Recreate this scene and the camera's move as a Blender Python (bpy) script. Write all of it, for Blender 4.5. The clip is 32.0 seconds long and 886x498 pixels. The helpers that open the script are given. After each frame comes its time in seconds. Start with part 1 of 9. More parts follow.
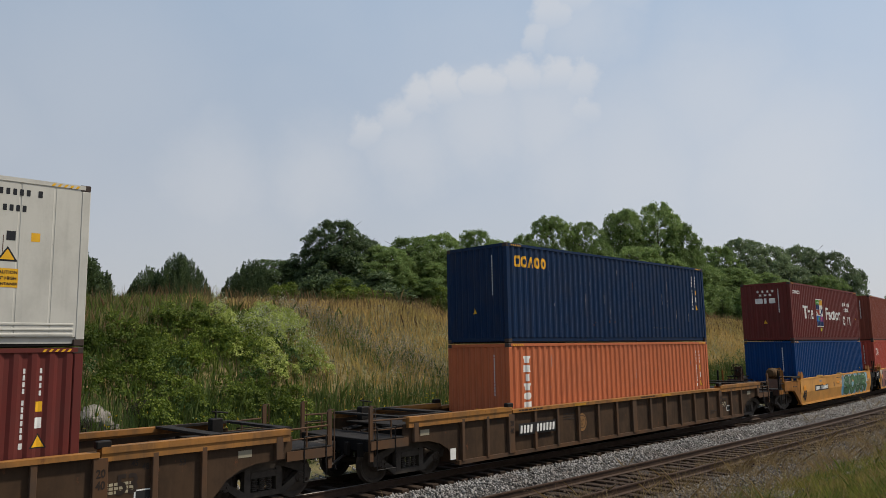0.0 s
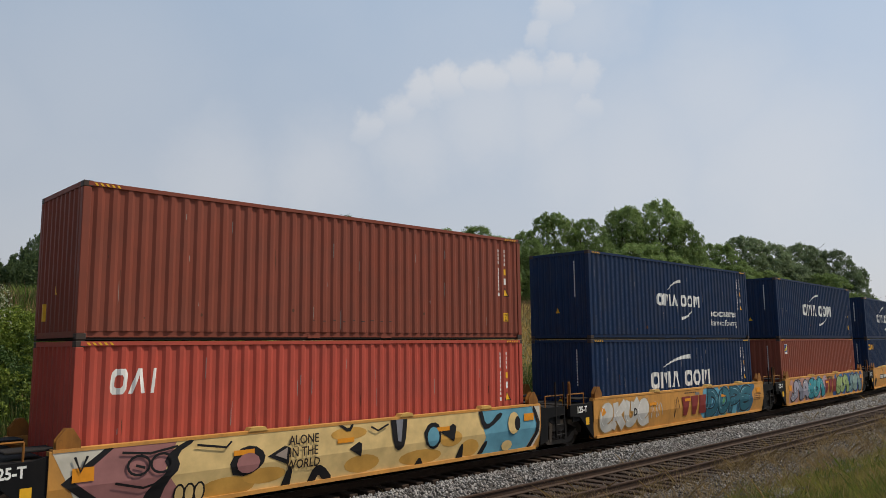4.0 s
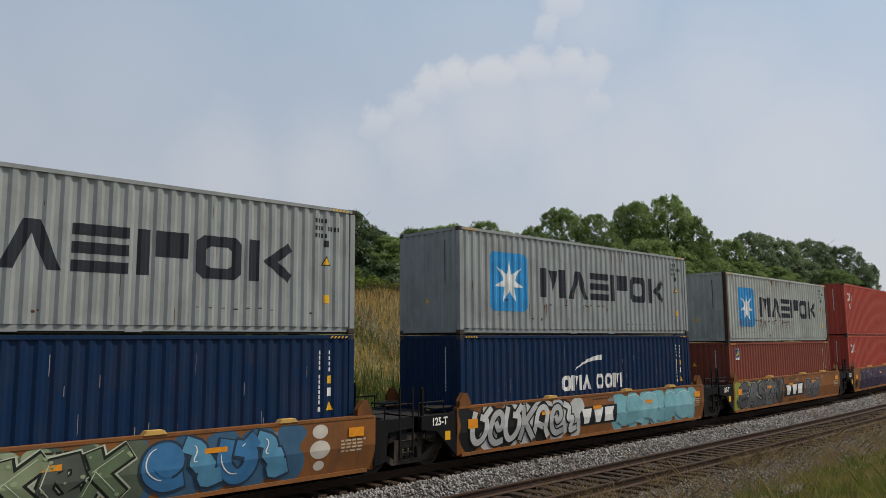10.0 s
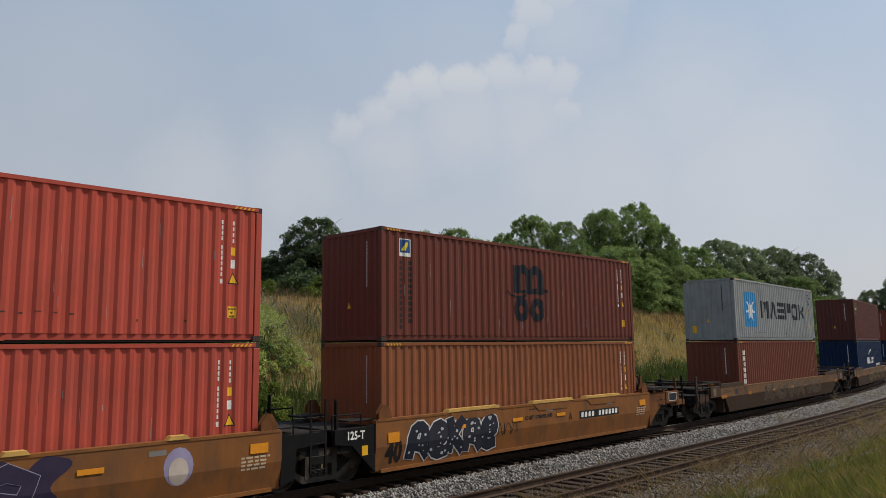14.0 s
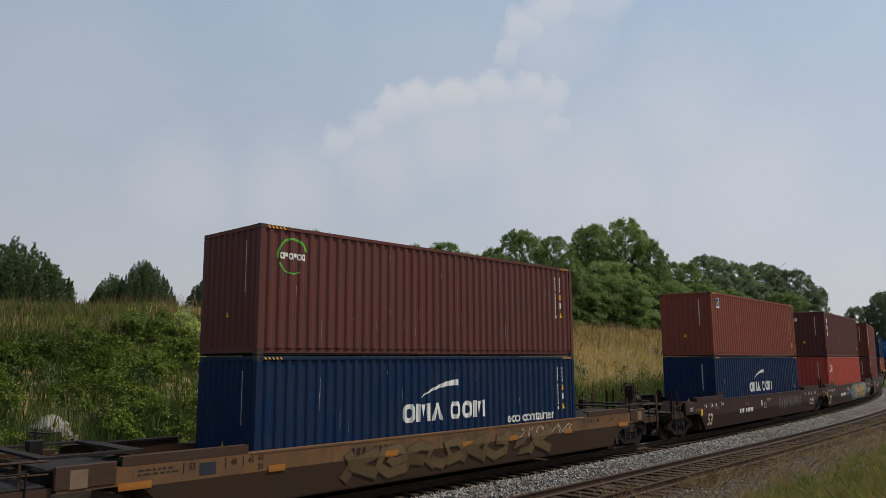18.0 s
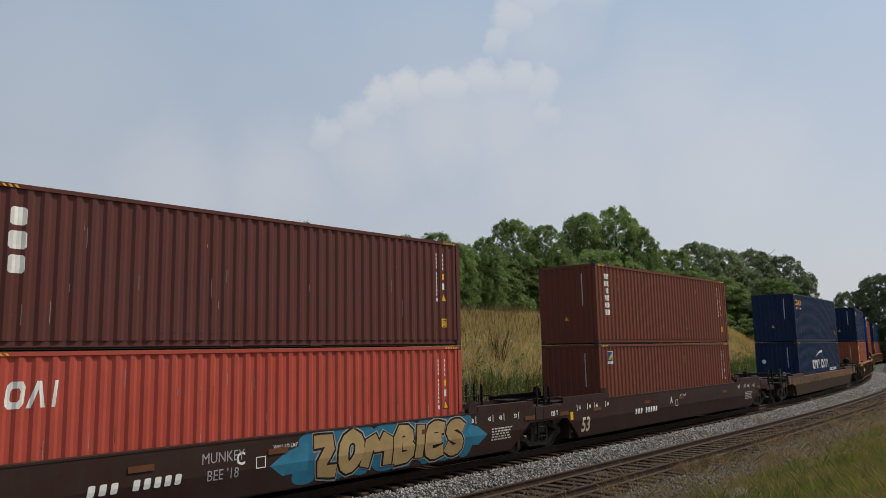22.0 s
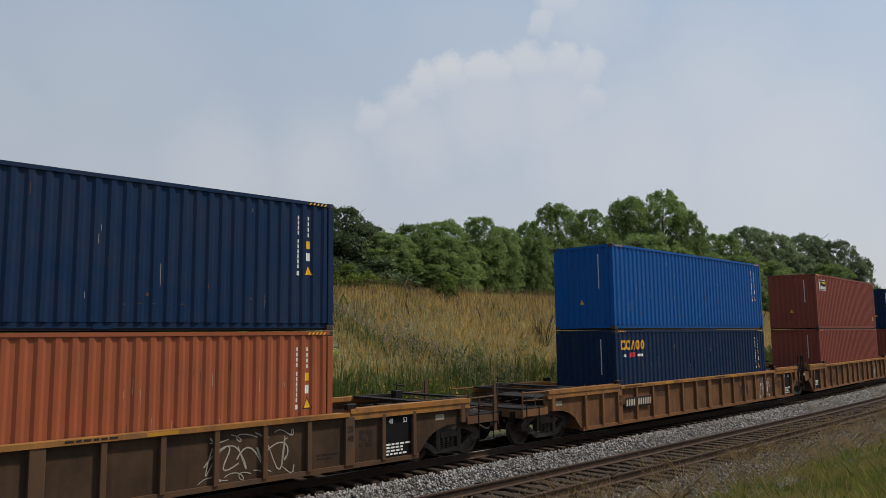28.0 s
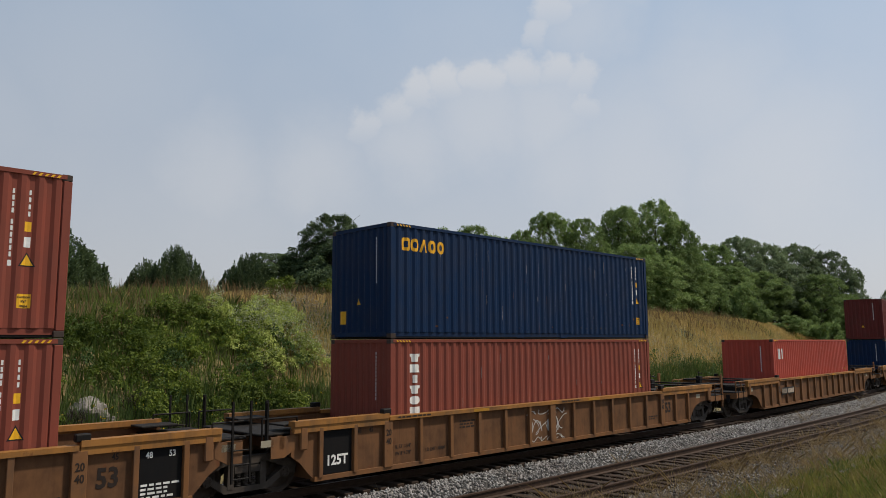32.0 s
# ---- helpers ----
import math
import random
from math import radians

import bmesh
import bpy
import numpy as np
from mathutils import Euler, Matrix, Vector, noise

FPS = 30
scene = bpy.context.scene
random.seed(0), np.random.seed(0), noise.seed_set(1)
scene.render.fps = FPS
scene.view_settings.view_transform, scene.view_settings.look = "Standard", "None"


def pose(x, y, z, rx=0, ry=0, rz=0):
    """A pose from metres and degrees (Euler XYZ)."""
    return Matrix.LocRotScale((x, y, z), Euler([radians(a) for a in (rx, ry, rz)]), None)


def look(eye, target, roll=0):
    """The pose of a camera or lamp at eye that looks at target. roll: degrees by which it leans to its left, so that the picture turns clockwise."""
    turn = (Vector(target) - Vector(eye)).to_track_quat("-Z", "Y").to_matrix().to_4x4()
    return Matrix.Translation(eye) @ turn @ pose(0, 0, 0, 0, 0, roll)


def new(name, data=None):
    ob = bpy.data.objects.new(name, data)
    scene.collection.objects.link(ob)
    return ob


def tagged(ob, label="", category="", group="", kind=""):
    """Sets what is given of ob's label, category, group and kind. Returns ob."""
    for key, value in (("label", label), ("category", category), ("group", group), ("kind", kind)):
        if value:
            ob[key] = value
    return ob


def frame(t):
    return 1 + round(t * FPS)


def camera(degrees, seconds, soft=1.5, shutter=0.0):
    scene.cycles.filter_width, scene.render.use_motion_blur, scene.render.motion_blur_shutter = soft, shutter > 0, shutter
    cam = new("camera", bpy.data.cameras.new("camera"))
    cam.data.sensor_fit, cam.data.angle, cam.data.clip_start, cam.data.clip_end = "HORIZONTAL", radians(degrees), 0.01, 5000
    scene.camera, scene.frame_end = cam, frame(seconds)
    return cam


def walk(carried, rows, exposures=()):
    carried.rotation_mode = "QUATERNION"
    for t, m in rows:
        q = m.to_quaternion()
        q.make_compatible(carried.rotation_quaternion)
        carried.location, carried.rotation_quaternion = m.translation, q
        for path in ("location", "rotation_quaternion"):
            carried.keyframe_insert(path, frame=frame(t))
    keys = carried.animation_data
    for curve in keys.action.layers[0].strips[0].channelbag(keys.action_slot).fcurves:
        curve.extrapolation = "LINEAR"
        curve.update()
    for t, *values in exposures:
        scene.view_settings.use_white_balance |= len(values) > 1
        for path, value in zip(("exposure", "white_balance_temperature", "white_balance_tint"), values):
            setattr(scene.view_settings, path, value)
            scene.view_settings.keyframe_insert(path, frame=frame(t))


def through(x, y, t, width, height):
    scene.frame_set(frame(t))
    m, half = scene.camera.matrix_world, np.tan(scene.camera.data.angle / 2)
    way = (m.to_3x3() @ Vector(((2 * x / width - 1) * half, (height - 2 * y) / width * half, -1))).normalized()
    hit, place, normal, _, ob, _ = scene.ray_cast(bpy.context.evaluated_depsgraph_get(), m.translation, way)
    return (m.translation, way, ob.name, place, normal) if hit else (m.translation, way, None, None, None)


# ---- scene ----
# A double-stack freight train runs past a grassy bank under a hazy sky.
EYE_Z = 3.134
cam = camera(61.38, 32.0, soft=0.62)
CAMERA_ROWS = [
    (0, -1.12, 7.66, 0.91),
    (0.5, -1.10, 7.58, 0.86),
    (1, -1.09, 7.55, 0.69),
    (1.5, -1.25, 7.56, 0.65),
    (2, -1.27, 7.56, 0.54),
    (2.5, -1.26, 7.45, 0.60),
    (3, -1.14, 7.46, 0.55),
    (3.5, -1.38, 7.40, 0.60),
    (5.5, 1.45, 7.24, 0.44),
    (6, 1.78, 7.16, 0.45),
    (6.5, 1.53, 7.18, 0.46),
    (7, 1.21, 7.11, 0.52),
    (7.5, 0.93, 7.04, 0.53),
    (8, 0.64, 7.03, 0.42),
    (8.5, 0.35, 7.06, 0.32),
    (9, 0.07, 7.06, 0.28),
    (9.5, -0.25, 7.00, 0.35),
    (10, -0.49, 6.98, 0.35),
    (10.5, -0.84, 6.95, 0.38),
    (11, -1.12, 6.96, 0.32),
    (11.5, -1.43, 6.96, 0.36),
    (12, -1.68, 7.04, 0.36),
    (12.5, -1.95, 7.15, 0.43),
    (13, -2.23, 7.25, 0.51),
    (13.5, -2.48, 7.36, 0.58),
    (14, -2.71, 7.51, 0.64),
    (14.5, -3.02, 7.65, 0.65),
    (15, -3.30, 7.75, 0.60),
    (15.5, -3.56, 7.87, 0.59),
    (17.5, -3.68, 8.56, 0.33),
    (18, -3.56, 8.56, 0.34),
    (18.5, -3.75, 8.56, 0.33),
    (19, -3.86, 8.49, 0.43),
    (19.5, -4.05, 8.37, 0.52),
    (20, -4.07, 8.23, 0.70),
    (20.5, -4.25, 8.20, 0.84),
    (21, -4.48, 8.12, 0.99),
    (21.5, -4.54, 8.00, 1.04),
    (22, -4.11, 7.81, 1.11),
    (22.5, -3.83, 7.64, 1.11),
    (23, -3.38, 7.42, 1.17),
    (23.5, -2.89, 7.19, 1.21),
    (24, -2.23, 7.01, 1.38),
    (24.5, -2.29, 6.96, 1.51),
    (25, -2.44, 6.91, 1.60),
    (25.5, -2.03, 6.83, 1.54),
    (26, -1.86, 6.74, 1.45),
    (26.5, -1.83, 6.67, 1.38),
    (28.5, -0.56, 6.62, 0.59),
    (29, -0.49, 6.57, 0.65),
    (29.5, -0.71, 6.63, 0.63),
    (30, -1.02, 6.76, 0.73),
    (30.5, -1.28, 6.99, 0.62),
    (31, -1.53, 7.13, 0.52),
    (31.5, -1.47, 7.21, 0.38),
    (32, -1.37, 7.29, 0.35),
]
EXPOSURES = [(0.0, 0.0), (6.0, 0.04), (9.0, 0.0), (14.0, -0.05), (17.5, -0.1), (22.0, -0.06), (26.0, -0.06), (29.0, -0.04), (32.0, -0.04)]
walk(cam, [(t, pose(0, 0, EYE_Z, 90 + pitch, roll, yaw)) for t, yaw, pitch, roll in CAMERA_ROWS], EXPOSURES)

# ---- light ----
SUN_EL, SUN_AZ = radians(54), radians(85)      # azimuth clockwise from +y
world = bpy.data.worlds.new("hazy_sky")
scene.world = world
world.use_nodes = True


def build_sky():
    nt = world.node_tree
    n, l = nt.nodes, nt.links
    n.clear()
    out, bg = n.new("ShaderNodeOutputWorld"), n.new("ShaderNodeBackground")
    sky = n.new("ShaderNodeTexSky")
    sky.sky_type, sky.sun_disc = "NISHITA", False
    sky.sun_elevation, sky.sun_rotation = SUN_EL, SUN_AZ
    sky.air_density, sky.dust_density, sky.ozone_density = 1.0, 3.0, 1.5
    coord = n.new("ShaderNodeTexCoord")
    sep = n.new("ShaderNodeSeparateXYZ")
    l.new(coord.outputs["Generated"], sep.inputs[0])
    # haze: pale and grey towards the horizon, bluer above
    up = n.new("ShaderNodeMapRange")
    up.inputs["From Min"].default_value, up.inputs["From Max"].default_value = 0.0, 1.0
    l.new(sep.outputs["Z"], up.inputs["Value"])
    ramp = n.new("ShaderNodeValToRGB")
    ramp.color_ramp.elements[0].color = (6.55, 6.65, 6.95, 1)
    ramp.color_ramp.elements[1].color = (1.9, 3.0, 5.0, 1)
    mid = ramp.color_ramp.elements.new(0.52)
    mid.color = (4.45, 5.8, 7.6, 1)
    l.new(up.outputs[0], ramp.inputs[0])
    mix = n.new("ShaderNodeMixRGB")
    mix.inputs[0].default_value = 0.82
    l.new(sky.outputs[0], mix.inputs[1])
    l.new(ramp.outputs[0], mix.inputs[2])
    # the haze is brighter on the sun's side
    side = n.new("ShaderNodeMapRange")
    side.inputs["From Min"].default_value, side.inputs["From Max"].default_value = -0.6, 0.6
    side.inputs["To Min"].default_value, side.inputs["To Max"].default_value = 0.90, 1.10
    l.new(sep.outputs["X"], side.inputs["Value"])
    lit = n.new("ShaderNodeMixRGB")
    lit.blend_type, lit.inputs[0].default_value = "MULTIPLY", 1.0
    l.new(mix.outputs[0], lit.inputs[1])
    l.new(side.outputs[0], lit.inputs[2])
    # wandering of the cloud outlines
    fray = n.new("ShaderNodeTexNoise")
    fray.inputs["Scale"].default_value, fray.inputs["Detail"].default_value, fray.inputs["Roughness"].default_value = 15, 10, 0.64
    l.new(coord.outputs["Generated"], fray.inputs["Vector"])
    centre = n.new("ShaderNodeVectorMath")
    centre.operation = "SUBTRACT"
    centre.inputs[1].default_value = (0.5, 0.5, 0.5)
    l.new(fray.outputs["Color"], centre.inputs[0])
    scale = n.new("ShaderNodeVectorMath")
    scale.operation = "SCALE"
    scale.inputs["Scale"].default_value = 0.085
    l.new(centre.outputs[0], scale.inputs[0])
    warped = n.new("ShaderNodeVectorMath")
    l.new(coord.outputs["Generated"], warped.inputs[0])
    l.new(scale.outputs[0], warped.inputs[1])
    # cumulus heads: bearing, elevation, radius, weight
    total = None
    for b, e, r, w in CLOUDS:
        d = n.new("ShaderNodeVectorMath")
        d.operation = "DISTANCE"
        d.inputs[1].default_value = (math.sin(radians(b)) * math.cos(radians(e)), math.cos(radians(b)) * math.cos(radians(e)), math.sin(radians(e)))
        l.new(warped.outputs[0], d.inputs[0])
        f = n.new("ShaderNodeMapRange")
        f.interpolation_type = "SMOOTHSTEP"
        f.inputs["From Min"].default_value, f.inputs["From Max"].default_value = radians(r) * (1.2 if w > 0.4 else 1.35), radians(r) * (0.5 if w > 0.4 else 0.1)
        f.inputs["To Max"].default_value = w
        l.new(d.outputs["Value"], f.inputs["Value"])
        if w > 0.4:               # heads are crisp above and melt away below
            low = n.new("ShaderNodeMapRange")
            low.interpolation_type = "SMOOTHSTEP"
            low.inputs["From Min"].default_value, low.inputs["From Max"].default_value = math.sin(radians(e - r * 1.1)), math.sin(radians(e + r * 0.5))
            low.inputs["To Min"].default_value = 0.25
            l.new(sep.outputs["Z"], low.inputs["Value"])
            fade = n.new("ShaderNodeMath")
            fade.operation = "MULTIPLY"
            l.new(f.outputs[0], fade.inputs[0])
            l.new(low.outputs[0], fade.inputs[1])
            f = fade
        if total is None:
            total = f.outputs[0]
        else:
            mx = n.new("ShaderNodeMath")
            mx.operation = "MAXIMUM"
            l.new(total, mx.inputs[0])
            l.new(f.outputs[0], mx.inputs[1])
            total = mx.outputs[0]
    # broad thin veils everywhere
    veil = n.new("ShaderNodeTexNoise")
    veil.inputs["Scale"].default_value, veil.inputs["Detail"].default_value = 3.2, 6
    l.new(coord.outputs["Generated"], veil.inputs["Vector"])
    vr = n.new("ShaderNodeMapRange")
    vr.inputs["From Min"].default_value, vr.inputs["From Max"].default_value = 0.45, 0.75
    vr.inputs["To Max"].default_value = 0.16
    l.new(veil.outputs["Fac"], vr.inputs["Value"])
    mx = n.new("ShaderNodeMath")
    mx.operation = "MAXIMUM"
    l.new(total, mx.inputs[0])
    l.new(vr.outputs[0], mx.inputs[1])
    white = n.new("ShaderNodeMixRGB")
    white.inputs[2].default_value = (8.1, 7.95, 7.9, 1)
    l.new(mx.outputs[0], white.inputs[0])
    l.new(lit.outputs[0], white.inputs[1])
    l.new(white.outputs[0], bg.inputs["Color"])
    bg.inputs["Strength"].default_value = 0.09
    l.new(bg.outputs[0], out.inputs[0])


CLOUDS = [(-4.6, 16.4, 1.7, 0.41), (-2.4, 17.6, 1.9, 0.44), (-0.4, 19.0, 1.9, 0.52), (2.0, 19.7, 1.9, 0.58), (4.8, 19.8, 1.9, 0.56), (7.6, 20.2, 1.9, 0.52), (10.2, 20.3, 1.8, 0.52), (12.2, 19.6, 1.9, 0.46), (12.8, 17.6, 1.7, 0.41),
          (9.2, 23.0, 1.5, 0.42), (10.6, 24.6, 1.9, 0.5), (12.8, 25.8, 2.2, 0.5), (16.0, 26.4, 2.6, 0.42),
          (4.5, 17.6, 5.0, 0.33), (9.4, 17.6, 4.6, 0.33), (11.0, 14.0, 4.5, 0.24), (-1.0, 15.4, 4.0, 0.28), (-8.4, 13.2, 4.5, 0.26), (-16.0, 12.6, 5.0, 0.24), (13.0, 23.6, 4.0, 0.26), (22, 18, 6, 0.26), (26, 13, 7, 0.28), (16, 14, 7, 0.26), (-24, 20, 8, 0.12)]
build_sky()
sun = new("sun", bpy.data.lights.new("sun", "SUN"))
sun.data.energy, sun.data.angle, sun.data.color = 3.8, radians(3.5), (1.0, 0.92, 0.79)
sun.matrix_world = look((math.sin(SUN_AZ) * math.cos(SUN_EL) * 80, math.cos(SUN_AZ) * math.cos(SUN_EL) * 80, math.sin(SUN_EL) * 80), (0, 0, 0))

# ---- materials ----
def node_material(name):
    m = bpy.data.materials.new(name)
    m.use_nodes = True
    nt = m.node_tree
    return m, nt, nt.nodes["Principled BSDF"]


def add_noise(nt, scale, detail=4, stretch=(1, 1, 1), rough=0.55, space="Object"):
    tc, mp, nz = nt.nodes.new("ShaderNodeTexCoord"), nt.nodes.new("ShaderNodeMapping"), nt.nodes.new("ShaderNodeTexNoise")
    mp.inputs["Scale"].default_value = stretch
    info = nt.nodes.new("ShaderNodeObjectInfo")
    mul = nt.nodes.new("ShaderNodeMath")
    mul.operation = "MULTIPLY"
    mul.inputs[1].default_value = 37.0 if space == "Object" else 0.0
    nt.links.new(info.outputs["Random"], mul.inputs[0])
    add = nt.nodes.new("ShaderNodeVectorMath")
    nt.links.new(tc.outputs[space], add.inputs[0])
    nt.links.new(mul.outputs[0], add.inputs[1])
    nz.inputs["Scale"].default_value, nz.inputs["Detail"].default_value, nz.inputs["Roughness"].default_value = scale, detail, rough
    nt.links.new(add.outputs[0], mp.inputs[0])
    nt.links.new(mp.outputs[0], nz.inputs["Vector"])
    return nz.outputs["Fac"]


def step(nt, fac, lo, hi):
    r = nt.nodes.new("ShaderNodeMapRange")
    r.inputs["From Min"].default_value, r.inputs["From Max"].default_value = lo, hi
    nt.links.new(fac, r.inputs["Value"])
    return r.outputs[0]


def blend(nt, fac, a, b, amount=1.0):
    mx = nt.nodes.new("ShaderNodeMixRGB")
    if amount != 1.0:
        mu = nt.nodes.new("ShaderNodeMath")
        mu.operation = "MULTIPLY"
        mu.inputs[1].default_value = amount
        nt.links.new(fac, mu.inputs[0])
        fac = mu.outputs[0]
    nt.links.new(fac, mx.inputs[0])
    for sock, v in ((mx.inputs[1], a), (mx.inputs[2], b)):
        if isinstance(v, (tuple, list)):
            sock.default_value = (*v[:3], 1)
        else:
            nt.links.new(v, sock)
    return mx.outputs[0]


def bump(nt, bsdf, fac, strength, dist=0.01):
    b = nt.nodes.new("ShaderNodeBump")
    b.inputs["Strength"].default_value, b.inputs["Distance"].default_value = strength, dist
    nt.links.new(fac, b.inputs["Height"])
    nt.links.new(b.outputs[0], bsdf.inputs["Normal"])


def paint(name, rgb, fade=0.25, dirt=0.3, rust=0.1, rough=0.55, grime=(0.05, 0.042, 0.035)):
    """Weathered paint on steel: sun-faded patches, grime that has run down, rust freckles."""
    m, nt, p = node_material(name)
    pale = tuple(c * 1.05 + 0.09 * max(rgb) + 0.004 for c in rgb)
    c = blend(nt, step(nt, add_noise(nt, 0.55, 3), 0.35, 0.7), rgb, pale, fade)
    c = blend(nt, step(nt, add_noise(nt, 1.0, 6, (1.6, 1.6, 1.1), 0.65), 0.42, 0.68), c, grime, dirt * 0.75)
    c = blend(nt, step(nt, add_noise(nt, 1.0, 5, (7, 7, 0.5)), 0.52, 0.8), c, grime, dirt * 0.55)
    c = blend(nt, step(nt, add_noise(nt, 1.0, 4, (22, 22, 1.2)), 0.56, 0.8), c, pale, fade * 0.6)
    c = blend(nt, step(nt, add_noise(nt, 5.5, 8, (1, 1, 0.6), 0.7), 0.66 - rust * 0.12, 0.7), c, (0.13, 0.05, 0.022), min(1.0, rust * 3))
    nt.links.new(c, p.inputs["Base Color"])
    p.inputs["Roughness"].default_value = rough
    p.inputs["Specular IOR Level"].default_value = 0.12
    bump(nt, p, add_noise(nt, 3.0, 6), 0.25, 0.012)
    return m


def plain(name, rgb, rough=0.6, metal=0.0, vary=0.35, scale=4.0, bumps=0.2):
    m, nt, p = node_material(name)
    dark = tuple(c * (1 - vary) for c in rgb)
    c = blend(nt, step(nt, add_noise(nt, scale, 6), 0.3, 0.7), rgb, dark)
    nt.links.new(c, p.inputs["Base Color"])
    p.inputs["Roughness"].default_value, p.inputs["Metallic"].default_value = rough, metal
    p.inputs["Specular IOR Level"].default_value = 0.25
    bump(nt, p, add_noise(nt, scale * 8, 4), bumps, 0.01)
    return m


def leafy(name, a, b, dry=None, through=0.4, rough=0.6, dark_patch=0.65):
    """Leaves or blades: each island has its own tone, and noise patches are drier or darker."""
    m, nt, p = node_material(name)
    geo = nt.nodes.new("ShaderNodeNewGeometry")
    c = blend(nt, geo.outputs["Random Per Island"], a, b)
    if dry:
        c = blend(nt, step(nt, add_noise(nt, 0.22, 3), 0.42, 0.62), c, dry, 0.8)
        # smaller noise patches go towards a darker copy of the first colour
        c = blend(nt, step(nt, add_noise(nt, 1.7, 3), 0.5, 0.62), c, tuple(x * 0.4 for x in a), dark_patch)
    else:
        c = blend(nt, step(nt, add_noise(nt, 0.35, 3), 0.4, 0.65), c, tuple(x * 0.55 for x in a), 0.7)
    nt.links.new(c, p.inputs["Base Color"])
    p.inputs["Roughness"].default_value, p.inputs["Specular IOR Level"].default_value = rough, 0.25
    tr, mx = nt.nodes.new("ShaderNodeBsdfTranslucent"), nt.nodes.new("ShaderNodeMixShader")
    nt.links.new(c, tr.inputs["Color"])
    mx.inputs[0].default_value = through
    nt.links.new(p.outputs[0], mx.inputs[1])
    nt.links.new(tr.outputs[0], mx.inputs[2])
    nt.links.new(mx.outputs[0], nt.nodes["Material Output"].inputs[0])
    return m


def gravel(name, tones, scale=22.0):
    m, nt, p = node_material(name)
    tc, vo = nt.nodes.new("ShaderNodeTexCoord"), nt.nodes.new("ShaderNodeTexVoronoi")
    vo.inputs["Scale"].default_value = scale
    nt.links.new(tc.outputs["Object"], vo.inputs["Vector"])
    sep = nt.nodes.new("ShaderNodeSeparateColor")
    nt.links.new(vo.outputs["Color"], sep.inputs[0])
    c = blend(nt, sep.outputs[0], tones[0], tones[1])
    c = blend(nt, step(nt, add_noise(nt, 0.8, 5), 0.45, 0.65), c, tones[2], 0.6)
    c = blend(nt, step(nt, vo.outputs["Distance"], 0.35, 0.6), c, (0.02, 0.018, 0.016), 0.7)
    nt.links.new(c, p.inputs["Base Color"])
    p.inputs["Roughness"].default_value = 0.9
    inv = step(nt, vo.outputs["Distance"], 0.7, 0.1)
    bump(nt, p, inv, 1.0, 0.04)
    return m


def stone_material(name, a, b):
    m, nt, p = node_material(name)
    geo = nt.nodes.new("ShaderNodeNewGeometry")
    c = blend(nt, geo.outputs["Random Per Island"], a, b)
    c = blend(nt, step(nt, add_noise(nt, 0.7, 4), 0.4, 0.65), c, (0.14, 0.11, 0.09), 0.55)
    nt.links.new(c, p.inputs["Base Color"])
    p.inputs["Roughness"].default_value = 0.85
    bump(nt, p, add_noise(nt, 60, 4), 0.4, 0.01)
    return m


M_GROUND = None


def ground_material():
    m, nt, p = node_material("bank_soil_and_thatch")
    c = blend(nt, step(nt, add_noise(nt, 0.09, 4), 0.4, 0.6), (0.085, 0.085, 0.028), (0.25, 0.175, 0.075))
    c = blend(nt, step(nt, add_noise(nt, 1.6, 6), 0.45, 0.65), c, (0.05, 0.06, 0.02), 0.7)
    c = blend(nt, step(nt, add_noise(nt, 9, 6), 0.45, 0.7), c, (0.2, 0.15, 0.08), 0.5)
    nt.links.new(c, p.inputs["Base Color"])
    p.inputs["Roughness"].default_value = 0.95
    bump(nt, p, add_noise(nt, 6, 8), 0.8, 0.1)
    return m


M_GROUND = ground_material()
M_BALLAST = gravel("crushed_grey_ballast", ((0.13, 0.12, 0.11), (0.045, 0.042, 0.04), (0.07, 0.06, 0.052)))
M_OLD_BALLAST = gravel("old_brown_ballast", ((0.085, 0.06, 0.042), (0.035, 0.025, 0.018), (0.06, 0.042, 0.028)))
M_STONES = stone_material("ballast_stone", (0.40, 0.38, 0.355), (0.06, 0.056, 0.052))
M_SHOULDER = stone_material("weedy_shoulder_stone", (0.30, 0.27, 0.23), (0.06, 0.05, 0.042))
M_OLD_STONES = stone_material("old_ballast_stone", (0.12, 0.08, 0.05), (0.036, 0.026, 0.019))
M_TIE = plain("creosoted_wood", (0.05, 0.03, 0.0185), 0.9, 0, 0.5, 6, 0.5)
M_RAIL = plain("rail_steel_brown", (0.056, 0.031, 0.019), 0.75, 0.0, 0.4, 5)
M_RAILHEAD = plain("rail_head_polished", (0.20, 0.185, 0.17), 0.5, 0.7, 0.2, 3, 0.05)
M_TRUCK = plain("truck_casting_grimy", (0.075, 0.06, 0.048), 0.75, 0.1, 0.45, 5, 0.4)
M_WHEEL = plain("wheel_steel_grimy", (0.085, 0.066, 0.052), 0.6, 0.4, 0.4, 5)
M_BLACK = paint("black_frame_paint", (0.0065, 0.0065, 0.007), 0.1, 0.35, 0.04, 0.7, (0.022, 0.017, 0.013))
M_DECK = plain("worn_deck_grating", (0.022, 0.0175, 0.0145), 0.8, 0.1, 0.55, 5, 0.5)
M_DARKSTEEL = plain("dark_steel", (0.013, 0.0105, 0.009), 0.65, 0.3, 0.4, 8)
M_WHITE = plain("white_marking", (0.72, 0.72, 0.70), 0.6, 0, 0.22, 9, 0.1)
M_BLACKMARK = plain("black_marking", (0.015, 0.016, 0.02), 0.6, 0, 0.2, 9, 0.1)
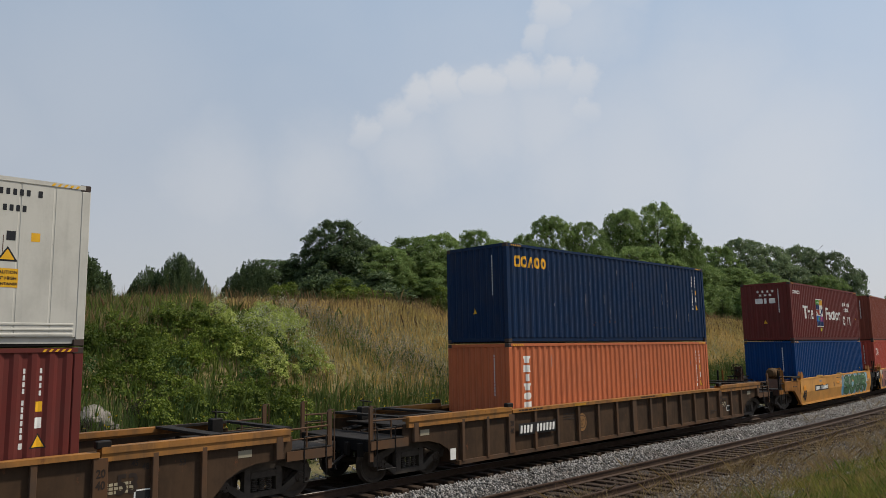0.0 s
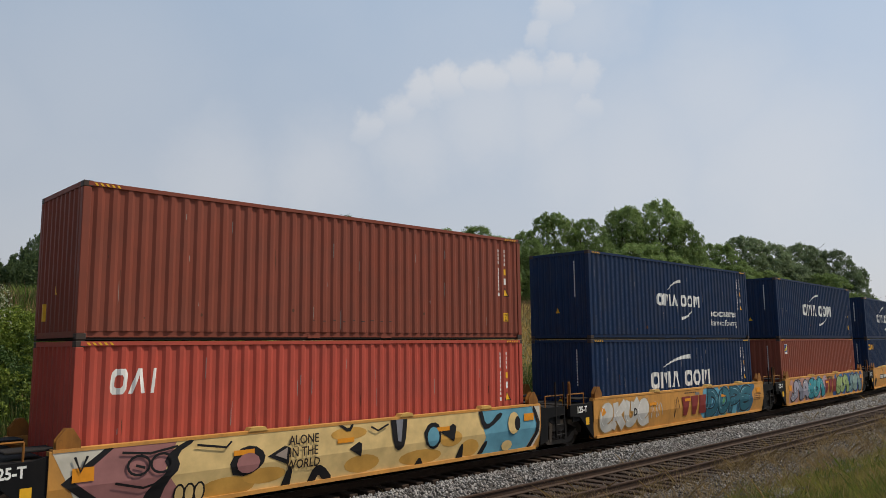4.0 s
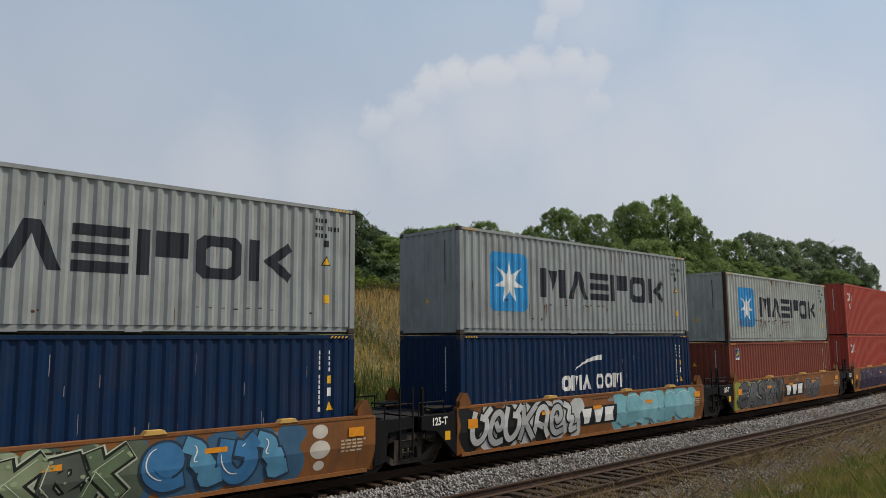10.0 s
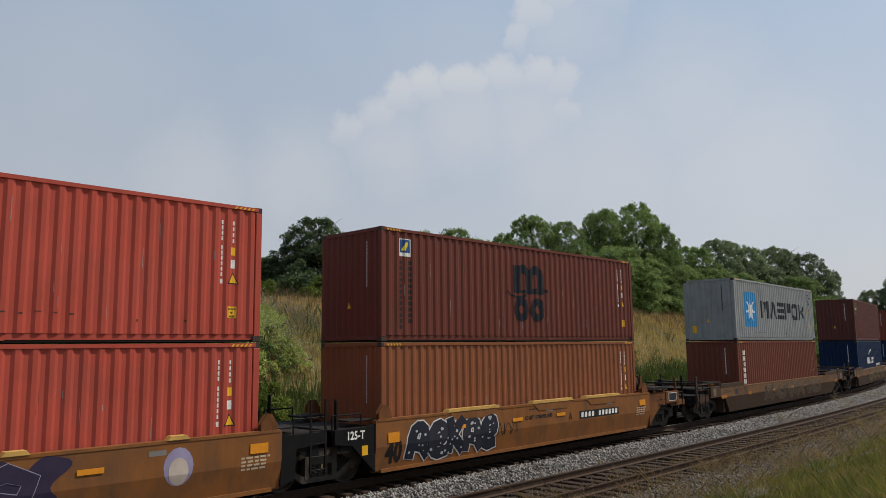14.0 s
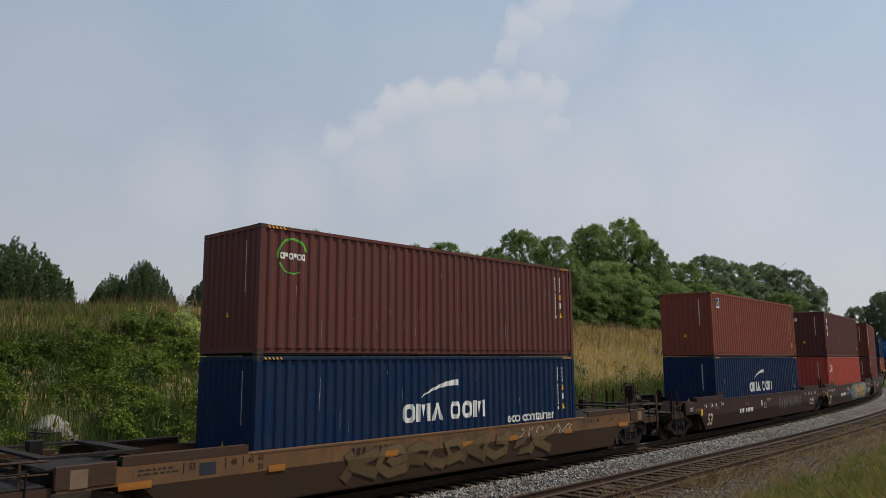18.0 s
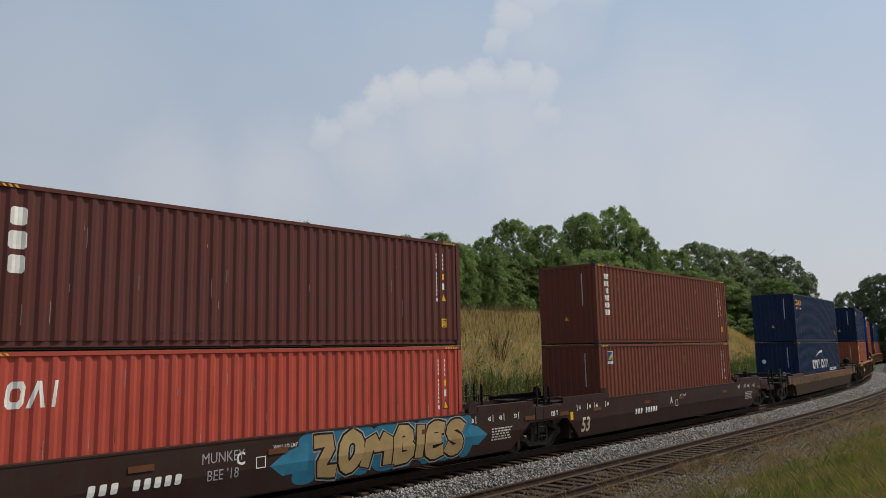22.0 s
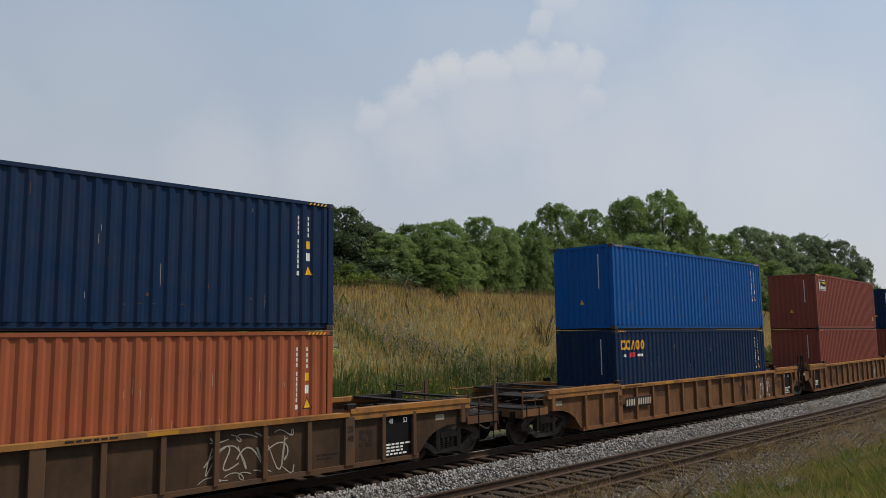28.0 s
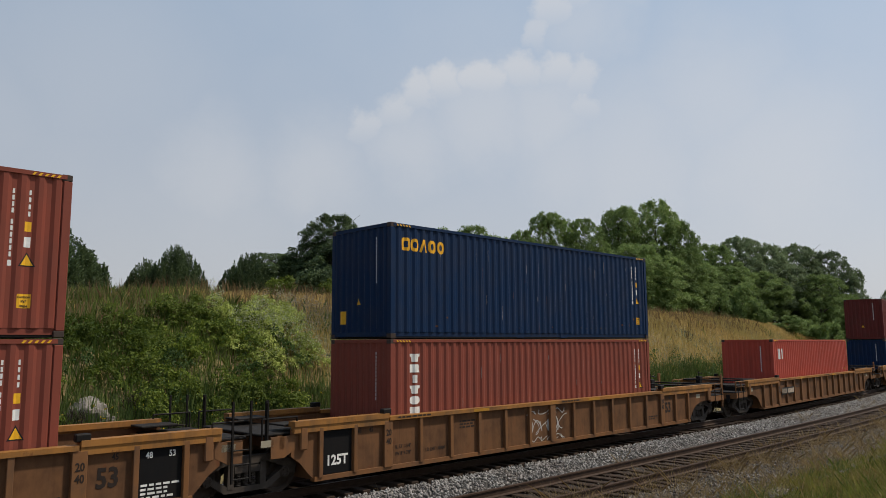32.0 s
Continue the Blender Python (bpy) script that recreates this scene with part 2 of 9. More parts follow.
M_YELLOWMARK = plain("yellow_placard", (0.75, 0.40, 0.02), 0.5, 0, 0.15, 9, 0.1)
M_ORANGEMARK = plain("orange_reflector", (0.72, 0.27, 0.02), 0.4, 0, 0.2, 9, 0.1)
M_PAD = paint("worn_yellow_pad", (0.55, 0.33, 0.09), 0.3, 0.4, 0.15)
M_CASTING = paint("corner_casting", (0.055, 0.04, 0.034), 0.2, 0.4, 0.25)
CAR_PAINT = {
    "yellow": paint("yellow_car_paint", (0.53, 0.25, 0.058), 0.25, 0.4, 0.16),
    "yellow_end": paint("grimy_yellow_paint", (0.27, 0.11, 0.022), 0.3, 0.85, 0.35, 0.65, (0.03, 0.02, 0.014)),
    "orange_end": paint("grimy_orange_paint", (0.16, 0.062, 0.02), 0.3, 0.85, 0.4, 0.7, (0.025, 0.016, 0.012)),
    "rusty": paint("rusty_brown_steel", (0.05, 0.024, 0.016), 0.4, 0.7, 0.4, 0.75),
    "end_yellow": paint("sooty_yellow_steel", (0.12, 0.065, 0.025), 0.3, 0.85, 0.5, 0.7, (0.022, 0.016, 0.012)),
    "orange": paint("faded_orange_yellow_paint", (0.22, 0.084, 0.023), 0.35, 0.65, 0.22),
    "ribbed": paint("grimy_rust_orange_paint", (0.185, 0.083, 0.032), 0.35, 0.7, 0.35, 0.7),
    "ribbed_panel": paint("sooty_rust_orange_panel", (0.15, 0.07, 0.031), 0.3, 0.8, 0.4, 0.75, (0.03, 0.019, 0.013)),
    "ribbed_dark_panel": paint("black_brown_panel", (0.062, 0.036, 0.02), 0.4, 0.85, 0.3, 0.75, (0.018, 0.013, 0.01)),
    "ribbed_dark": paint("very_grimy_brown_paint", (0.095, 0.05, 0.026), 0.4, 0.8, 0.3, 0.7),
    "cap": paint("yellow_cap_paint", (0.30, 0.132, 0.032), 0.35, 0.8, 0.45),
    "tan": paint("faded_tan_paint", (0.155, 0.078, 0.033), 0.5, 0.8, 0.4),
    "brown": paint("brown_car_paint", (0.036, 0.0175, 0.014), 0.3, 0.4, 0.1),
    "olive": paint("olive_brown_car_paint", (0.055, 0.03, 0.019), 0.3, 0.6, 0.2),
}
BOX_PAINT = {
    "white": paint("white_reefer_paint", (0.52, 0.50, 0.45), 0.1, 0.25, 0.08),
    "maroon": paint("maroon_paint", (0.12, 0.024, 0.02), 0.25, 0.3, 0.12),
    "navy": paint("navy_paint", (0.0035, 0.019, 0.058), 0.12, 0.25, 0.05),
    "navy_dull": paint("dull_navy_paint", (0.008, 0.023, 0.063), 0.25, 0.3, 0.1),
    "blue": paint("mid_blue_paint", (0.001, 0.036, 0.135), 0.05, 0.2, 0.05),
    "bright_blue": paint("bright_blue_paint", (0.001, 0.072, 0.265), 0.1, 0.15, 0.04),
    "coral": paint("coral_orange_paint", (0.46, 0.125, 0.05), 0.2, 0.2, 0.05),
    "orange_red": paint("orange_red_paint", (0.27, 0.075, 0.032), 0.15, 0.25, 0.08),
    "red": paint("red_paint", (0.395, 0.066, 0.043), 0.2, 0.25, 0.08),
    "rust_red": paint("rust_red_paint", (0.205, 0.052, 0.034), 0.2, 0.25, 0.1),
    "dusk_brown": paint("dusky_brown_paint", (0.105, 0.034, 0.028), 0.25, 0.3, 0.08),
    "clay": paint("clay_red_paint", (0.225, 0.06, 0.036), 0.2, 0.25, 0.1),
    "rust_brown": paint("rust_brown_paint", (0.15, 0.043, 0.026), 0.2, 0.3, 0.1),
    "orange_brown": paint("orange_brown_paint", (0.225, 0.075, 0.032), 0.2, 0.3, 0.12),
    "brown": paint("brown_paint", (0.13, 0.035, 0.024), 0.25, 0.25, 0.08),
    "red_brown": paint("dark_red_brown_paint", (0.125, 0.026, 0.022), 0.15, 0.25, 0.06),
    "brick": paint("brick_brown_paint", (0.20, 0.052, 0.032), 0.25, 0.25, 0.08),
    "grey": paint("light_grey_paint", (0.265, 0.28, 0.275), 0.15, 0.35, 0.08),
    "grey_rusty": paint("rusty_pale_grey_paint", (0.355, 0.37, 0.335), 0.25, 0.4, 0.24),
}
SPRAY = {}


def spray(rgb):
    """Sprayed paint of one colour, slightly uneven."""
    if rgb not in SPRAY:
        SPRAY[rgb] = plain("spray_paint", rgb, 0.55, 0, 0.3, 2.5, 0.05)
    return SPRAY[rgb]

# ---- building helpers ----
MESHES = {}


def cached(key, build):
    """A mesh that is built once and shared by alike parts."""
    if key not in MESHES:
        bm = bmesh.new()
        build(bm)
        me = bpy.data.meshes.new(str(key[0]) if isinstance(key, tuple) else key)
        bm.to_mesh(me)
        bm.free()
        me.materials.append(None)
        MESHES[key] = me
    return MESHES[key]


def part(name, mesh, material, parent=None, label="", loc=(0, 0, 0), turn=(0, 0, 0)):
    ob = new(name, mesh)
    if mesh is not None:
        if not len(mesh.materials):
            mesh.materials.append(None)
        ob.material_slots[0].link = "OBJECT"
        ob.material_slots[0].material = material
    if parent is not None:
        ob.parent = parent
    ob.matrix_basis = pose(*loc, *turn)
    if label:
        ob["label"] = label
    return ob


def bx(bm, x0, x1, y0, y1, z0, z1):
    v = [bm.verts.new((x, y, z)) for x in (x0, x1) for y in (y0, y1) for z in (z0, z1)]
    for f in ((0, 1, 3, 2), (4, 6, 7, 5), (0, 4, 5, 1), (2, 3, 7, 6), (0, 2, 6, 4), (1, 5, 7, 3)):
        bm.faces.new([v[i] for i in f])


def bevel_box(bm, x0, x1, y0, y1, z0, z1, w=0.01):
    bx(bm, x0, x1, y0, y1, z0, z1)
    bmesh.ops.bevel(bm, geom=bm.edges[:], offset=w, segments=1, affect="EDGES")


def prism(bm, pts, y0, y1):
    """A plate whose outline lies in x and z."""
    a = [bm.verts.new((x, y0, z)) for x, z in pts]
    b = [bm.verts.new((x, y1, z)) for x, z in pts]
    n = len(pts)
    faces = [bm.faces.new(a), bm.faces.new(b[::-1])]
    for i in range(n):
        faces.append(bm.faces.new((a[i], b[i], b[(i + 1) % n], a[(i + 1) % n])))
    bmesh.ops.recalc_face_normals(bm, faces=faces)


def extrude_x(bm, pts, x0, x1):
    """A bar whose section lies in y and z."""
    a = [bm.verts.new((x0, y, z)) for y, z in pts]
    b = [bm.verts.new((x1, y, z)) for y, z in pts]
    n = len(pts)
    faces = [bm.faces.new(a), bm.faces.new(b[::-1])]
    for i in range(n):
        faces.append(bm.faces.new((a[i], b[i], b[(i + 1) % n], a[(i + 1) % n])))
    bmesh.ops.recalc_face_normals(bm, faces=faces)


def lathe(bm, prof, axis="z", seg=16, at=(0, 0, 0)):
    """prof: (radius, height) pairs turned about an axis."""
    rings = []
    for r, h in prof:
        ring = []
        for k in range(seg):
            a = 2 * math.pi * k / seg
            c, s = r * math.cos(a), r * math.sin(a)
            p = {"z": (c, s, h), "y": (c, h, s), "x": (h, c, s)}[axis]
            ring.append(bm.verts.new((p[0] + at[0], p[1] + at[1], p[2] + at[2])))
        rings.append(ring)
    faces = []
    for a, b in zip(rings, rings[1:]):
        for k in range(seg):
            faces.append(bm.faces.new((a[k], a[(k + 1) % seg], b[(k + 1) % seg], b[k])))
    faces.append(bm.faces.new(rings[0]))
    faces.append(bm.faces.new(rings[-1]))
    bmesh.ops.recalc_face_normals(bm, faces=faces)


def rod(bm, a, b, r=0.02, seg=6):
    a, b = Vector(a), Vector(b)
    d = (b - a).normalized()
    u = d.orthogonal().normalized()
    w = d.cross(u)
    ra, rb = [], []
    for k in range(seg):
        o = (u * math.cos(2 * math.pi * k / seg) + w * math.sin(2 * math.pi * k / seg)) * r
        ra.append(bm.verts.new(a + o))
        rb.append(bm.verts.new(b + o))
    for k in range(seg):
        bm.faces.new((ra[k], ra[(k + 1) % seg], rb[(k + 1) % seg], rb[k]))
    bm.faces.new(ra[::-1])
    bm.faces.new(rb)


def mesh_from(name, verts, faces):
    me = bpy.data.meshes.new(name)
    me.from_pydata(verts, [], faces)
    me.materials.append(None)
    return me


def fast_mesh(name, verts, nper, count):
    """count faces of nper corners each, corners in order."""
    me = bpy.data.meshes.new(name)
    me.vertices.add(len(verts))
    me.vertices.foreach_set("co", np.asarray(verts, np.float32).ravel())
    me.loops.add(count * nper)
    me.loops.foreach_set("vertex_index", np.arange(count * nper, dtype=np.int32))
    me.polygons.add(count)
    me.polygons.foreach_set("loop_start", np.arange(0, count * nper, nper, dtype=np.int32))
    me.update()
    me.materials.append(None)
    return me


# ---- the line of the track ----
def bend(s):
    """Curvature of the track at s metres along it."""
    if s < -40:
        return -0.00176 if s > -110 else 0.0
    if s < 62:
        return 0.000922 + 6.716e-5 * s
    if s < 95:
        return 0.00509 - (s - 62) / 33 * 0.0076
    return -0.0025 if s < 200 else 0.0


LINE_S = np.arange(-520.0, 520.01, 0.25)


def build_line():
    k = np.array([bend(s) for s in LINE_S])
    zero = int(np.argmin(abs(LINE_S)))
    th = np.concatenate([[0], np.cumsum((k[1:] + k[:-1]) / 2 * 0.25)])
    th += 0.75095 - th[zero]
    x = np.concatenate([[0], np.cumsum((np.cos(th[1:]) + np.cos(th[:-1])) / 2 * 0.25)])
    y = np.concatenate([[0], np.cumsum((np.sin(th[1:]) + np.sin(th[:-1])) / 2 * 0.25)])
    return x - x[zero], y - y[zero] + 20.822, th


LINE_X, LINE_Y, LINE_TH = build_line()
TRACK_GAP = 4.70        # the near track lies this far on the viewer's side


def on_line(s, off=0.0):
    """Point of the plan at s along the track and off metres beyond it (negative: towards the viewer)."""
    x, y, th = np.interp(s, LINE_S, LINE_X), np.interp(s, LINE_S, LINE_Y), np.interp(s, LINE_S, LINE_TH)
    return x - off * np.sin(th), y + off * np.cos(th)


def offset_of(x, y):
    """Signed distance beyond the track, and the place along it, for arrays of points."""
    x, y = np.asarray(x, float), np.asarray(y, float)
    off, s = np.empty(len(x)), np.empty(len(x))
    sx, sy, st, ss = LINE_X[::8], LINE_Y[::8], LINE_TH[::8], LINE_S[::8]
    for a in range(0, len(x), 20000):
        xs, ys = x[a:a + 20000, None], y[a:a + 20000, None]
        i = np.argmin((xs - sx) ** 2 + (ys - sy) ** 2, axis=1)
        dx, dy = x[a:a + 20000] - sx[i], y[a:a + 20000] - sy[i]
        off[a:a + 20000] = -dx * np.sin(st[i]) + dy * np.cos(st[i])
        s[a:a + 20000] = ss[i] + dx * np.cos(st[i]) + dy * np.sin(st[i])
    return off, s


BANK_OFF = (-400, -60, -15, -13, -11, -9, -7.6, -6.6, 3.2, 4.4, 5.6, 8.5, 11.2, 13, 16, 30, 400)
BANK_Z = (2.5, 1.7, 1.5, 1.1, 0.42, -0.02, -0.32, -0.62, -0.7, -0.62, 0.0, 2.5, 4.45, 5.15, 5.45, 5.6, 7.0)


def height(x, y):
    off, s = offset_of(x, y)
    z = np.interp(off, BANK_OFF, BANK_Z) - np.interp(s, (-14, -7, -1, 3), (0.8, 0.62, 0.15, 0.0)) * np.interp(off, (8.5, 12, 40, 90), (0.0, 1.0, 1.0, 0.0))
    wob = np.array([noise.noise((a * 0.22, b * 0.22, 0.0)) + 0.5 * noise.noise((a * 0.7, b * 0.7, 3.0)) for a, b in zip(x, y)])
    amount = np.interp(off, (-30, -9, -7.5, 4.4, 7, 40, 90), (0.2, 0.12, 0.0, 0.0, 0.3, 0.35, 1.2))
    return z + wob * amount, off, s


# ---- ground, tracks ----
def spread(lo, hi, fine, far, grow=1.18):
    a = list(np.arange(lo, hi + fine / 2, fine))
    step_, x = fine, a[-1]
    while x < far:
        step_ *= grow
        x += step_
        a.append(x)
    step_, x = fine, a[0]
    while x > -far:
        step_ *= grow
        x -= step_
        a.insert(0, x)
    return np.array(a)


def build_ground():
    xs, ys = spread(-45, 75, 0.75, 3500), spread(-15, 120, 0.75, 3500)
    gx, gy = np.meshgrid(xs, ys)
    x, y = gx.ravel(), gy.ravel()
    z, off, s = height(x, y)
    far = np.hypot(x, y - 30)
    z = np.where(far > 520, 5.6 + (far - 520) * 0.004, z)
    nx, ny = len(xs), len(ys)
    faces = [(j * nx + i, j * nx + i + 1, (j + 1) * nx + i + 1, (j + 1) * nx + i) for j in range(ny - 1) for i in range(nx - 1)]
    me = mesh_from("ground", list(zip(x.tolist(), y.tolist(), z.tolist())), faces)
    me.polygons.foreach_set("use_smooth", [True] * len(faces))
    tagged(part("ground", me, M_GROUND), "grassy railway bank and verge of soil and dry thatch", "ground", kind="structure")


def sweep(name, section, s_values, material, rough=0.0, closed=False):
    """A section of (off, z) points carried along the track."""
    verts, faces, m = [], [], len(section)
    for s in s_values:
        for off, z in section:
            x, y = on_line(s, off)
            verts.append((float(x), float(y), z + (noise.noise((s * 1.9, off * 2.3, 1.0)) * rough)))
    for i in range(len(s_values) - 1):
        for j in range(m if closed else m - 1):
            a, b = i * m + j, i * m + (j + 1) % m
            faces.append((a, a + m, b + m, b))
    return part(name, mesh_from(name, verts, faces), material)


S_NEAR = np.concatenate([np.arange(-500, -40, 6.0), np.arange(-40, 110, 0.5), np.arange(110, 501, 6.0)])
S_RAIL = np.concatenate([np.arange(-500, -40, 4.0), np.arange(-40, 110, 1.0), np.arange(110, 501, 4.0)])


def rail_section(c):
    return [(c - 0.07, -0.178), (c - 0.07, -0.165), (c - 0.012, -0.14), (c - 0.012, -0.045), (c - 0.036, -0.035), (c - 0.036, -0.006),
            (c + 0.036, -0.006), (c + 0.036, -0.035), (c + 0.012, -0.045), (c + 0.012, -0.14), (c + 0.07, -0.165), (c + 0.07, -0.178)]


def tie_mesh(bm):
    bevel_box(bm, -0.115, 0.115, -1.3, 1.3, -0.36, -0.182, 0.015)


def build_tracks():
    dense = [(o, z) for o, z in zip(np.linspace(-2.75, 3.4, 26), np.interp(np.linspace(-2.75, 3.4, 26), (-2.75, -1.9, -1.42, -1.2, 1.4, 1.9, 3.4), (-0.42, -0.27, -0.28, -0.33, -0.33, -0.27, -0.72)))]
    b = sweep("ballast_main", dense, S_NEAR, M_BALLAST, 0.045)
    tagged(b, "grey crushed stone ballast under the running track", "ballast", kind="structure")
    offs = np.linspace(-7.7, -2.75, 22)
    dense = [(o, z) for o, z in zip(offs, np.interp(offs, (-7.7, -6.6, -3.2, -2.75), (-0.6, -0.25, -0.24, -0.415)))]
    b = sweep("ballast_near", dense, S_NEAR, M_OLD_BALLAST, 0.07)
    tagged(b, "old brown dirty ballast of the weedy near track", "ballast", kind="structure")
    for name, centre, label in (("track_main", 0.0, "running track with timber ties"), ("track_near", -TRACK_GAP, "weedy near track with brown rails and old timber ties")):
        track = new(name)
        tagged(track, label, "railway track", kind="structure")
        for side in (-0.755, 0.755):
            r = sweep("rail", rail_section(centre + side), S_RAIL, M_RAIL, 0, True)
            r.parent = track
            h = sweep("rail_head", [(centre + side - 0.03, -0.006), (centre + side - 0.026, 0.0), (centre + side + 0.026, 0.0), (centre + side + 0.03, -0.006)], S_RAIL, M_RAILHEAD if centre == 0 else M_RAIL, 0)
            h.parent = track
        tie = cached("tie", tie_mesh)
        for i in range(230):
            s = -26 + i * 0.51
            x, y = on_line(s, centre)
            th = float(np.interp(s, LINE_S, LINE_TH))
            part("tie", tie, M_TIE, track, loc=(float(x), float(y), random.uniform(-0.02, 0.008)), turn=(0, 0, math.degrees(th) + random.uniform(-1.2, 1.2)))


def scatter_stones(name, n, o0, o1, s0, s1, size, material, label, profile):
    rng = np.random.default_rng(5 if size > 0.03 else 6)
    s = s0 + (s1 - s0) * rng.random(n) ** 1.5
    o = rng.uniform(o0, o1, n)
    gap = abs((s + 26 + 0.255) % 0.51 - 0.255)
    open_ = (o < -1.34) | (gap > 0.13)                 # none on the ties of the running track
    if o1 < -3:
        open_ = (o < -6.05) | (gap > 0.13)
    s, o = s[open_], o[open_]
    n = len(s)
    x, y = on_line(s, o)
    z = np.interp(o, *profile) + rng.uniform(-0.005, 0.03, n)
    base = np.array([(1, 0, 0), (-1, 0, 0), (0, 1, 0), (0, -1, 0), (0, 0, 1), (0, 0, -1)], float)
    tri = np.array([(0, 2, 4), (2, 1, 4), (1, 3, 4), (3, 0, 4), (2, 0, 5), (1, 2, 5), (3, 1, 5), (0, 3, 5)])
    v = base[None] * rng.uniform(0.6, 1.25, (n, 6, 1)) * (size * rng.uniform(0.6, 1.35, (n, 1, 1))) * rng.uniform(0.75, 1.2, (n, 1, 3))
    v += rng.normal(0, size * 0.18, v.shape)
    a = rng.uniform(0, 6.28, n)
    ca, sa = np.cos(a)[:, None], np.sin(a)[:, None]
    v = np.stack([v[..., 0] * ca - v[..., 1] * sa, v[..., 0] * sa + v[..., 1] * ca, v[..., 2]], -1)
    v += np.stack([x, y, z], 1)[:, None, :]
    faces = (tri[None] + (np.arange(n) * 6)[:, None, None]).reshape(-1, 3)
    me = bpy.data.meshes.new(name)
    me.vertices.add(n * 6)
    me.vertices.foreach_set("co", v.astype(np.float32).ravel())
    me.loops.add(len(faces) * 3)
    me.loops.foreach_set("vertex_index", faces.astype(np.int32).ravel())
    me.polygons.add(len(faces))
    me.polygons.foreach_set("loop_start", np.arange(0, len(faces) * 3, 3, dtype=np.int32))
    me.update()
    tagged(part(name, me, material), label, "stones", kind="stuff")


build_ground()
build_tracks()
scatter_stones("ballast_stones", 38000, -3.35, -1.08, -14, 85, 0.037, M_STONES, "loose grey crushed ballast stones", ((-3.3, -2.75, -1.9, -1.42, -1.2, 0), (-0.27, -0.41, -0.25, -0.255, -0.3, -0.32)))
scatter_stones("far_stones", 17000, 1.35, 5.4, -14, 60, 0.04, M_STONES, "grey ballast stones beyond the running track", ((1.3, 1.9, 3.4, 4.4, 5.6), (-0.3, -0.25, -0.68, -0.6, 0.0)))
scatter_stones("crib_stones", 4000, -1.1, -0.82, -14, 60, 0.034, M_OLD_STONES, "oily dark stones between the ties", ((-1.4, 0), (-0.31, -0.32)))
scatter_stones("shoulder_stones", 17000, -8.6, -6.05, -8, 70, 0.033, M_SHOULDER, "grey ballast stones on the near shoulder", ((-8.8, -7.7, -6.6, -6.0), (0.0, -0.34, -0.22, -0.2)))
scatter_stones("verge_stones", 9000, -6.05, -3.4, -14, 60, 0.028, M_OLD_STONES, "loose brown stones on the near track bed", ((-7.7, -6.6, -3.2), (-0.58, -0.23, -0.23)))

# ---- shipping containers ----
BOX_L, BOX_W = 12.19, 2.44
PERIOD, DEPTH = 0.2775, 0.034
X_IN = 6.095 - 0.13                # panel between the corner posts
FACE = 1.22 - 0.012                # outermost face of the corrugation


def wave(u, period=PERIOD, depth=DEPTH):
    """How far the corrugation lies behind its outermost face."""
    f = (u / period) % 1.0
    if f < 0.28:
        return 0.0
    if f < 0.50:
        return (f - 0.28) / 0.22 * depth
    if f < 0.78:
        return depth
    return (1.0 - f) / 0.22 * depth


def breaks(lo, hi, period=PERIOD):
    out, k = [], math.floor(lo / period)
    while k * period < hi:
        out += [k * period + f * period for f in (0.0, 0.28, 0.5, 0.78)]
        k += 1
    return [u for u in out if lo + 1e-4 < u < hi - 1e-4]


def side_panel(bm, z0, z1, sign):
    us = [-X_IN] + breaks(-X_IN, X_IN) + [X_IN]
    lo = [bm.verts.new((u, sign * (FACE - wave(u)), z0)) for u in us]
    hi = [bm.verts.new((u, sign * (FACE - wave(u)), z1)) for u in us]
    for i in range(len(us) - 1):
        f = (lo[i], lo[i + 1], hi[i + 1], hi[i])
        bm.faces.new(f if sign < 0 else f[::-1])


def end_panel(bm, z0, z1):
    us = [-1.1] + breaks(-1.1, 1.1, 0.25) + [1.1]
    x = -6.095 + 0.012
    lo = [bm.verts.new((x + wave(u, 0.25, 0.04), u, z0)) for u in us]
    hi = [bm.verts.new((x + wave(u, 0.25, 0.04), u, z1)) for u in us]
    for i in range(len(us) - 1):
        bm.faces.new((lo[i + 1], lo[i], hi[i], hi[i + 1]))


def flat_side(bm, z0, z1, sign):
    """A smooth insulated wall with shallow vertical seams."""
    us = sorted([-X_IN, X_IN] + [u + d for u in np.arange(-5.5, 5.6, 0.55) for d in (-0.02, -0.012, 0.012, 0.02)])
    ys = [FACE - (0.006 if any(abs(u - w) < 0.015 for w in np.arange(-5.5, 5.6, 0.55)) else 0.0) for u in us]
    lo = [bm.verts.new((u, sign * y, z0)) for u, y in zip(us, ys)]
    hi = [bm.verts.new((u, sign * y, z1)) for u, y in zip(us, ys)]
    for i in range(len(us) - 1):
        f = (lo[i], lo[i + 1], hi[i + 1], hi[i])
        bm.faces.new(f if sign < 0 else f[::-1])


def casting(bm, x, y, z):
    bevel_x = 0.089
    bx(bm, x - bevel_x, x + bevel_x, y - 0.081, y + 0.081, z - 0.059, z + 0.059)


def roof(bm, h):
    us = [-X_IN] + breaks(-X_IN, X_IN, 0.55) + [X_IN]
    a = [bm.verts.new((u, -1.18, h - 0.03 - wave(u, 0.55, 0.02))) for u in us]
    b = [bm.verts.new((u, 1.18, h - 0.03 - wave(u, 0.55, 0.02))) for u in us]
    for i in range(len(us) - 1):
        bm.faces.new((a[i], a[i + 1], b[i + 1], b[i]))


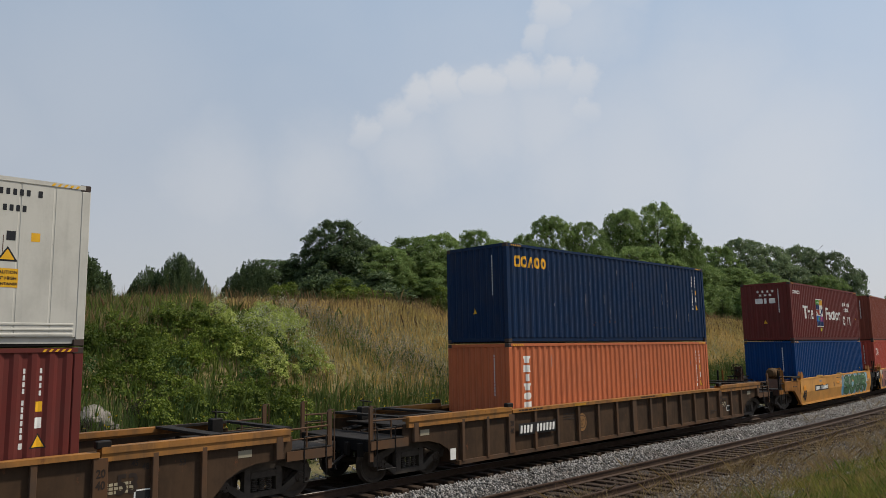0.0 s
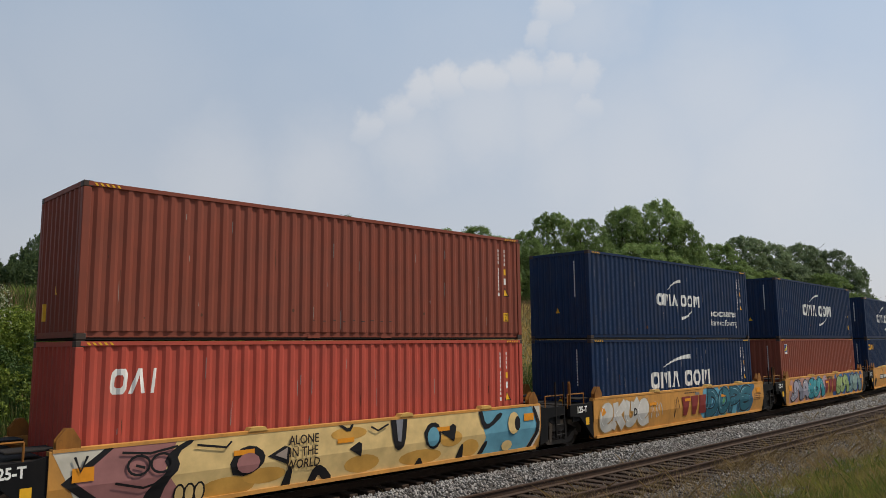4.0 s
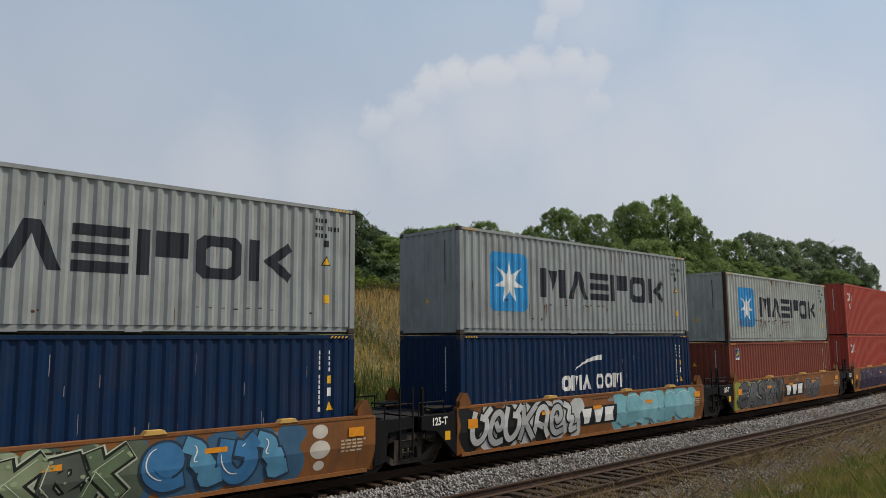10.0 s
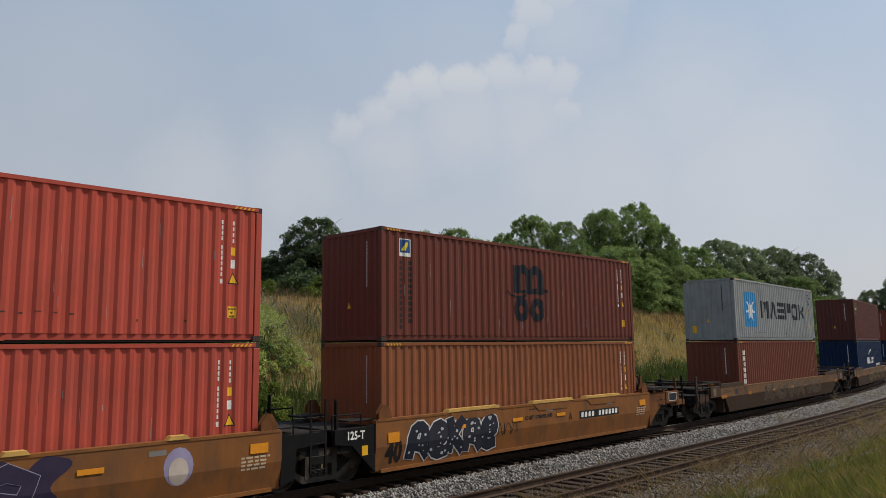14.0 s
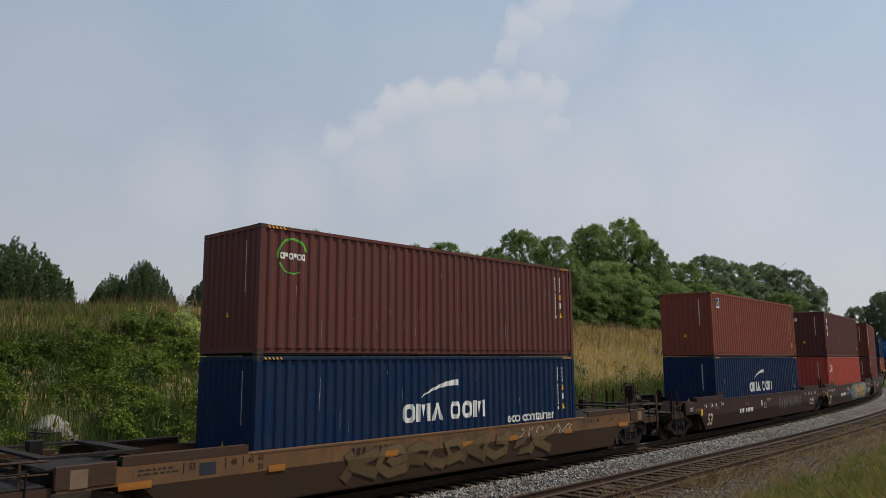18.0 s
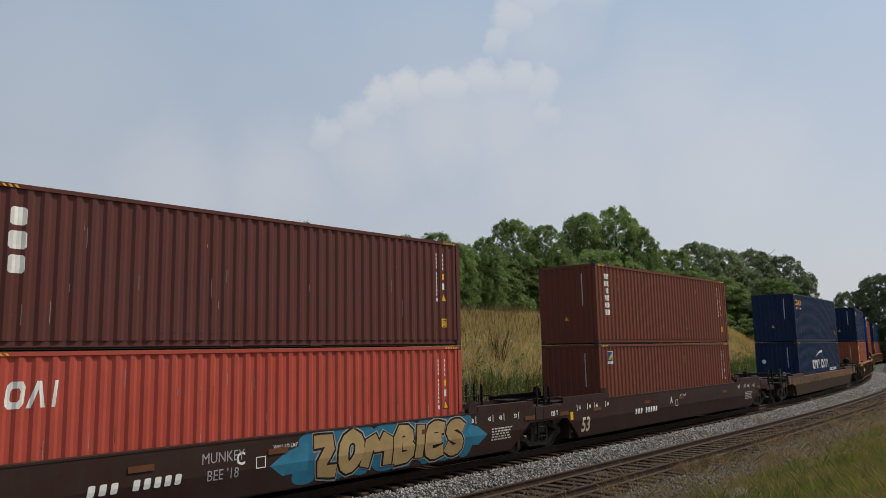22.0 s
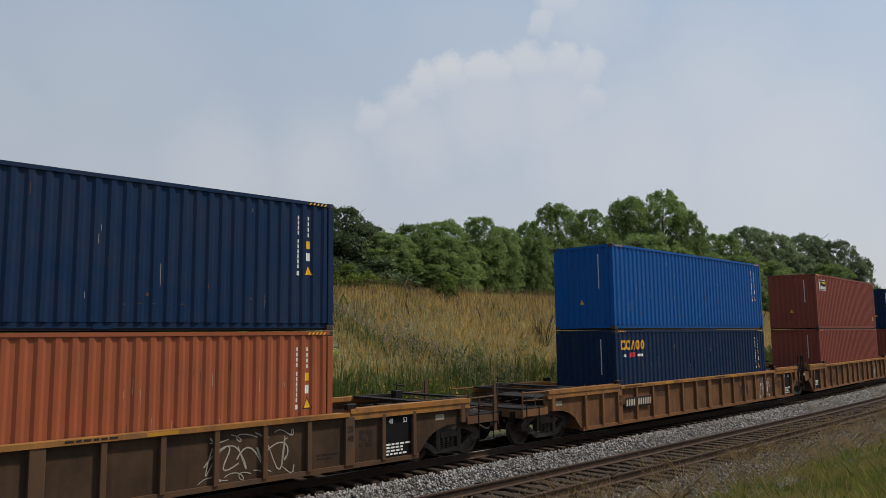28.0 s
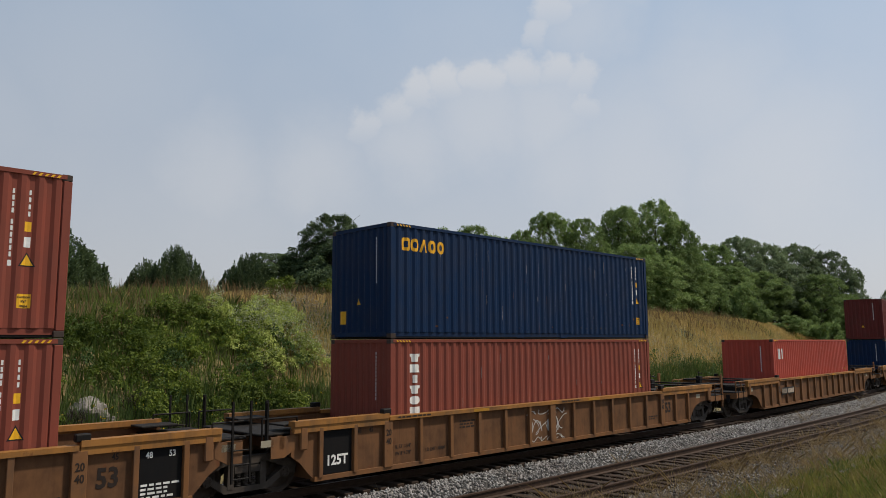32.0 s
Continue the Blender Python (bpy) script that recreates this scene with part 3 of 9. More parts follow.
def door_leaf(bm, h):
    bx(bm, 6.02, 6.07, -0.57, 0.57, 0.19, h - 0.13)
    for u in (-0.3, 0.3):
        rod(bm, (6.1, u, 0.16), (6.1, u, h - 0.1), 0.017)
    for z in (0.6, h / 2, h - 0.6):
        bx(bm, 6.065, 6.085, -0.5, 0.5, z - 0.06, z + 0.06)


def top_rail(bm, h):
    """Square tube whose lower face shows the ends of the corrugation."""
    bx(bm, -6.0, 6.0, -1.22, -1.155, h - 0.09, h - 0.014)


def bottom_rail(bm):
    bx(bm, -6.0, 6.0, -1.168, -1.11, 0.048, 0.165)          # set back under the corrugation, so it lies in its shade
    for x in (-1.05, 1.05):
        bx(bm, x - 0.16, x + 0.16, -1.175, -1.16, 0.03, 0.13)


TEXTS = {}


def text_polys(string, size, bold=0.0):
    """Outline of the built-in font as a flat mesh in x and z."""
    key = (string, size, bold)
    if key not in TEXTS:
        cu = bpy.data.curves.new("letters", "FONT")
        cu.body, cu.size, cu.offset, cu.resolution_u, cu.align_x = string, size, bold, 2, "CENTER"
        ob = bpy.data.objects.new("letters", cu)
        me = bpy.data.meshes.new_from_object(ob)
        TEXTS[key] = [[(me.vertices[i].co.x, me.vertices[i].co.y) for i in p.vertices] for p in me.polygons]
        bpy.data.objects.remove(ob)
        bpy.data.curves.remove(cu)
        bpy.data.meshes.remove(me)
    return TEXTS[key]


def rect(x, z, w, h):
    return [(x - w / 2, z - h / 2), (x + w / 2, z - h / 2), (x + w / 2, z + h / 2), (x - w / 2, z + h / 2)]


def slab(x, z, w, h, cut=0.12, lean=0.0):
    """A bar with clipped corners."""
    c = cut * min(w, h)
    pts = [(-w / 2 + c, -h / 2), (w / 2 - c, -h / 2), (w / 2, -h / 2 + c), (w / 2, h / 2 - c), (w / 2 - c, h / 2), (-w / 2 + c, h / 2), (-w / 2, h / 2 - c), (-w / 2, -h / 2 + c)]
    return [(x + a + b * lean, z + b) for a, b in pts]


def star(x, z, r, points=7, inner=0.42):
    return [(x + (r if k % 2 == 0 else r * inner) * math.sin(math.pi * k / points), z + (r if k % 2 == 0 else r * inner) * math.cos(math.pi * k / points)) for k in range(2 * points)]


def disc(x, z, rx, rz=None, seg=16):
    return [(x + rx * math.cos(2 * math.pi * k / seg), z + (rz or rx) * math.sin(2 * math.pi * k / seg)) for k in range(seg)]


def arc_band(x, z, r, a0, a1, w0, w1, seg=10):
    """A curved sweep that swells from w0 to w1."""
    out, back = [], []
    for k in range(seg + 1):
        f = k / seg
        a, w = radians(a0 + (a1 - a0) * f), w0 + (w1 - w0) * f
        out.append((x + (r + w / 2) * math.cos(a), z + (r + w / 2) * math.sin(a)))
        back.append((x + (r - w / 2) * math.cos(a), z + (r - w / 2) * math.sin(a)))
    return out + back[::-1]


CAR_FACE = {}       # cars whose side bends inwards at another height: (height, slope)


def painted(name, polys, material, parent, label="", lift=0.003, where="side", flat=None):
    """Paint that lies on the corrugated side (or end), or on a flat face at y = flat."""
    bm = bmesh.new()
    for p in polys:
        try:
            bm.faces.new([bm.verts.new((q[0], q[2] if len(q) > 2 else 0.0, q[1])) for q in p])
        except ValueError:
            pass
    bmesh.ops.remove_doubles(bm, verts=bm.verts[:], dist=1e-4)
    if flat is None and where != "car":
        us = [v.co.x for v in bm.verts]
        period = PERIOD if where == "side" else 0.25
        for u in breaks(min(us), max(us), period):
            bmesh.ops.bisect_plane(bm, geom=bm.verts[:] + bm.edges[:] + bm.faces[:], plane_co=(u, 0, 0), plane_no=(1, 0, 0))
    if where == "car":
        bmesh.ops.bisect_plane(bm, geom=bm.verts[:] + bm.edges[:] + bm.faces[:], plane_co=(0, 0, CAR_FACE.get(parent.name, (0.80, 0.18))[0]), plane_no=(0, 0, 1))
    for f in bm.faces:
        f.normal_update()
        if f.normal.y > 0:
            f.normal_flip()
    for v in bm.verts:
        if where == "car":
            knuckle, slope = CAR_FACE.get(parent.name, (0.80, 0.18))
            v.co.y += -1.5 + max(0.0, knuckle - v.co.z) * slope - lift * 0.6
        elif flat is not None:
            v.co.y = flat - lift
        elif where == "side":
            v.co.y = -(FACE - wave(v.co.x)) - lift
        else:
            u = v.co.x
            v.co = (-6.095 + 0.012 + wave(u, 0.25, 0.04) - lift, u, v.co.z)
    if where == "end":
        for f in bm.faces:
            f.normal_update()
            if f.normal.x > 0:
                f.normal_flip()
    me = bpy.data.meshes.new(name)
    bm.to_mesh(me)
    bm.free()
    me.materials.append(None)
    ob = part(name, me, material, parent, label)
    if len(polys) > 2:
        ob["kind"] = "stuff"
    return ob


def id_column(x, z, n, h=0.085, w=0.06, pitch=0.13):
    return [slab(x, z - k * pitch, w, h) for k in range(n)]


def mirrored(polys):
    return [[(-a, b) for a, b in p] for p in polys]


def reefer_marks(box):
    """Rows of dark characters, labels, a triangle and a placard on the smooth wall; low ribs along its foot."""
    y = -FACE
    row = [slab(4.02 + 0.105 * k, 2.63, 0.06, 0.11) for k in range(12) if k not in (4, 11)] + [slab(5.26, 2.63, 0.07, 0.12)] + [slab(4.72 + 0.1 * k, 2.35, 0.06, 0.11) for k in range(4)]
    painted("serial_marking", row, M_BLACKMARK, box, "small dark characters in two rows", flat=y)
    painted("white_label", [rect(4.84, 1.87, 0.14, 0.16)], M_BLACKMARK, box, "small dark label", flat=y)
    painted("yellow_label", [rect(5.22, 1.87, 0.14, 0.15)], M_YELLOWMARK, box, "small yellow label", flat=y)
    painted("triangle_edge", [[(4.64, 1.43), (4.96, 1.43), (4.8, 1.69)]], M_BLACKMARK, box, "black edge of the warning triangle", flat=y)
    painted("warning_triangle", [[(4.69, 1.46), (4.91, 1.46), (4.8, 1.64)]], M_YELLOWMARK, box, "yellow warning triangle", 0.006, flat=y)
    painted("caution_placard", [rect(4.8, 1.15, 0.36, 0.32)], M_YELLOWMARK, box, "orange-yellow height placard", flat=y)
    for string, size, z in (("CAUTION", 0.075, 1.22), ("9'6\" HIGH", 0.075, 1.12), ("CONTAINER", 0.06, 1.03)):
        ob = painted("placard_print", [[(a + 4.8, b + z) for a, b in p] for p in text_polys(string, size, 0.002)], M_BLACKMARK, box, "black print on the placard", 0.006, flat=y)
        if "kind" in ob:
            del ob["kind"]
    for z in (0.2, 0.29, 0.38):
        part("foot_rib", cached("foot_rib", lambda bm: bevel_box(bm, -5.9, 5.9, -0.012, 0.012, -0.022, 0.022, 0.008)), BOX_PAINT["white"], box, loc=(0, y, z))


def container(paint_key, h, label, reefer=False, placard=True, rng=random):
    """A forty-foot box, its base centre at the origin; the camera side is -y and the front wall faces -x."""
    m = BOX_PAINT[paint_key]
    box = new("shipping_container")
    tagged(box, label, "shipping container", "containers on the train")
    z0, z1 = 0.16, h - 0.085
    post = CAR_PAINT["rusty"] if paint_key == "grey_rusty" else m
    build = flat_side if reefer else side_panel
    part("side_panel", cached(("side_panel", h, reefer, -1), lambda bm: build(bm, z0, z1, -1)), m, box)
    part("side_panel", cached(("side_panel", h, reefer, 1), lambda bm: build(bm, z0, z1, 1)), m, box)
    part("front_wall", cached(("front_wall", h), lambda bm: end_panel(bm, z0, z1)), m, box)
    part("roof", cached(("roof", h), lambda bm: roof(bm, h)), m, box)
    part("floor", cached("box_floor", lambda bm: bx(bm, -6.0, 6.0, -1.155, 1.155, 0.004, 0.15)), M_DARKSTEEL, box, "dark steel underframe")
    for y in (-0.585, 0.585):
        part("door", cached(("door", h), lambda bm: door_leaf(bm, h)), m, box, loc=(0, y, 0))
    for sx in (-1, 1):
        for sy in (-1, 1):
            part("corner_post", cached(("corner_post", h), lambda bm: bevel_box(bm, -0.075, 0.075, -0.07, 0.07, 0.115, h - 0.115, 0.012)), post, box, loc=(sx * 6.018, sy * 1.148, 0))
            for z in (0.06, h - 0.06):
                part("corner_casting", cached("corner_casting", lambda bm: (casting(bm, 0, 0, 0), bmesh.ops.bevel(bm, geom=bm.edges[:], offset=0.012, segments=1, affect="EDGES"))), M_CASTING, box, loc=(sx * 6.004, sy * 1.136, z))
    part("top_rail", cached(("top_rail", h), lambda bm: top_rail(bm, h)), m, box)
    part("top_rail", cached(("top_rail", h), lambda bm: top_rail(bm, h)), m, box, turn=(0, 0, 180))
    part("bottom_rail", cached("bottom_rail", bottom_rail), m, box)
    part("bottom_rail", cached("bottom_rail", bottom_rail), m, box, turn=(0, 0, 180))
    part("end_header", cached(("end_header", h), lambda bm: bx(bm, -6.09, -6.02, -1.06, 1.06, h - 0.1, h - 0.008)), m, box)
    part("end_sill", cached("end_sill", lambda bm: bx(bm, -6.09, -6.02, -1.06, 1.06, 0.048, 0.16)), m, box)
    ink = M_BLACKMARK if paint_key in ("white", "grey", "grey_rusty") else M_WHITE
    # serial column, type code, placards near the far end of the side
    if reefer:
        reefer_marks(box)
    elif paint_key in ("grey", "grey_rusty"):
        rows = [slab(5.02 + 0.085 * k, h - 0.34 - 0.17 * r, 0.05, 0.1) for r, n in ((0, 4), (1, 8), (2, 4)) for k in range(n) if (r, k) != (1, 3)]
        painted("serial_marking", rows, ink, box, "small dark characters in three rows")
        painted("dark_label", [rect(5.3, h - 0.86, 0.13, 0.15)], ink, box, "small dark label")
        painted("triangle_edge", [[(5.17, h - 1.36), (5.43, h - 1.36), (5.3, h - 1.13)]], M_BLACKMARK, box, "black edge of the warning triangle")
        painted("warning_triangle", [[(5.21, h - 1.34), (5.39, h - 1.34), (5.3, h - 1.17)]], M_YELLOWMARK, box, "yellow warning triangle", 0.006)
        painted("yellow_label", [rect(5.32, 0.78, 0.16, 0.19)], M_YELLOWMARK, box, "small yellow placard")
    else:
        painted("serial_marking", id_column(5.17, h - 0.40, 4, 0.085, 0.036, 0.112) + id_column(5.17, h - 0.93, 6, 0.085, 0.036, 0.112) + id_column(5.17, h - 1.64, 1, 0.1, 0.06) + id_column(5.43, h - 0.40, 4, 0.085, 0.036, 0.125), ink, box, "small painted characters in two columns")
        painted("warning_triangle", [[(5.33, h - 1.67), (5.53, h - 1.67), (5.43, h - 1.48)]], M_YELLOWMARK, box, "yellow warning triangle", 0.006)
        painted("triangle_edge", [[(5.295, h - 1.69), (5.565, h - 1.69), (5.43, h - 1.44)]], M_BLACKMARK, box, "black edge of the warning triangle")
        painted("yellow_label", [rect(5.42, h - 1.0, 0.11, 0.17)], M_YELLOWMARK, box, "small yellow label")
        painted("white_label", [rect(5.42, h - 1.27, 0.11, 0.18)], M_WHITE, box, "small white label")
        if placard:
            painted("caution_placard", [rect(5.42, h - 2.28, 0.22, 0.24)], M_YELLOWMARK, box, "yellow height placard")
            for string, size, z in (("CAUTION", 0.045, h - 2.23), ("9'6\"", 0.06, h - 2.31), ("HIGH", 0.055, h - 2.385)):
                ob = painted("placard_print", [[(a + 5.42, b + z) for a, b in p] for p in text_polys(string, size, 0.002)], M_BLACKMARK, box, "black print on the placard", 0.006)
                if "kind" in ob:
                    del ob["kind"]
    hazard = [[(a, h - 0.084), (a + 0.045, h - 0.084), (a + 0.085, h - 0.034), (a + 0.04, h - 0.034)] for a in np.arange(5.42, 5.85, 0.1)]
    painted("hazard_marking", hazard, M_YELLOWMARK, box, "yellow hazard stripes", flat=-1.22)
    painted("hazard_marking", mirrored(hazard), M_YELLOWMARK, box, "yellow hazard stripes", flat=-1.22)
    rng = random.Random(len(bpy.data.objects))
    streaks, rusts = [], []
    for k in range(26):
        u, z, l, w = rng.uniform(-5.8, 5.0), rng.uniform(0.5, h - 0.3), rng.uniform(0.08, 0.5), rng.uniform(0.006, 0.014)
        (streaks if k % 3 else rusts).append([(u, z - l), (u + w, z - l * 0.8), (u + w, z), (u, z - 0.03)])
    for k in range(5):
        u, z, r = rng.uniform(-5.7, 5.6), rng.uniform(0.2, 0.7), rng.uniform(0.015, 0.05)
        rusts.append(disc(u, z, r, r * rng.uniform(0.5, 1.6), 7))
    a, z = rng.uniform(-5.4, 2.4), rng.uniform(0.3, 0.55)
    first = math.ceil(a / PERIOD) * PERIOD                # scuffs on the outermost ribs
    scuffs = [slab(first + k * PERIOD + PERIOD * 0.14, z + rng.uniform(-0.02, 0.02), rng.uniform(0.06, 0.12), rng.uniform(0.012, 0.03), 0.3) for k in range(rng.randrange(5, 10))]
    painted("rib_scuffs", scuffs, spray((0.045, 0.035, 0.03)), box, "row of dark scuffs on the ribs", 0.002)
    painted("paint_wear", streaks, spray((0.30, 0.27, 0.25)), box, "thin pale scratches in the paint", 0.0015)
    painted("rust_wear", rusts, spray((0.10, 0.04, 0.02)), box, "small rust runs and spots", 0.002)
    # front wall marks: a column of characters and a triangle
    painted("end_marking", id_column(-0.62, h - 0.36, 13, 0.07, 0.05, 0.092), ink, box, "small painted characters in a column", where="end")
    painted("end_triangle", [[(-0.02, h * 0.30), (0.18, h * 0.30), (0.08, h * 0.30 + 0.18)] if h > 2.7 else [(0.2, 1.6), (0.4, 1.6), (0.3, 1.78)]], M_YELLOWMARK, box, "yellow warning triangle", where="end")
    return box

# ---- well cars ----
def side_frame(bm):
    prism(bm, [(-1.18, 0.60), (-1.02, 0.72), (-0.45, 0.88), (0.45, 0.88), (1.02, 0.72), (1.18, 0.60), (1.14, 0.42), (0.98, 0.42), (0.93, 0.56), (0.5, 0.72), (-0.5, 0.72), (-0.93, 0.56), (-0.98, 0.42), (-1.14, 0.42)], -0.08, 0.08)
    prism(bm, [(-0.98, 0.50), (-0.5, 0.17), (0.5, 0.17), (0.98, 0.50), (0.86, 0.56), (0.40, 0.28), (-0.40, 0.28), (-0.86, 0.56)], -0.075, 0.075)
    for s in (-1, 1):
        prism(bm, [(s * 0.44, 0.25), (s * 0.30, 0.25), (s * 0.30, 0.74), (s * 0.44, 0.74)], -0.085, 0.085)


def springs(bm):
    for x in (-0.17, 0.0, 0.17):
        prof = []
        for k in range(6):
            prof += [(0.05, 0.285 + k * 0.045), (0.078, 0.30 + k * 0.045), (0.05, 0.318 + k * 0.045)]
        lathe(bm, prof, "z", 8, (x, 0, 0))
    bx(bm, -0.29, 0.29, -0.09, 0.09, 0.55, 0.68)


def wheelset(bm):
    """Two flanged wheels on an axle, bearing caps with three bolts."""
    for s in (-1, 1):
        prof = [(0.10, s * 0.83), (0.16, s * 0.825), (0.2, s * 0.78), (0.36, s * 0.775), (0.40, s * 0.815), (0.455, s * 0.815), (0.46, s * 0.73), (0.485, s * 0.70), (0.47, s * 0.685), (0.38, s * 0.69), (0.35, s * 0.73), (0.18, s * 0.72), (0.10, s * 0.70)]
        lathe(bm, prof, "y", 28)
        lathe(bm, [(0.10, s * 0.92), (0.12, s * 0.93), (0.12, s * 1.1), (0.095, s * 1.125)], "y", 14)
        for k in range(3):
            a = 2 * math.pi * k / 3
            bx(bm, 0.06 * math.cos(a) - 0.018, 0.06 * math.cos(a) + 0.018, min(s * 1.12, s * 1.15), max(s * 1.12, s * 1.15), 0.06 * math.sin(a) - 0.018, 0.06 * math.sin(a) + 0.018)
    lathe(bm, [(0.085, -1.1), (0.085, 1.1)], "y", 10)


WHEELSETS = []      # (object, rest pose, unit)


def truck(car, x, unit):
    t = part("truck", cached("bolster", lambda bm: (bx(bm, -0.28, 0.28, -1.08, 1.08, 0.58, 0.8), bx(bm, -0.2, 0.2, -0.5, 0.5, 0.8, 0.95))), M_TRUCK, car, "grimy three-piece truck", loc=(x, 0, 0))
    for y in (-1.02, 1.02):
        part("side_frame", cached("side_frame", side_frame), M_TRUCK, t, loc=(0, y, 0))
        part("spring_nest", cached("springs", springs), M_TRUCK, t, loc=(0, y, 0))
        part("brake_rigging", cached("brake_rigging", lambda bm: (rod(bm, (-0.7, 0, 0.62), (0.7, 0, 0.62), 0.025), bx(bm, -0.62, -0.5, -0.05, 0.05, 0.35, 0.65), bx(bm, 0.5, 0.62, -0.05, 0.05, 0.35, 0.65))), M_DARKSTEEL, t, loc=(0, y * 0.62, 0))
    for dx in (-0.89, 0.89):
        w = part("wheelset", cached("wheelset", wheelset), M_WHEEL, t, loc=(dx, 0, 0.46))
        WHEELSETS.append((w, (dx, 0, 0.46), unit))
    return t


def ladder(bm):
    for x in (-0.2, 0.2):
        bx(bm, x - 0.02, x + 0.02, -0.035, 0.005, 0.42, 2.02)
    for z in (0.5, 0.78, 1.06, 1.34):
        rod(bm, (-0.2, -0.02, z), (0.2, -0.02, z), 0.014)


def stanchion(bm):
    bx(bm, -0.035, 0.035, -0.02, 0.02, 0.0, 1.0)
    bx(bm, -0.02, 0.02, -0.05, 0.02, 0.0, 0.96)


def hand_rail(bm):
    for x in (-0.28, 0.28):
        rod(bm, (x, 0, 0), (x, 0, 0.95), 0.016)
    rod(bm, (-0.28, 0, 0.95), (0.28, 0, 0.95), 0.016)
    rod(bm, (-0.28, 0, 0.02), (0.28, 0, 0.02), 0.016)


def brake_wheel(bm):
    for k in range(20):
        a, b = 2 * math.pi * k / 20, 2 * math.pi * (k + 1) / 20
        rod(bm, (0, 0.28 * math.cos(a), 0.28 * math.sin(a)), (0, 0.28 * math.cos(b), 0.28 * math.sin(b)), 0.018, 5)
    for k in range(5):
        a = 2 * math.pi * k / 5
        rod(bm, (0, 0, 0), (0.02, 0.28 * math.cos(a), 0.28 * math.sin(a)), 0.013, 5)
    lathe(bm, [(0.05, -0.05), (0.05, 0.05)], "x", 10)


def brake_housing(bm):
    prism(bm, [(-0.18, -0.05), (1.25, 0.1), (1.2, 0.22), (0.75, 0.34), (0.42, 0.5), (0.26, 0.72), (0.16, 1.0), (-0.12, 1.0), (-0.1, 0.5)], -0.06, 0.06)
    prism(bm, [(-0.1, 0.5), (0.12, 0.5), (0.14, 0.98), (-0.12, 0.98)], -0.15, 0.15)
    rod(bm, (-0.06, -0.2, 0.0), (-0.06, -0.2, 1.12), 0.02)
    rod(bm, (-0.06, 0.2, 0.0), (-0.06, 0.2, 1.12), 0.02)
    lathe(bm, [(0.14, -0.12), (0.16, -0.05), (0.16, 0.12), (0.1, 0.16)], "x", 12, (0.0, 0, 0.82))


def reservoir(bm):
    lathe(bm, [(0.05, -0.46), (0.17, -0.43), (0.23, -0.34), (0.24, -0.3), (0.24, 0.3), (0.23, 0.34), (0.17, 0.43), (0.05, 0.46)], "x", 20)
    for x in (-0.3, 0.3):
        bx(bm, x - 0.03, x + 0.03, -0.12, 0.12, -0.42, -0.15)


def reservoir_bracket(bm):
    prism(bm, [(-0.16, -0.42), (0.14, -0.42), (0.05, 0.02), (0.05, 0.22), (-0.06, 0.22), (-0.06, 0.02)], -0.29, -0.25)
    bx(bm, -0.06, 0.05, -0.29, 0.29, 0.2, 0.24)


def coupler(bm):
    bx(bm, 0, 0.5, -0.09, 0.09, 0.78, 0.98)
    prism(bm, [(0.42, 0.73), (0.70, 0.76), (0.74, 0.85), (0.70, 1.0), (0.42, 1.03)], -0.17, 0.06)
    bx(bm, 0.55, 0.76, 0.06, 0.2, 0.76, 1.0)
    rod(bm, (-0.1, 0.3, 0.75), (0.55, 0.45, 0.5), 0.03)
    rod(bm, (0.55, 0.45, 0.5), (0.72, 0.3, 0.62), 0.028)


def gusset(bm):
    for y in (-0.06, 0.06):
        prism(bm, [(-0.2, 0.0), (0.2, 0.0), (0.2, 0.12), (0.06, 0.34), (-0.06, 0.34), (-0.2, 0.16)], y - 0.012, y + 0.012)
    bx(bm, -0.16, 0.16, -0.05, 0.05, 0.0, 0.12)


def deck_plate(bm, x0, x1, w, z):
    bevel_box(bm, x0, x1, -w, w, z - 0.045, z, 0.012)


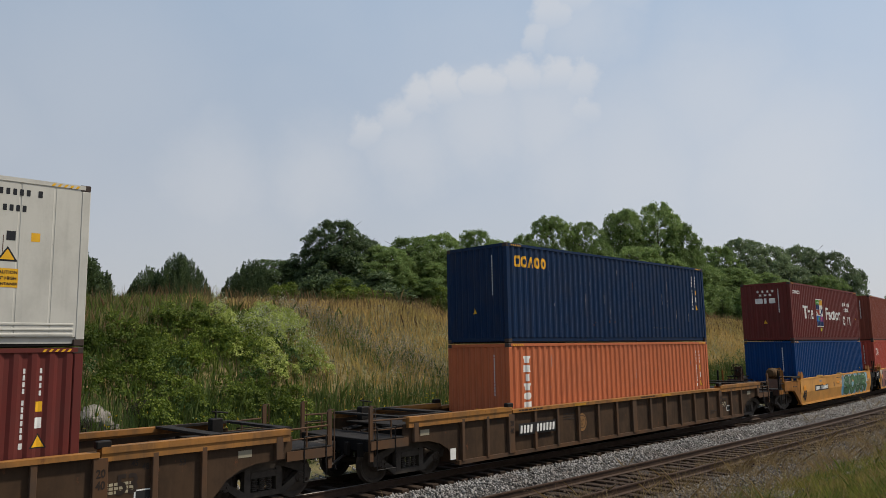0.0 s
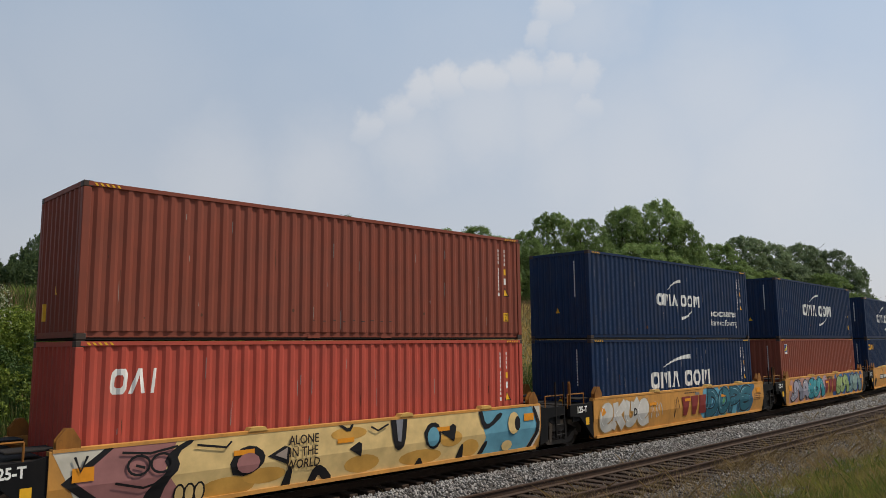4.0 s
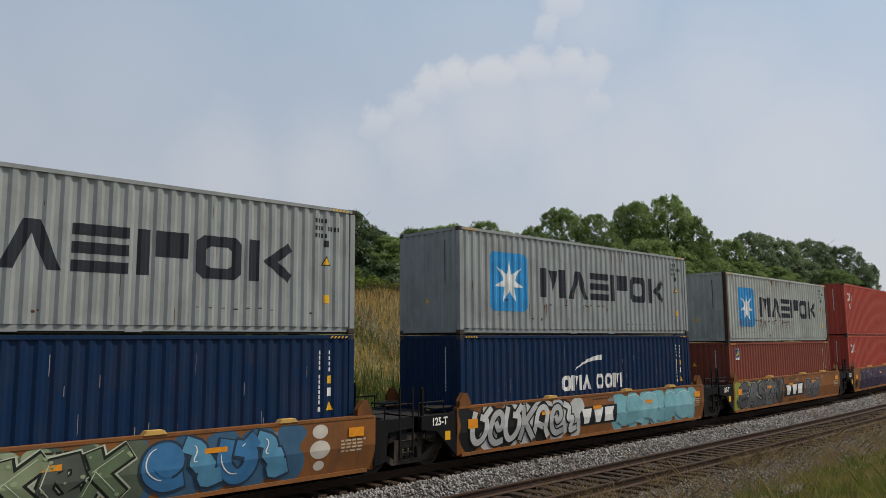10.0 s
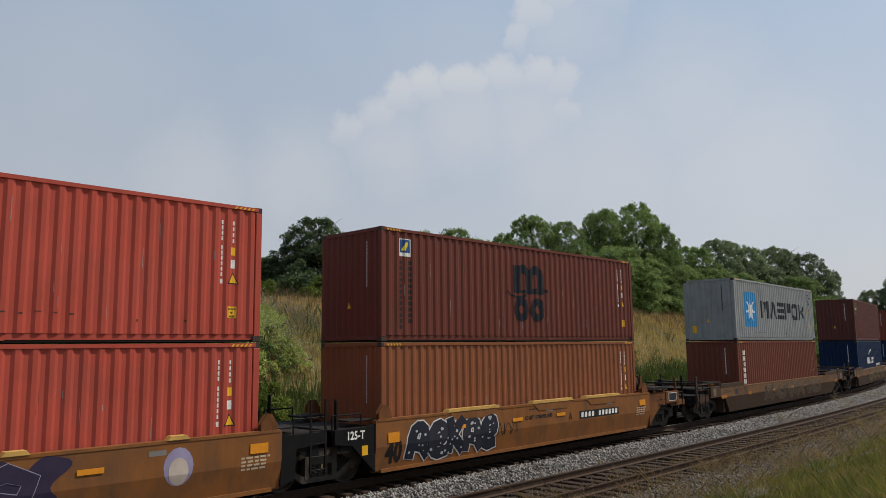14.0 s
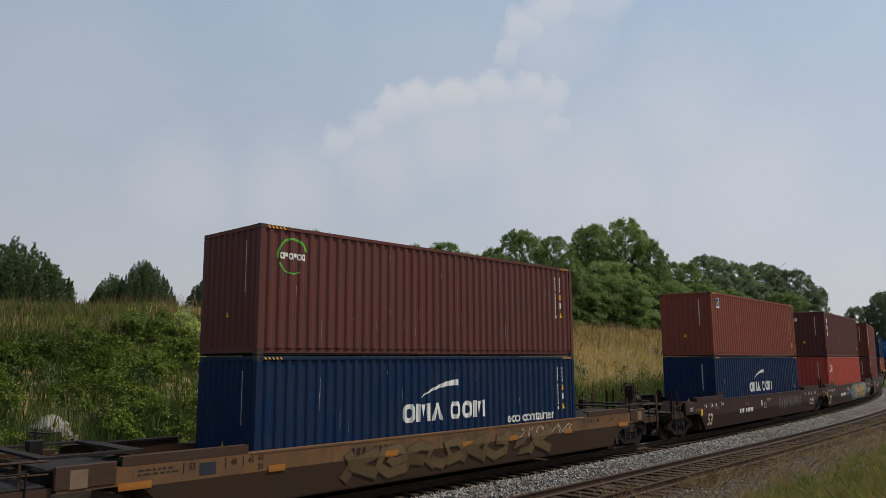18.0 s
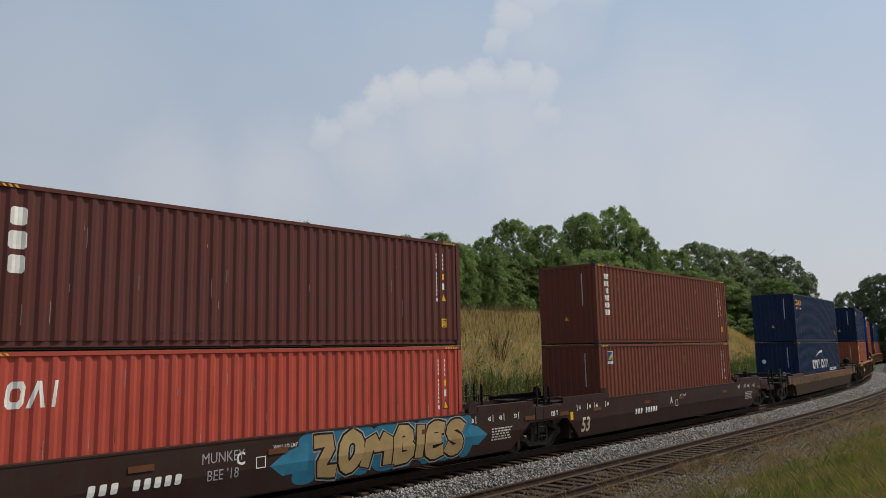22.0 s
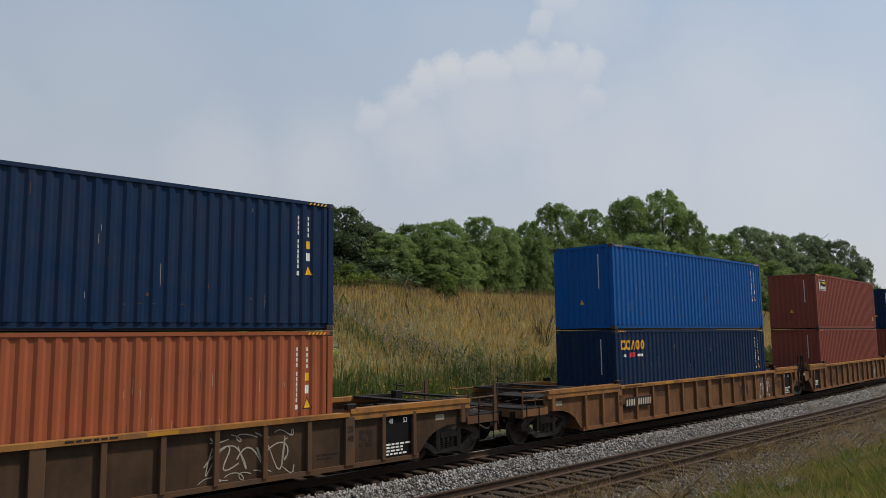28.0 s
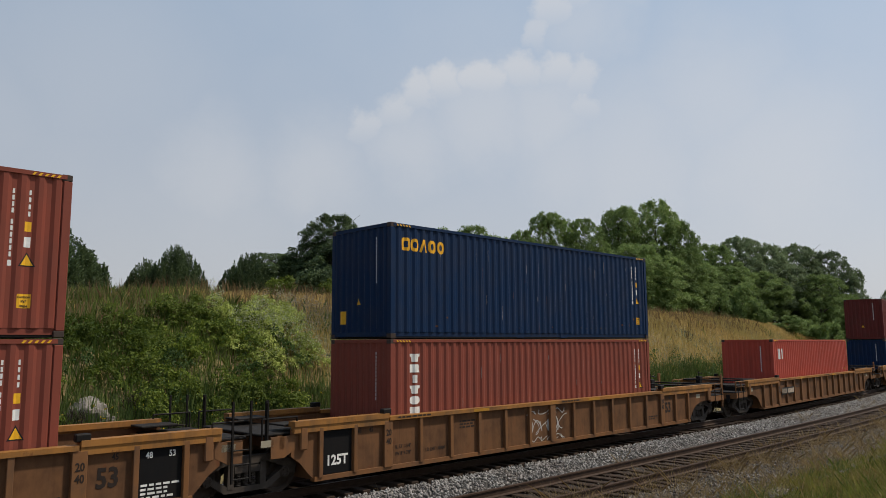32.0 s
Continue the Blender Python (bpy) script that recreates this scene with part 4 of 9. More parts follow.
def end_gear(car, e, half, frame_mat, trim, hand_brake, low=False):
    """Platform, end sill, posts, coupler of a free end; e is -1 or 1."""
    yaw = 0 if e > 0 else 180
    part("over_truck_deck", cached(("over_deck", half), lambda bm: deck_plate(bm, half - 1.35, half + 0.35, 1.0, 1.32)), M_DECK, car, loc=(0, 0, 0), turn=(0, 0, yaw))
    part("end_platform", cached(("end_platform", half), lambda bm: deck_plate(bm, half + 0.45, half + 1.5, 1.42, 1.1)), M_DECK, car, turn=(0, 0, yaw))
    part("end_sill", cached(("car_end_sill", half), lambda bm: (bx(bm, half + 1.36, half + 1.5, -1.42, 1.42, 0.82, 1.055), bx(bm, half - 0.5, half + 1.5, -0.28, 0.28, 0.72, 1.05))), frame_mat, car, turn=(0, 0, yaw))
    for y in (-1.42, 1.42):
        part("side_step", cached(("side_step", half), lambda bm: bx(bm, half + 0.35, half + 1.5, -0.025, 0.025, 0.86, 1.055)), trim, car, loc=(0, y, 0), turn=(0, 0, yaw))
        part("hand_rail", cached("hand_rail", hand_rail), M_DARKSTEEL, car, loc=(e * (half + 1.05), y * 1.02, 0.38), turn=(0, 0, 0))
        if low:
            part("rail_frame", cached(("rail_frame", half), lambda bm: (rod(bm, (half + 1.44, 0, 0.9), (half + 1.44, 0, 1.52), 0.024), rod(bm, (half + 1.44, 0, 1.52), (half + 0.4, 0, 1.5), 0.022), rod(bm, (half + 0.86, 0, 0.95), (half + 0.86, 0, 1.52), 0.024), rod(bm, (half + 1.4, 0, 1.3), (half + 0.4, 0, 1.28), 0.016))), trim, car, loc=(0, y * 0.98, 0), turn=(0, 0, yaw))
        else:
            part("corner_post", cached("stanchion", stanchion), M_DARKSTEEL, car, loc=(e * (half + 1.42), y * 0.98, 0.95))
            part("corner_post", cached("stanchion", stanchion), trim, car, loc=(e * (half + 0.85), y * 0.98, 0.95))
    if low:
        part("deck_frame", cached(("deck_frame", half), lambda bm: (bx(bm, half - 1.3, half + 0.55, -1.3, -1.12, 1.5, 1.55), bx(bm, half - 1.3, half + 0.55, 1.12, 1.3, 1.5, 1.55), bx(bm, half + 0.35, half + 0.55, -1.12, 1.12, 1.5, 1.55), bx(bm, half - 1.3, half - 1.0, -1.12, 1.12, 1.5, 1.55))), M_DECK, car, "open dark deck frame", turn=(0, 0, yaw))
    if low and (e > 0 or frame_mat is M_BLACK):
        for y in (-1.38, 1.38):
            part("end_post", cached("end_post", lambda bm: (prism(bm, [(-0.05, -0.35), (0.05, -0.35), (0.05, 0.86), (0.0, 0.92), (-0.05, 0.86)], -0.03, 0.03), rod(bm, (0.13, 0, -0.2), (0.13, 0, 0.9), 0.013), rod(bm, (0.13, 0, 0.9), (0.0, 0, 0.9), 0.013))), trim, car, "tall steel end post with a grab rod", loc=(e * (half + 1.46), y, 0.95))
    part("coupler", cached("coupler", coupler), M_TRUCK, car, loc=(e * (half + 1.35), 0, 0), turn=(0, 0, yaw))
    for y in (-0.75, -0.45, 0.5):
        part("brake_pipe", cached(("brake_pipe", half, y), lambda bm: rod(bm, (half - 1.2, y, 1.36), (half + 0.9, y * 0.6, 1.18), 0.025)), M_DARKSTEEL, car, turn=(0, 0, yaw))
    if not low:
        part("brake_cylinder", cached("brake_cylinder", lambda bm: lathe(bm, [(0.04, -0.5), (0.05, -0.22), (0.14, -0.2), (0.15, 0.2), (0.09, 0.26)], "x", 12)), M_DARKSTEEL, car, loc=(e * (half + 0.35), 0.6, 1.5))
    part("uncoupling_lever", cached("lever", lambda bm: (rod(bm, (0, -1.38, 0.86), (0.08, -0.5, 0.96), 0.014), rod(bm, (0.08, -0.5, 0.96), (0.1, 0.1, 1.05), 0.014), rod(bm, (0, -1.38, 0.86), (0.1, -1.42, 0.55), 0.014))), M_DARKSTEEL, car, loc=(e * (half + 1.52), 0, 0), turn=(0, 0, yaw))
    part("air_hose", cached("air_hose", lambda bm: [rod(bm, (0.0 + 0.5 * a / 6, 0.35 - 0.02 * a, 0.8 - 0.42 * math.sin(math.pi * a / 7)), (0.5 * (a + 1) / 6, 0.33 - 0.02 * a, 0.8 - 0.42 * math.sin(math.pi * (a + 1) / 7)), 0.03) for a in range(6)]), M_BLACK, car, loc=(e * (half + 1.45), 0, 0), turn=(0, 0, yaw))
    part("junction_box", cached("junction_box", lambda bm: (bevel_box(bm, -0.14, 0.14, -0.1, 0.1, 0, 0.34, 0.02), rod(bm, (0, 0, 0.34), (0, 0, 0.55), 0.02), rod(bm, (-0.1, 0, 0.5), (0.3, 0, 0.44), 0.02))), M_DARKSTEEL, car, loc=(e * (half - 0.1), 0.85, 1.32))
    part("valve_box", cached("valve_box", lambda bm: (bevel_box(bm, -0.2, 0.2, -0.28, 0.28, 0.0, 0.3, 0.03),)), M_DARKSTEEL, car, loc=(e * (half + 0.2), -0.75, 1.0))
    if hand_brake:
        part("brake_stand", cached("brake_housing", brake_housing), frame_mat, car, loc=(e * (half + 0.95), 0.55, 1.1), turn=(0, 0, 180 if e > 0 else 0))
        part("brake_wheel", cached("brake_wheel", brake_wheel), M_DARKSTEEL, car, loc=(e * (half + 1.18), 0.55, 1.92))
    if hand_brake and trim is not CAR_PAINT["brown"]:
        tank = part("air_reservoir", cached("reservoir", reservoir), CAR_PAINT["end_yellow"] if trim is CAR_PAINT["yellow_end"] else frame_mat, car, "sooty compressed air tank", loc=(e * (half - 0.75), -0.45, 1.74))
        part("bracket", cached("reservoir_bracket", reservoir_bracket), trim, tank, loc=(0.24, 0, 0))
    for y in (-1.0, 1.0):
        if low:
            continue
        part("ramp_plate", cached(("ramp", half, y), lambda bm: prism(bm, [(half - 0.75, 1.44), (half + 0.3, 1.5), (half + 0.62, 1.1), (half + 0.56, 1.08), (half + 0.26, 1.45), (half - 0.75, 1.4)], *sorted((y * 0.55, y * 1.36)))), CAR_PAINT["rusty"], car, "bent brown tread plate", turn=(0, 0, yaw))
        part("grab_iron", cached("grab_iron", lambda bm: (rod(bm, (-0.2, 0, 0), (0.2, 0, 0), 0.014), rod(bm, (-0.2, 0, 0), (-0.2, 0.06, 0), 0.014), rod(bm, (0.2, 0, 0), (0.2, 0.06, 0), 0.014))), M_DARKSTEEL, car, loc=(e * (half - 0.35), y * 1.56, 1.14))
    for k in range(4):
        part("pipe_run", cached(("pipe_run", half, k), lambda bm: (rod(bm, (half + 0.3, -0.5 + k * 0.33, 0.62 + 0.05 * k), (half + 1.45, -0.35 + k * 0.22, 0.72), 0.022, 5), rod(bm, (half + 1.45, -0.35 + k * 0.22, 0.72), (half + 1.58, -0.3 + k * 0.2, 0.5), 0.022, 5))), M_DARKSTEEL, car, turn=(0, 0, yaw))
    for y in (-1.1, -0.6, 0.5, 1.0):
        part("sill_bracket", cached("sill_bracket", lambda bm: bx(bm, 0, 0.1, -0.06, 0.06, 0.7, 1.0)), M_DARKSTEEL, car, loc=(e * (half + 1.5), y, 0), turn=(0, 0, yaw))


def joint_gear(car, e, half, frame_mat, trim):
    """Deck, ladder and posts where two units share a truck."""
    yaw = 0 if e > 0 else 180
    part("joint_deck", cached(("joint_deck", half), lambda bm: deck_plate(bm, half - 1.35, half - 0.15, 1.3, 1.3)), M_DECK, car, turn=(0, 0, yaw))
    part("joint_sill", cached(("joint_sill", half), lambda bm: (bx(bm, half - 1.3, half, -0.3, 0.3, 0.85, 1.2), lathe(bm, [(0.2, 0.85), (0.2, 1.2)], "z", 12, (half - 0.05, 0, 0)))), frame_mat, car, turn=(0, 0, yaw))
    for y in (-1.0, 1.0):
        part("joint_rail", cached(("joint_rail", half), lambda bm: (rod(bm, (half - 0.95, 0, 1.3), (half - 0.95, 0, 1.62), 0.02), rod(bm, (half - 0.95, 0, 1.62), (half - 0.1, 0, 1.62), 0.02), rod(bm, (half - 0.1, 0, 1.62), (half - 0.1, 0, 1.2), 0.02))), trim, car, loc=(0, y * 1.38, 0), turn=(0, 0, yaw))
        part("joint_plate", cached(("joint_plate", half), lambda bm: bevel_box(bm, half - 1.5, half - 0.7, -0.3, 0.3, 1.42, 1.46, 0.01)), M_DECK, car, "dark tread plate", loc=(0, y * 0.95, 0), turn=(0, 0, yaw))
        part("side_bracket", cached(("side_bracket", half), lambda bm: prism(bm, [(half - 0.9, 1.24), (half - 0.9, 0.95), (half - 0.62, 0.8), (half - 0.3, 0.8), (half - 0.3, 1.24)], -0.02, 0.02)), frame_mat, car, loc=(0, y * 1.4, 0), turn=(0, 0, yaw))
    part("joint_cross_beam", cached(("joint_beam", half), lambda bm: bx(bm, half - 0.62, half - 0.5, -1.42, 1.42, 0.98, 1.24)), frame_mat, car, turn=(0, 0, yaw))
    if e > 0:
        for y in (-1.44, 1.44):
            part("ladder", cached("ladder", ladder), M_DARKSTEEL, car, loc=(half - 0.35, y, 0))
    else:
        for y in (-1.36, 1.36):
            part("grab_post", cached("stanchion", stanchion), trim, car, loc=(-half + 0.22, y, 1.0))


def forty_foot_well(unit, colour, left_free, right_free, pads, label):
    """Smooth-sided articulated unit for forty-foot boxes."""
    m = CAR_PAINT[colour]
    car = new("well_car")
    tagged(car, label, "railway well car", "units of the train")
    half = 7.815
    sec = [(1.50, 1.43), (1.50, 0.80), (1.40, 0.25), (1.38, 0.22), (1.3, 0.22), (1.34, 0.80), (1.34, 1.43)]
    for s in (-1, 1):
        pts = [(s * y, z) for y, z in sec]
        part("side_sheet", cached(("a_side", s), lambda bm: extrude_x(bm, pts, -6.5, 6.5)), m, car)
        part("top_sill", cached(("a_sill", s), lambda bm: bx(bm, -6.45, 6.45, min(s * 1.32, s * 1.512), max(s * 1.32, s * 1.512), 1.4, 1.455)), m, car)
        part("bottom_sill", cached(("a_bottom", s), lambda bm: bx(bm, -6.3, 6.3, min(s * 1.2, s * 1.45), max(s * 1.2, s * 1.38), 0.2, 0.28)), m, car)
        for x, w in pads:
            part("container_guide", cached(("pad", w), lambda bm: prism(bm, [(-w / 2 - 0.06, 0.0), (w / 2 + 0.06, 0.0), (w / 2, 0.075), (-w / 2, 0.075)], -0.1, 0.1)), M_PAD, car, loc=(x, s * 1.43, 1.452))
            if w > 1:
                part("guide_plate", cached(("guide_plate", w), lambda bm: prism(bm, [(-w / 2, 0), (w / 2, 0), (w / 2 - 0.28, -0.2), (-w / 2 + 0.28, -0.2)], -0.008, 0.008)), m, car, loc=(x, s * 1.508, 1.44))
        for e in (-1, 1):
            part("corner_guide", cached("gusset", gusset), CAR_PAINT[colour + "_end"], car, loc=(e * 6.2, s * 1.42, 1.45))
            free = left_free if e < 0 else right_free
            web = [(e * 6.5, 0.24), (e * 6.5, 1.40), (e * 8.75, 1.40), (e * 8.75, 0.98), (e * 7.35, 0.92), (e * 6.9, 0.6)] if free else ([(-6.5, 0.24), (-6.5, 1.36), (-6.75, 1.3), (-7.7, 1.3), (-7.7, 0.98), (-7.2, 0.92)] if e < 0 else [(6.5, 0.28), (6.5, 1.36), (6.75, 1.3), (7.7, 1.3), (7.7, 1.06), (6.9, 1.0), (6.84, 0.36)])
            part("end_web", cached(("a_web", e, s, free), lambda bm: prism(bm, web, s * 1.36, s * 1.47)), CAR_PAINT[colour + "_end"] if free else M_BLACK, car)
            if free:
                part("end_box", cached(("a_end_box", e, s), lambda bm: bevel_box(bm, *sorted((e * 7.75, e * 8.75)), *sorted((s * 1.46, s * 1.5)), 0.98, 1.4, 0.01)), CAR_PAINT[colour + "_end"], car)
    for x in (-5.9, -3, 0, 3, 5.9):
        part("floor_beam", cached("a_floor", lambda bm: bx(bm, -0.25, 0.25, -1.34, 1.34, 0.24, 0.36)), M_DARKSTEEL, car, loc=(x, 0, 0))
    for e in (-1, 1):
        part("bulkhead", cached(("a_bulk", e), lambda bm: bx(bm, min(e * 6.3, e * 6.42), max(e * 6.3, e * 6.42), -1.33, 1.33, 0.24, 1.24)), M_BLACK, car)
    for e, free in ((-1, left_free), (1, right_free)):
        if free:
            end_gear(car, e, half, CAR_PAINT["rusty"], CAR_PAINT[colour + "_end"], True)
            for s in (-1, 1):
                part("walkway_plate", cached(("walk_plate", e), lambda bm: (bevel_box(bm, *sorted((e * 6.75, e * 7.75)), -0.34, 0.34, 0.16, 0.2, 0.01), bx(bm, *sorted((e * 6.72, e * 7.78)), -0.35, -0.33, 0.12, 0.2))), M_DECK, car, "worn dark walkway", loc=(0, s * 1.2, 1.4))
                for x in (6.9, 7.6):
                    part("walkway_post", cached("walk_post", lambda bm: bx(bm, -0.07, 0.07, -0.02, 0.02, 0, 0.16)), m, car, loc=(e * x, s * 1.48, 1.4))
            truck(car, e * half, unit)
        else:
            joint_gear(car, e, half, M_BLACK, CAR_PAINT["yellow_end"] if colour == "yellow" else M_DARKSTEEL)
            if e > 0:
                truck(car, half, unit)
    return car


def ribbed_well(unit, colour, left_free, right_free, label):
    """Fifty-three-foot well with outside ribs and a cap along the top."""
    m, cap = CAR_PAINT[colour], CAR_PAINT["cap"]
    car = new("well_car")
    tagged(car, label, "railway well car", "units of the train")
    half = 9.81
    arch = [(8.45 + 0.0, 0.3)] + [(9.75 - 1.15 * math.cos(radians(a)), 0.3 + 0.62 * math.sin(radians(a))) for a in (15, 35, 55, 75)] + [(10.3, 0.93)]
    for s in (-1, 1):
        lo, hi = (min(s * a, s * b) for a, b in ((1.36, 1.41),)), None
        y0, y1 = sorted((s * 1.36, s * 1.415))
        short = [(8.62, 0.45), (8.8, 0.65), (9.02, 0.8)]       # end of the side above a shared truck
        right, left = arch[1:] + [(10.3, 1.36)] if right_free else short + [(9.02, 1.36)], arch[1:] + [(10.3, 1.36)] if left_free else short + [(9.02, 1.36)]
        outline = [(-8.45, 0.28), (8.45, 0.28)] + right + [(-x, z) for x, z in left[::-1]]
        part("side_sheet", cached(("b_side", s, left_free, right_free), lambda bm: prism(bm, outline, y0, y1)), CAR_PAINT[colour + "_panel"], car)
        part("bottom_sill", cached(("b_bottom", s), lambda bm: bx(bm, -8.45, 8.45, *sorted((s * 1.3, s * 1.475)), 0.22, 0.32)), m, car)
        part("top_cap", cached(("b_cap", s), lambda bm: bx(bm, -6.35, 6.35, *sorted((s * 1.27, s * 1.52)), 1.36, 1.45)), cap, car)
        for e in (-1, 1):
            tip = 10.2 if (left_free if e < 0 else right_free) else 9.0
            part("end_cap", cached(("b_endcap", s, e, tip), lambda bm: (bx(bm, *sorted((e * 6.38, e * tip)), *sorted((s * 1.27, s * 1.525)), 1.42, 1.53), bx(bm, *sorted((e * 6.38, e * tip)), *sorted((s * 1.38, s * 1.5)), 1.28, 1.42))), cap, car)
            part("corner_lug", cached("corner_lug", lambda bm: bevel_box(bm, -0.13, 0.13, -0.07, 0.07, 0, 0.14, 0.02)), M_DARKSTEEL, car, loc=(e * 6.42, s * 1.43, 1.5))
            part("jacking_pad", cached("jack", lambda bm: bevel_box(bm, -0.09, 0.09, -0.05, 0.05, -0.24, 0.24, 0.02)), m, car, loc=(e * (tip - 0.25), s * 1.46, 1.16))
        for x in [-8.3, -7.35] + [-6.38 + k * 1.063 for k in range(13)] + [7.35, 8.3]:
            wide = 0.13 if abs(abs(x) - 6.38) < 0.02 or abs(x) < 0.02 else 0.055
            part("rib", cached(("rib", wide), lambda bm: bevel_box(bm, -wide, wide, -0.048, 0.048, 0.29, 1.355, 0.01)), m, car, loc=(x, s * 1.455, 0))
    for x in (-8, -5.9, -3, 0, 3, 5.9, 8):
        part("floor_beam", cached("b_floor", lambda bm: bx(bm, -0.3, 0.3, -1.3, 1.3, 0.24, 0.36)), M_DARKSTEEL, car, loc=(x, 0, 0))
    for e in (-1, 1):
        part("bulkhead", cached(("b_bulk", e), lambda bm: bx(bm, *sorted((e * 8.36, e * 8.48)), -1.35, 1.35, 0.26, 1.26)), m, car)
        part("well_shelf", cached(("b_shelf", e), lambda bm: bx(bm, *sorted((e * 7.7, e * 8.36)), -1.3, 1.3, 0.95, 1.02)), m, car)
    for e, free in ((-1, left_free), (1, right_free)):
        if free:
            end_gear(car, e, half, M_BLACK if colour == "ribbed_dark" else m, m, unit == 18 and e < 0, True)
            truck(car, e * half, unit)
        else:
            joint_gear(car, e, half, m, M_DARKSTEEL)
            if e > 0:
                truck(car, half, unit)
    return car


def smooth_well(unit, upper, lower, left_free, right_free, label):
    """Fifty-three-foot well with smooth sides and cut-away ends."""
    mu, ml = CAR_PAINT[upper], CAR_PAINT[lower]
    car = new("well_car")
    tagged(car, label, "railway well car", "units of the train")
    half = 9.81
    zt, zs = (1.29, 0.90) if upper == "tan" else (1.42, 0.80)       # top and knuckle of the side
    CAR_FACE[car.name] = (zs, 0.151 if upper == "tan" else 0.18)
    for s in (-1, 1):
        part("side_sheet", cached(("c_side", s, zt), lambda bm: prism(bm, [(-8.62, zs), (8.62, zs), (8.8, 0.95), (10.1, 0.95), (10.1, zt), (-10.1, zt), (-10.1, 0.95), (-8.8, 0.95)], *sorted((s * 1.36, s * 1.5)))), mu, car)
        sec = [(1.5, zs), (1.405, 0.27), (1.39, 0.23), (1.3, 0.23), (1.36, zs)]

        def skirt(bm):
            a = [bm.verts.new(((-8.62 if z > 0.79 else -7.95 + (0.3 if z < 0.25 else 0) * 0), s * y, z)) for y, z in sec]
            b = [bm.verts.new(((8.62 if z > 0.79 else 7.95), s * y, z)) for y, z in sec]
            fs = [bm.faces.new(a), bm.faces.new(b[::-1])]
            for i in range(5):
                fs.append(bm.faces.new((a[i], b[i], b[(i + 1) % 5], a[(i + 1) % 5])))
            bmesh.ops.recalc_face_normals(bm, faces=fs)
        part("side_skirt", cached(("c_skirt", s, zt), skirt), ml, car)
        part("top_sill", cached(("c_sill", s, zt), lambda bm: bx(bm, -6.35, 6.35, *sorted((s * 1.3, s * 1.51)), zt - 0.03, zt + 0.006)), mu, car)
        for e in (-1, 1):
            part("end_rail", cached(("c_rail", s, e, zt), lambda bm: (bx(bm, *sorted((e * 6.4, e * 9.0)), *sorted((s * 1.46, s * 1.505)), zt, zt + 0.13), bx(bm, *sorted((e * 6.4, e * 9.0)), *sorted((s * 1.3, s * 1.505)), zt + 0.13, zt + 0.17))), ml, car)
            if upper != "tan":
                part("corner_guide", cached("gusset", gusset), mu, car, loc=(e * 6.22, s * 1.42, 1.42))
            part("end_box", cached(("c_box", s, e), lambda bm: bevel_box(bm, *sorted((e * 9.1, e * 10.15)), *sorted((s * 1.44, s * 1.52)), 1.0, 1.4, 0.012)), ml, car)
    for x in (-8, -5.9, -3, 0, 3, 5.9, 8):
        part("floor_beam", cached("b_floor", lambda bm: bx(bm, -0.3, 0.3, -1.3, 1.3, 0.24, 0.36)), M_DARKSTEEL, car, loc=(x, 0, 0))
    for e in (-1, 1):
        part("bulkhead", cached(("c_bulk", e), lambda bm: bx(bm, *sorted((e * 8.36, e * 8.48)), -1.35, 1.35, 0.26, 1.3)), ml, car)
        part("well_shelf", cached(("c_shelf", e), lambda bm: prism(bm, [(e * 7.2, 1.02), (e * 8.36, 1.3), (e * 8.36, 1.36), (e * 7.2, 1.08)], -0.7, 0.9)), M_DECK, car)
    for e, free in ((-1, left_free), (1, right_free)):
        if free:
            end_gear(car, e, half, M_BLACK if lower == "olive" else ml, ml, e < 0 and upper == "brown", upper == "tan")
            truck(car, e * half, unit)
        else:
            joint_gear(car, e, half, ml, M_DARKSTEEL)
            if e > 0:
                truck(car, half, unit)
    return car

# ---- the train ----
HC, STD = 2.896, 2.591
DECK = 0.385        # where the lower box stands above the rail
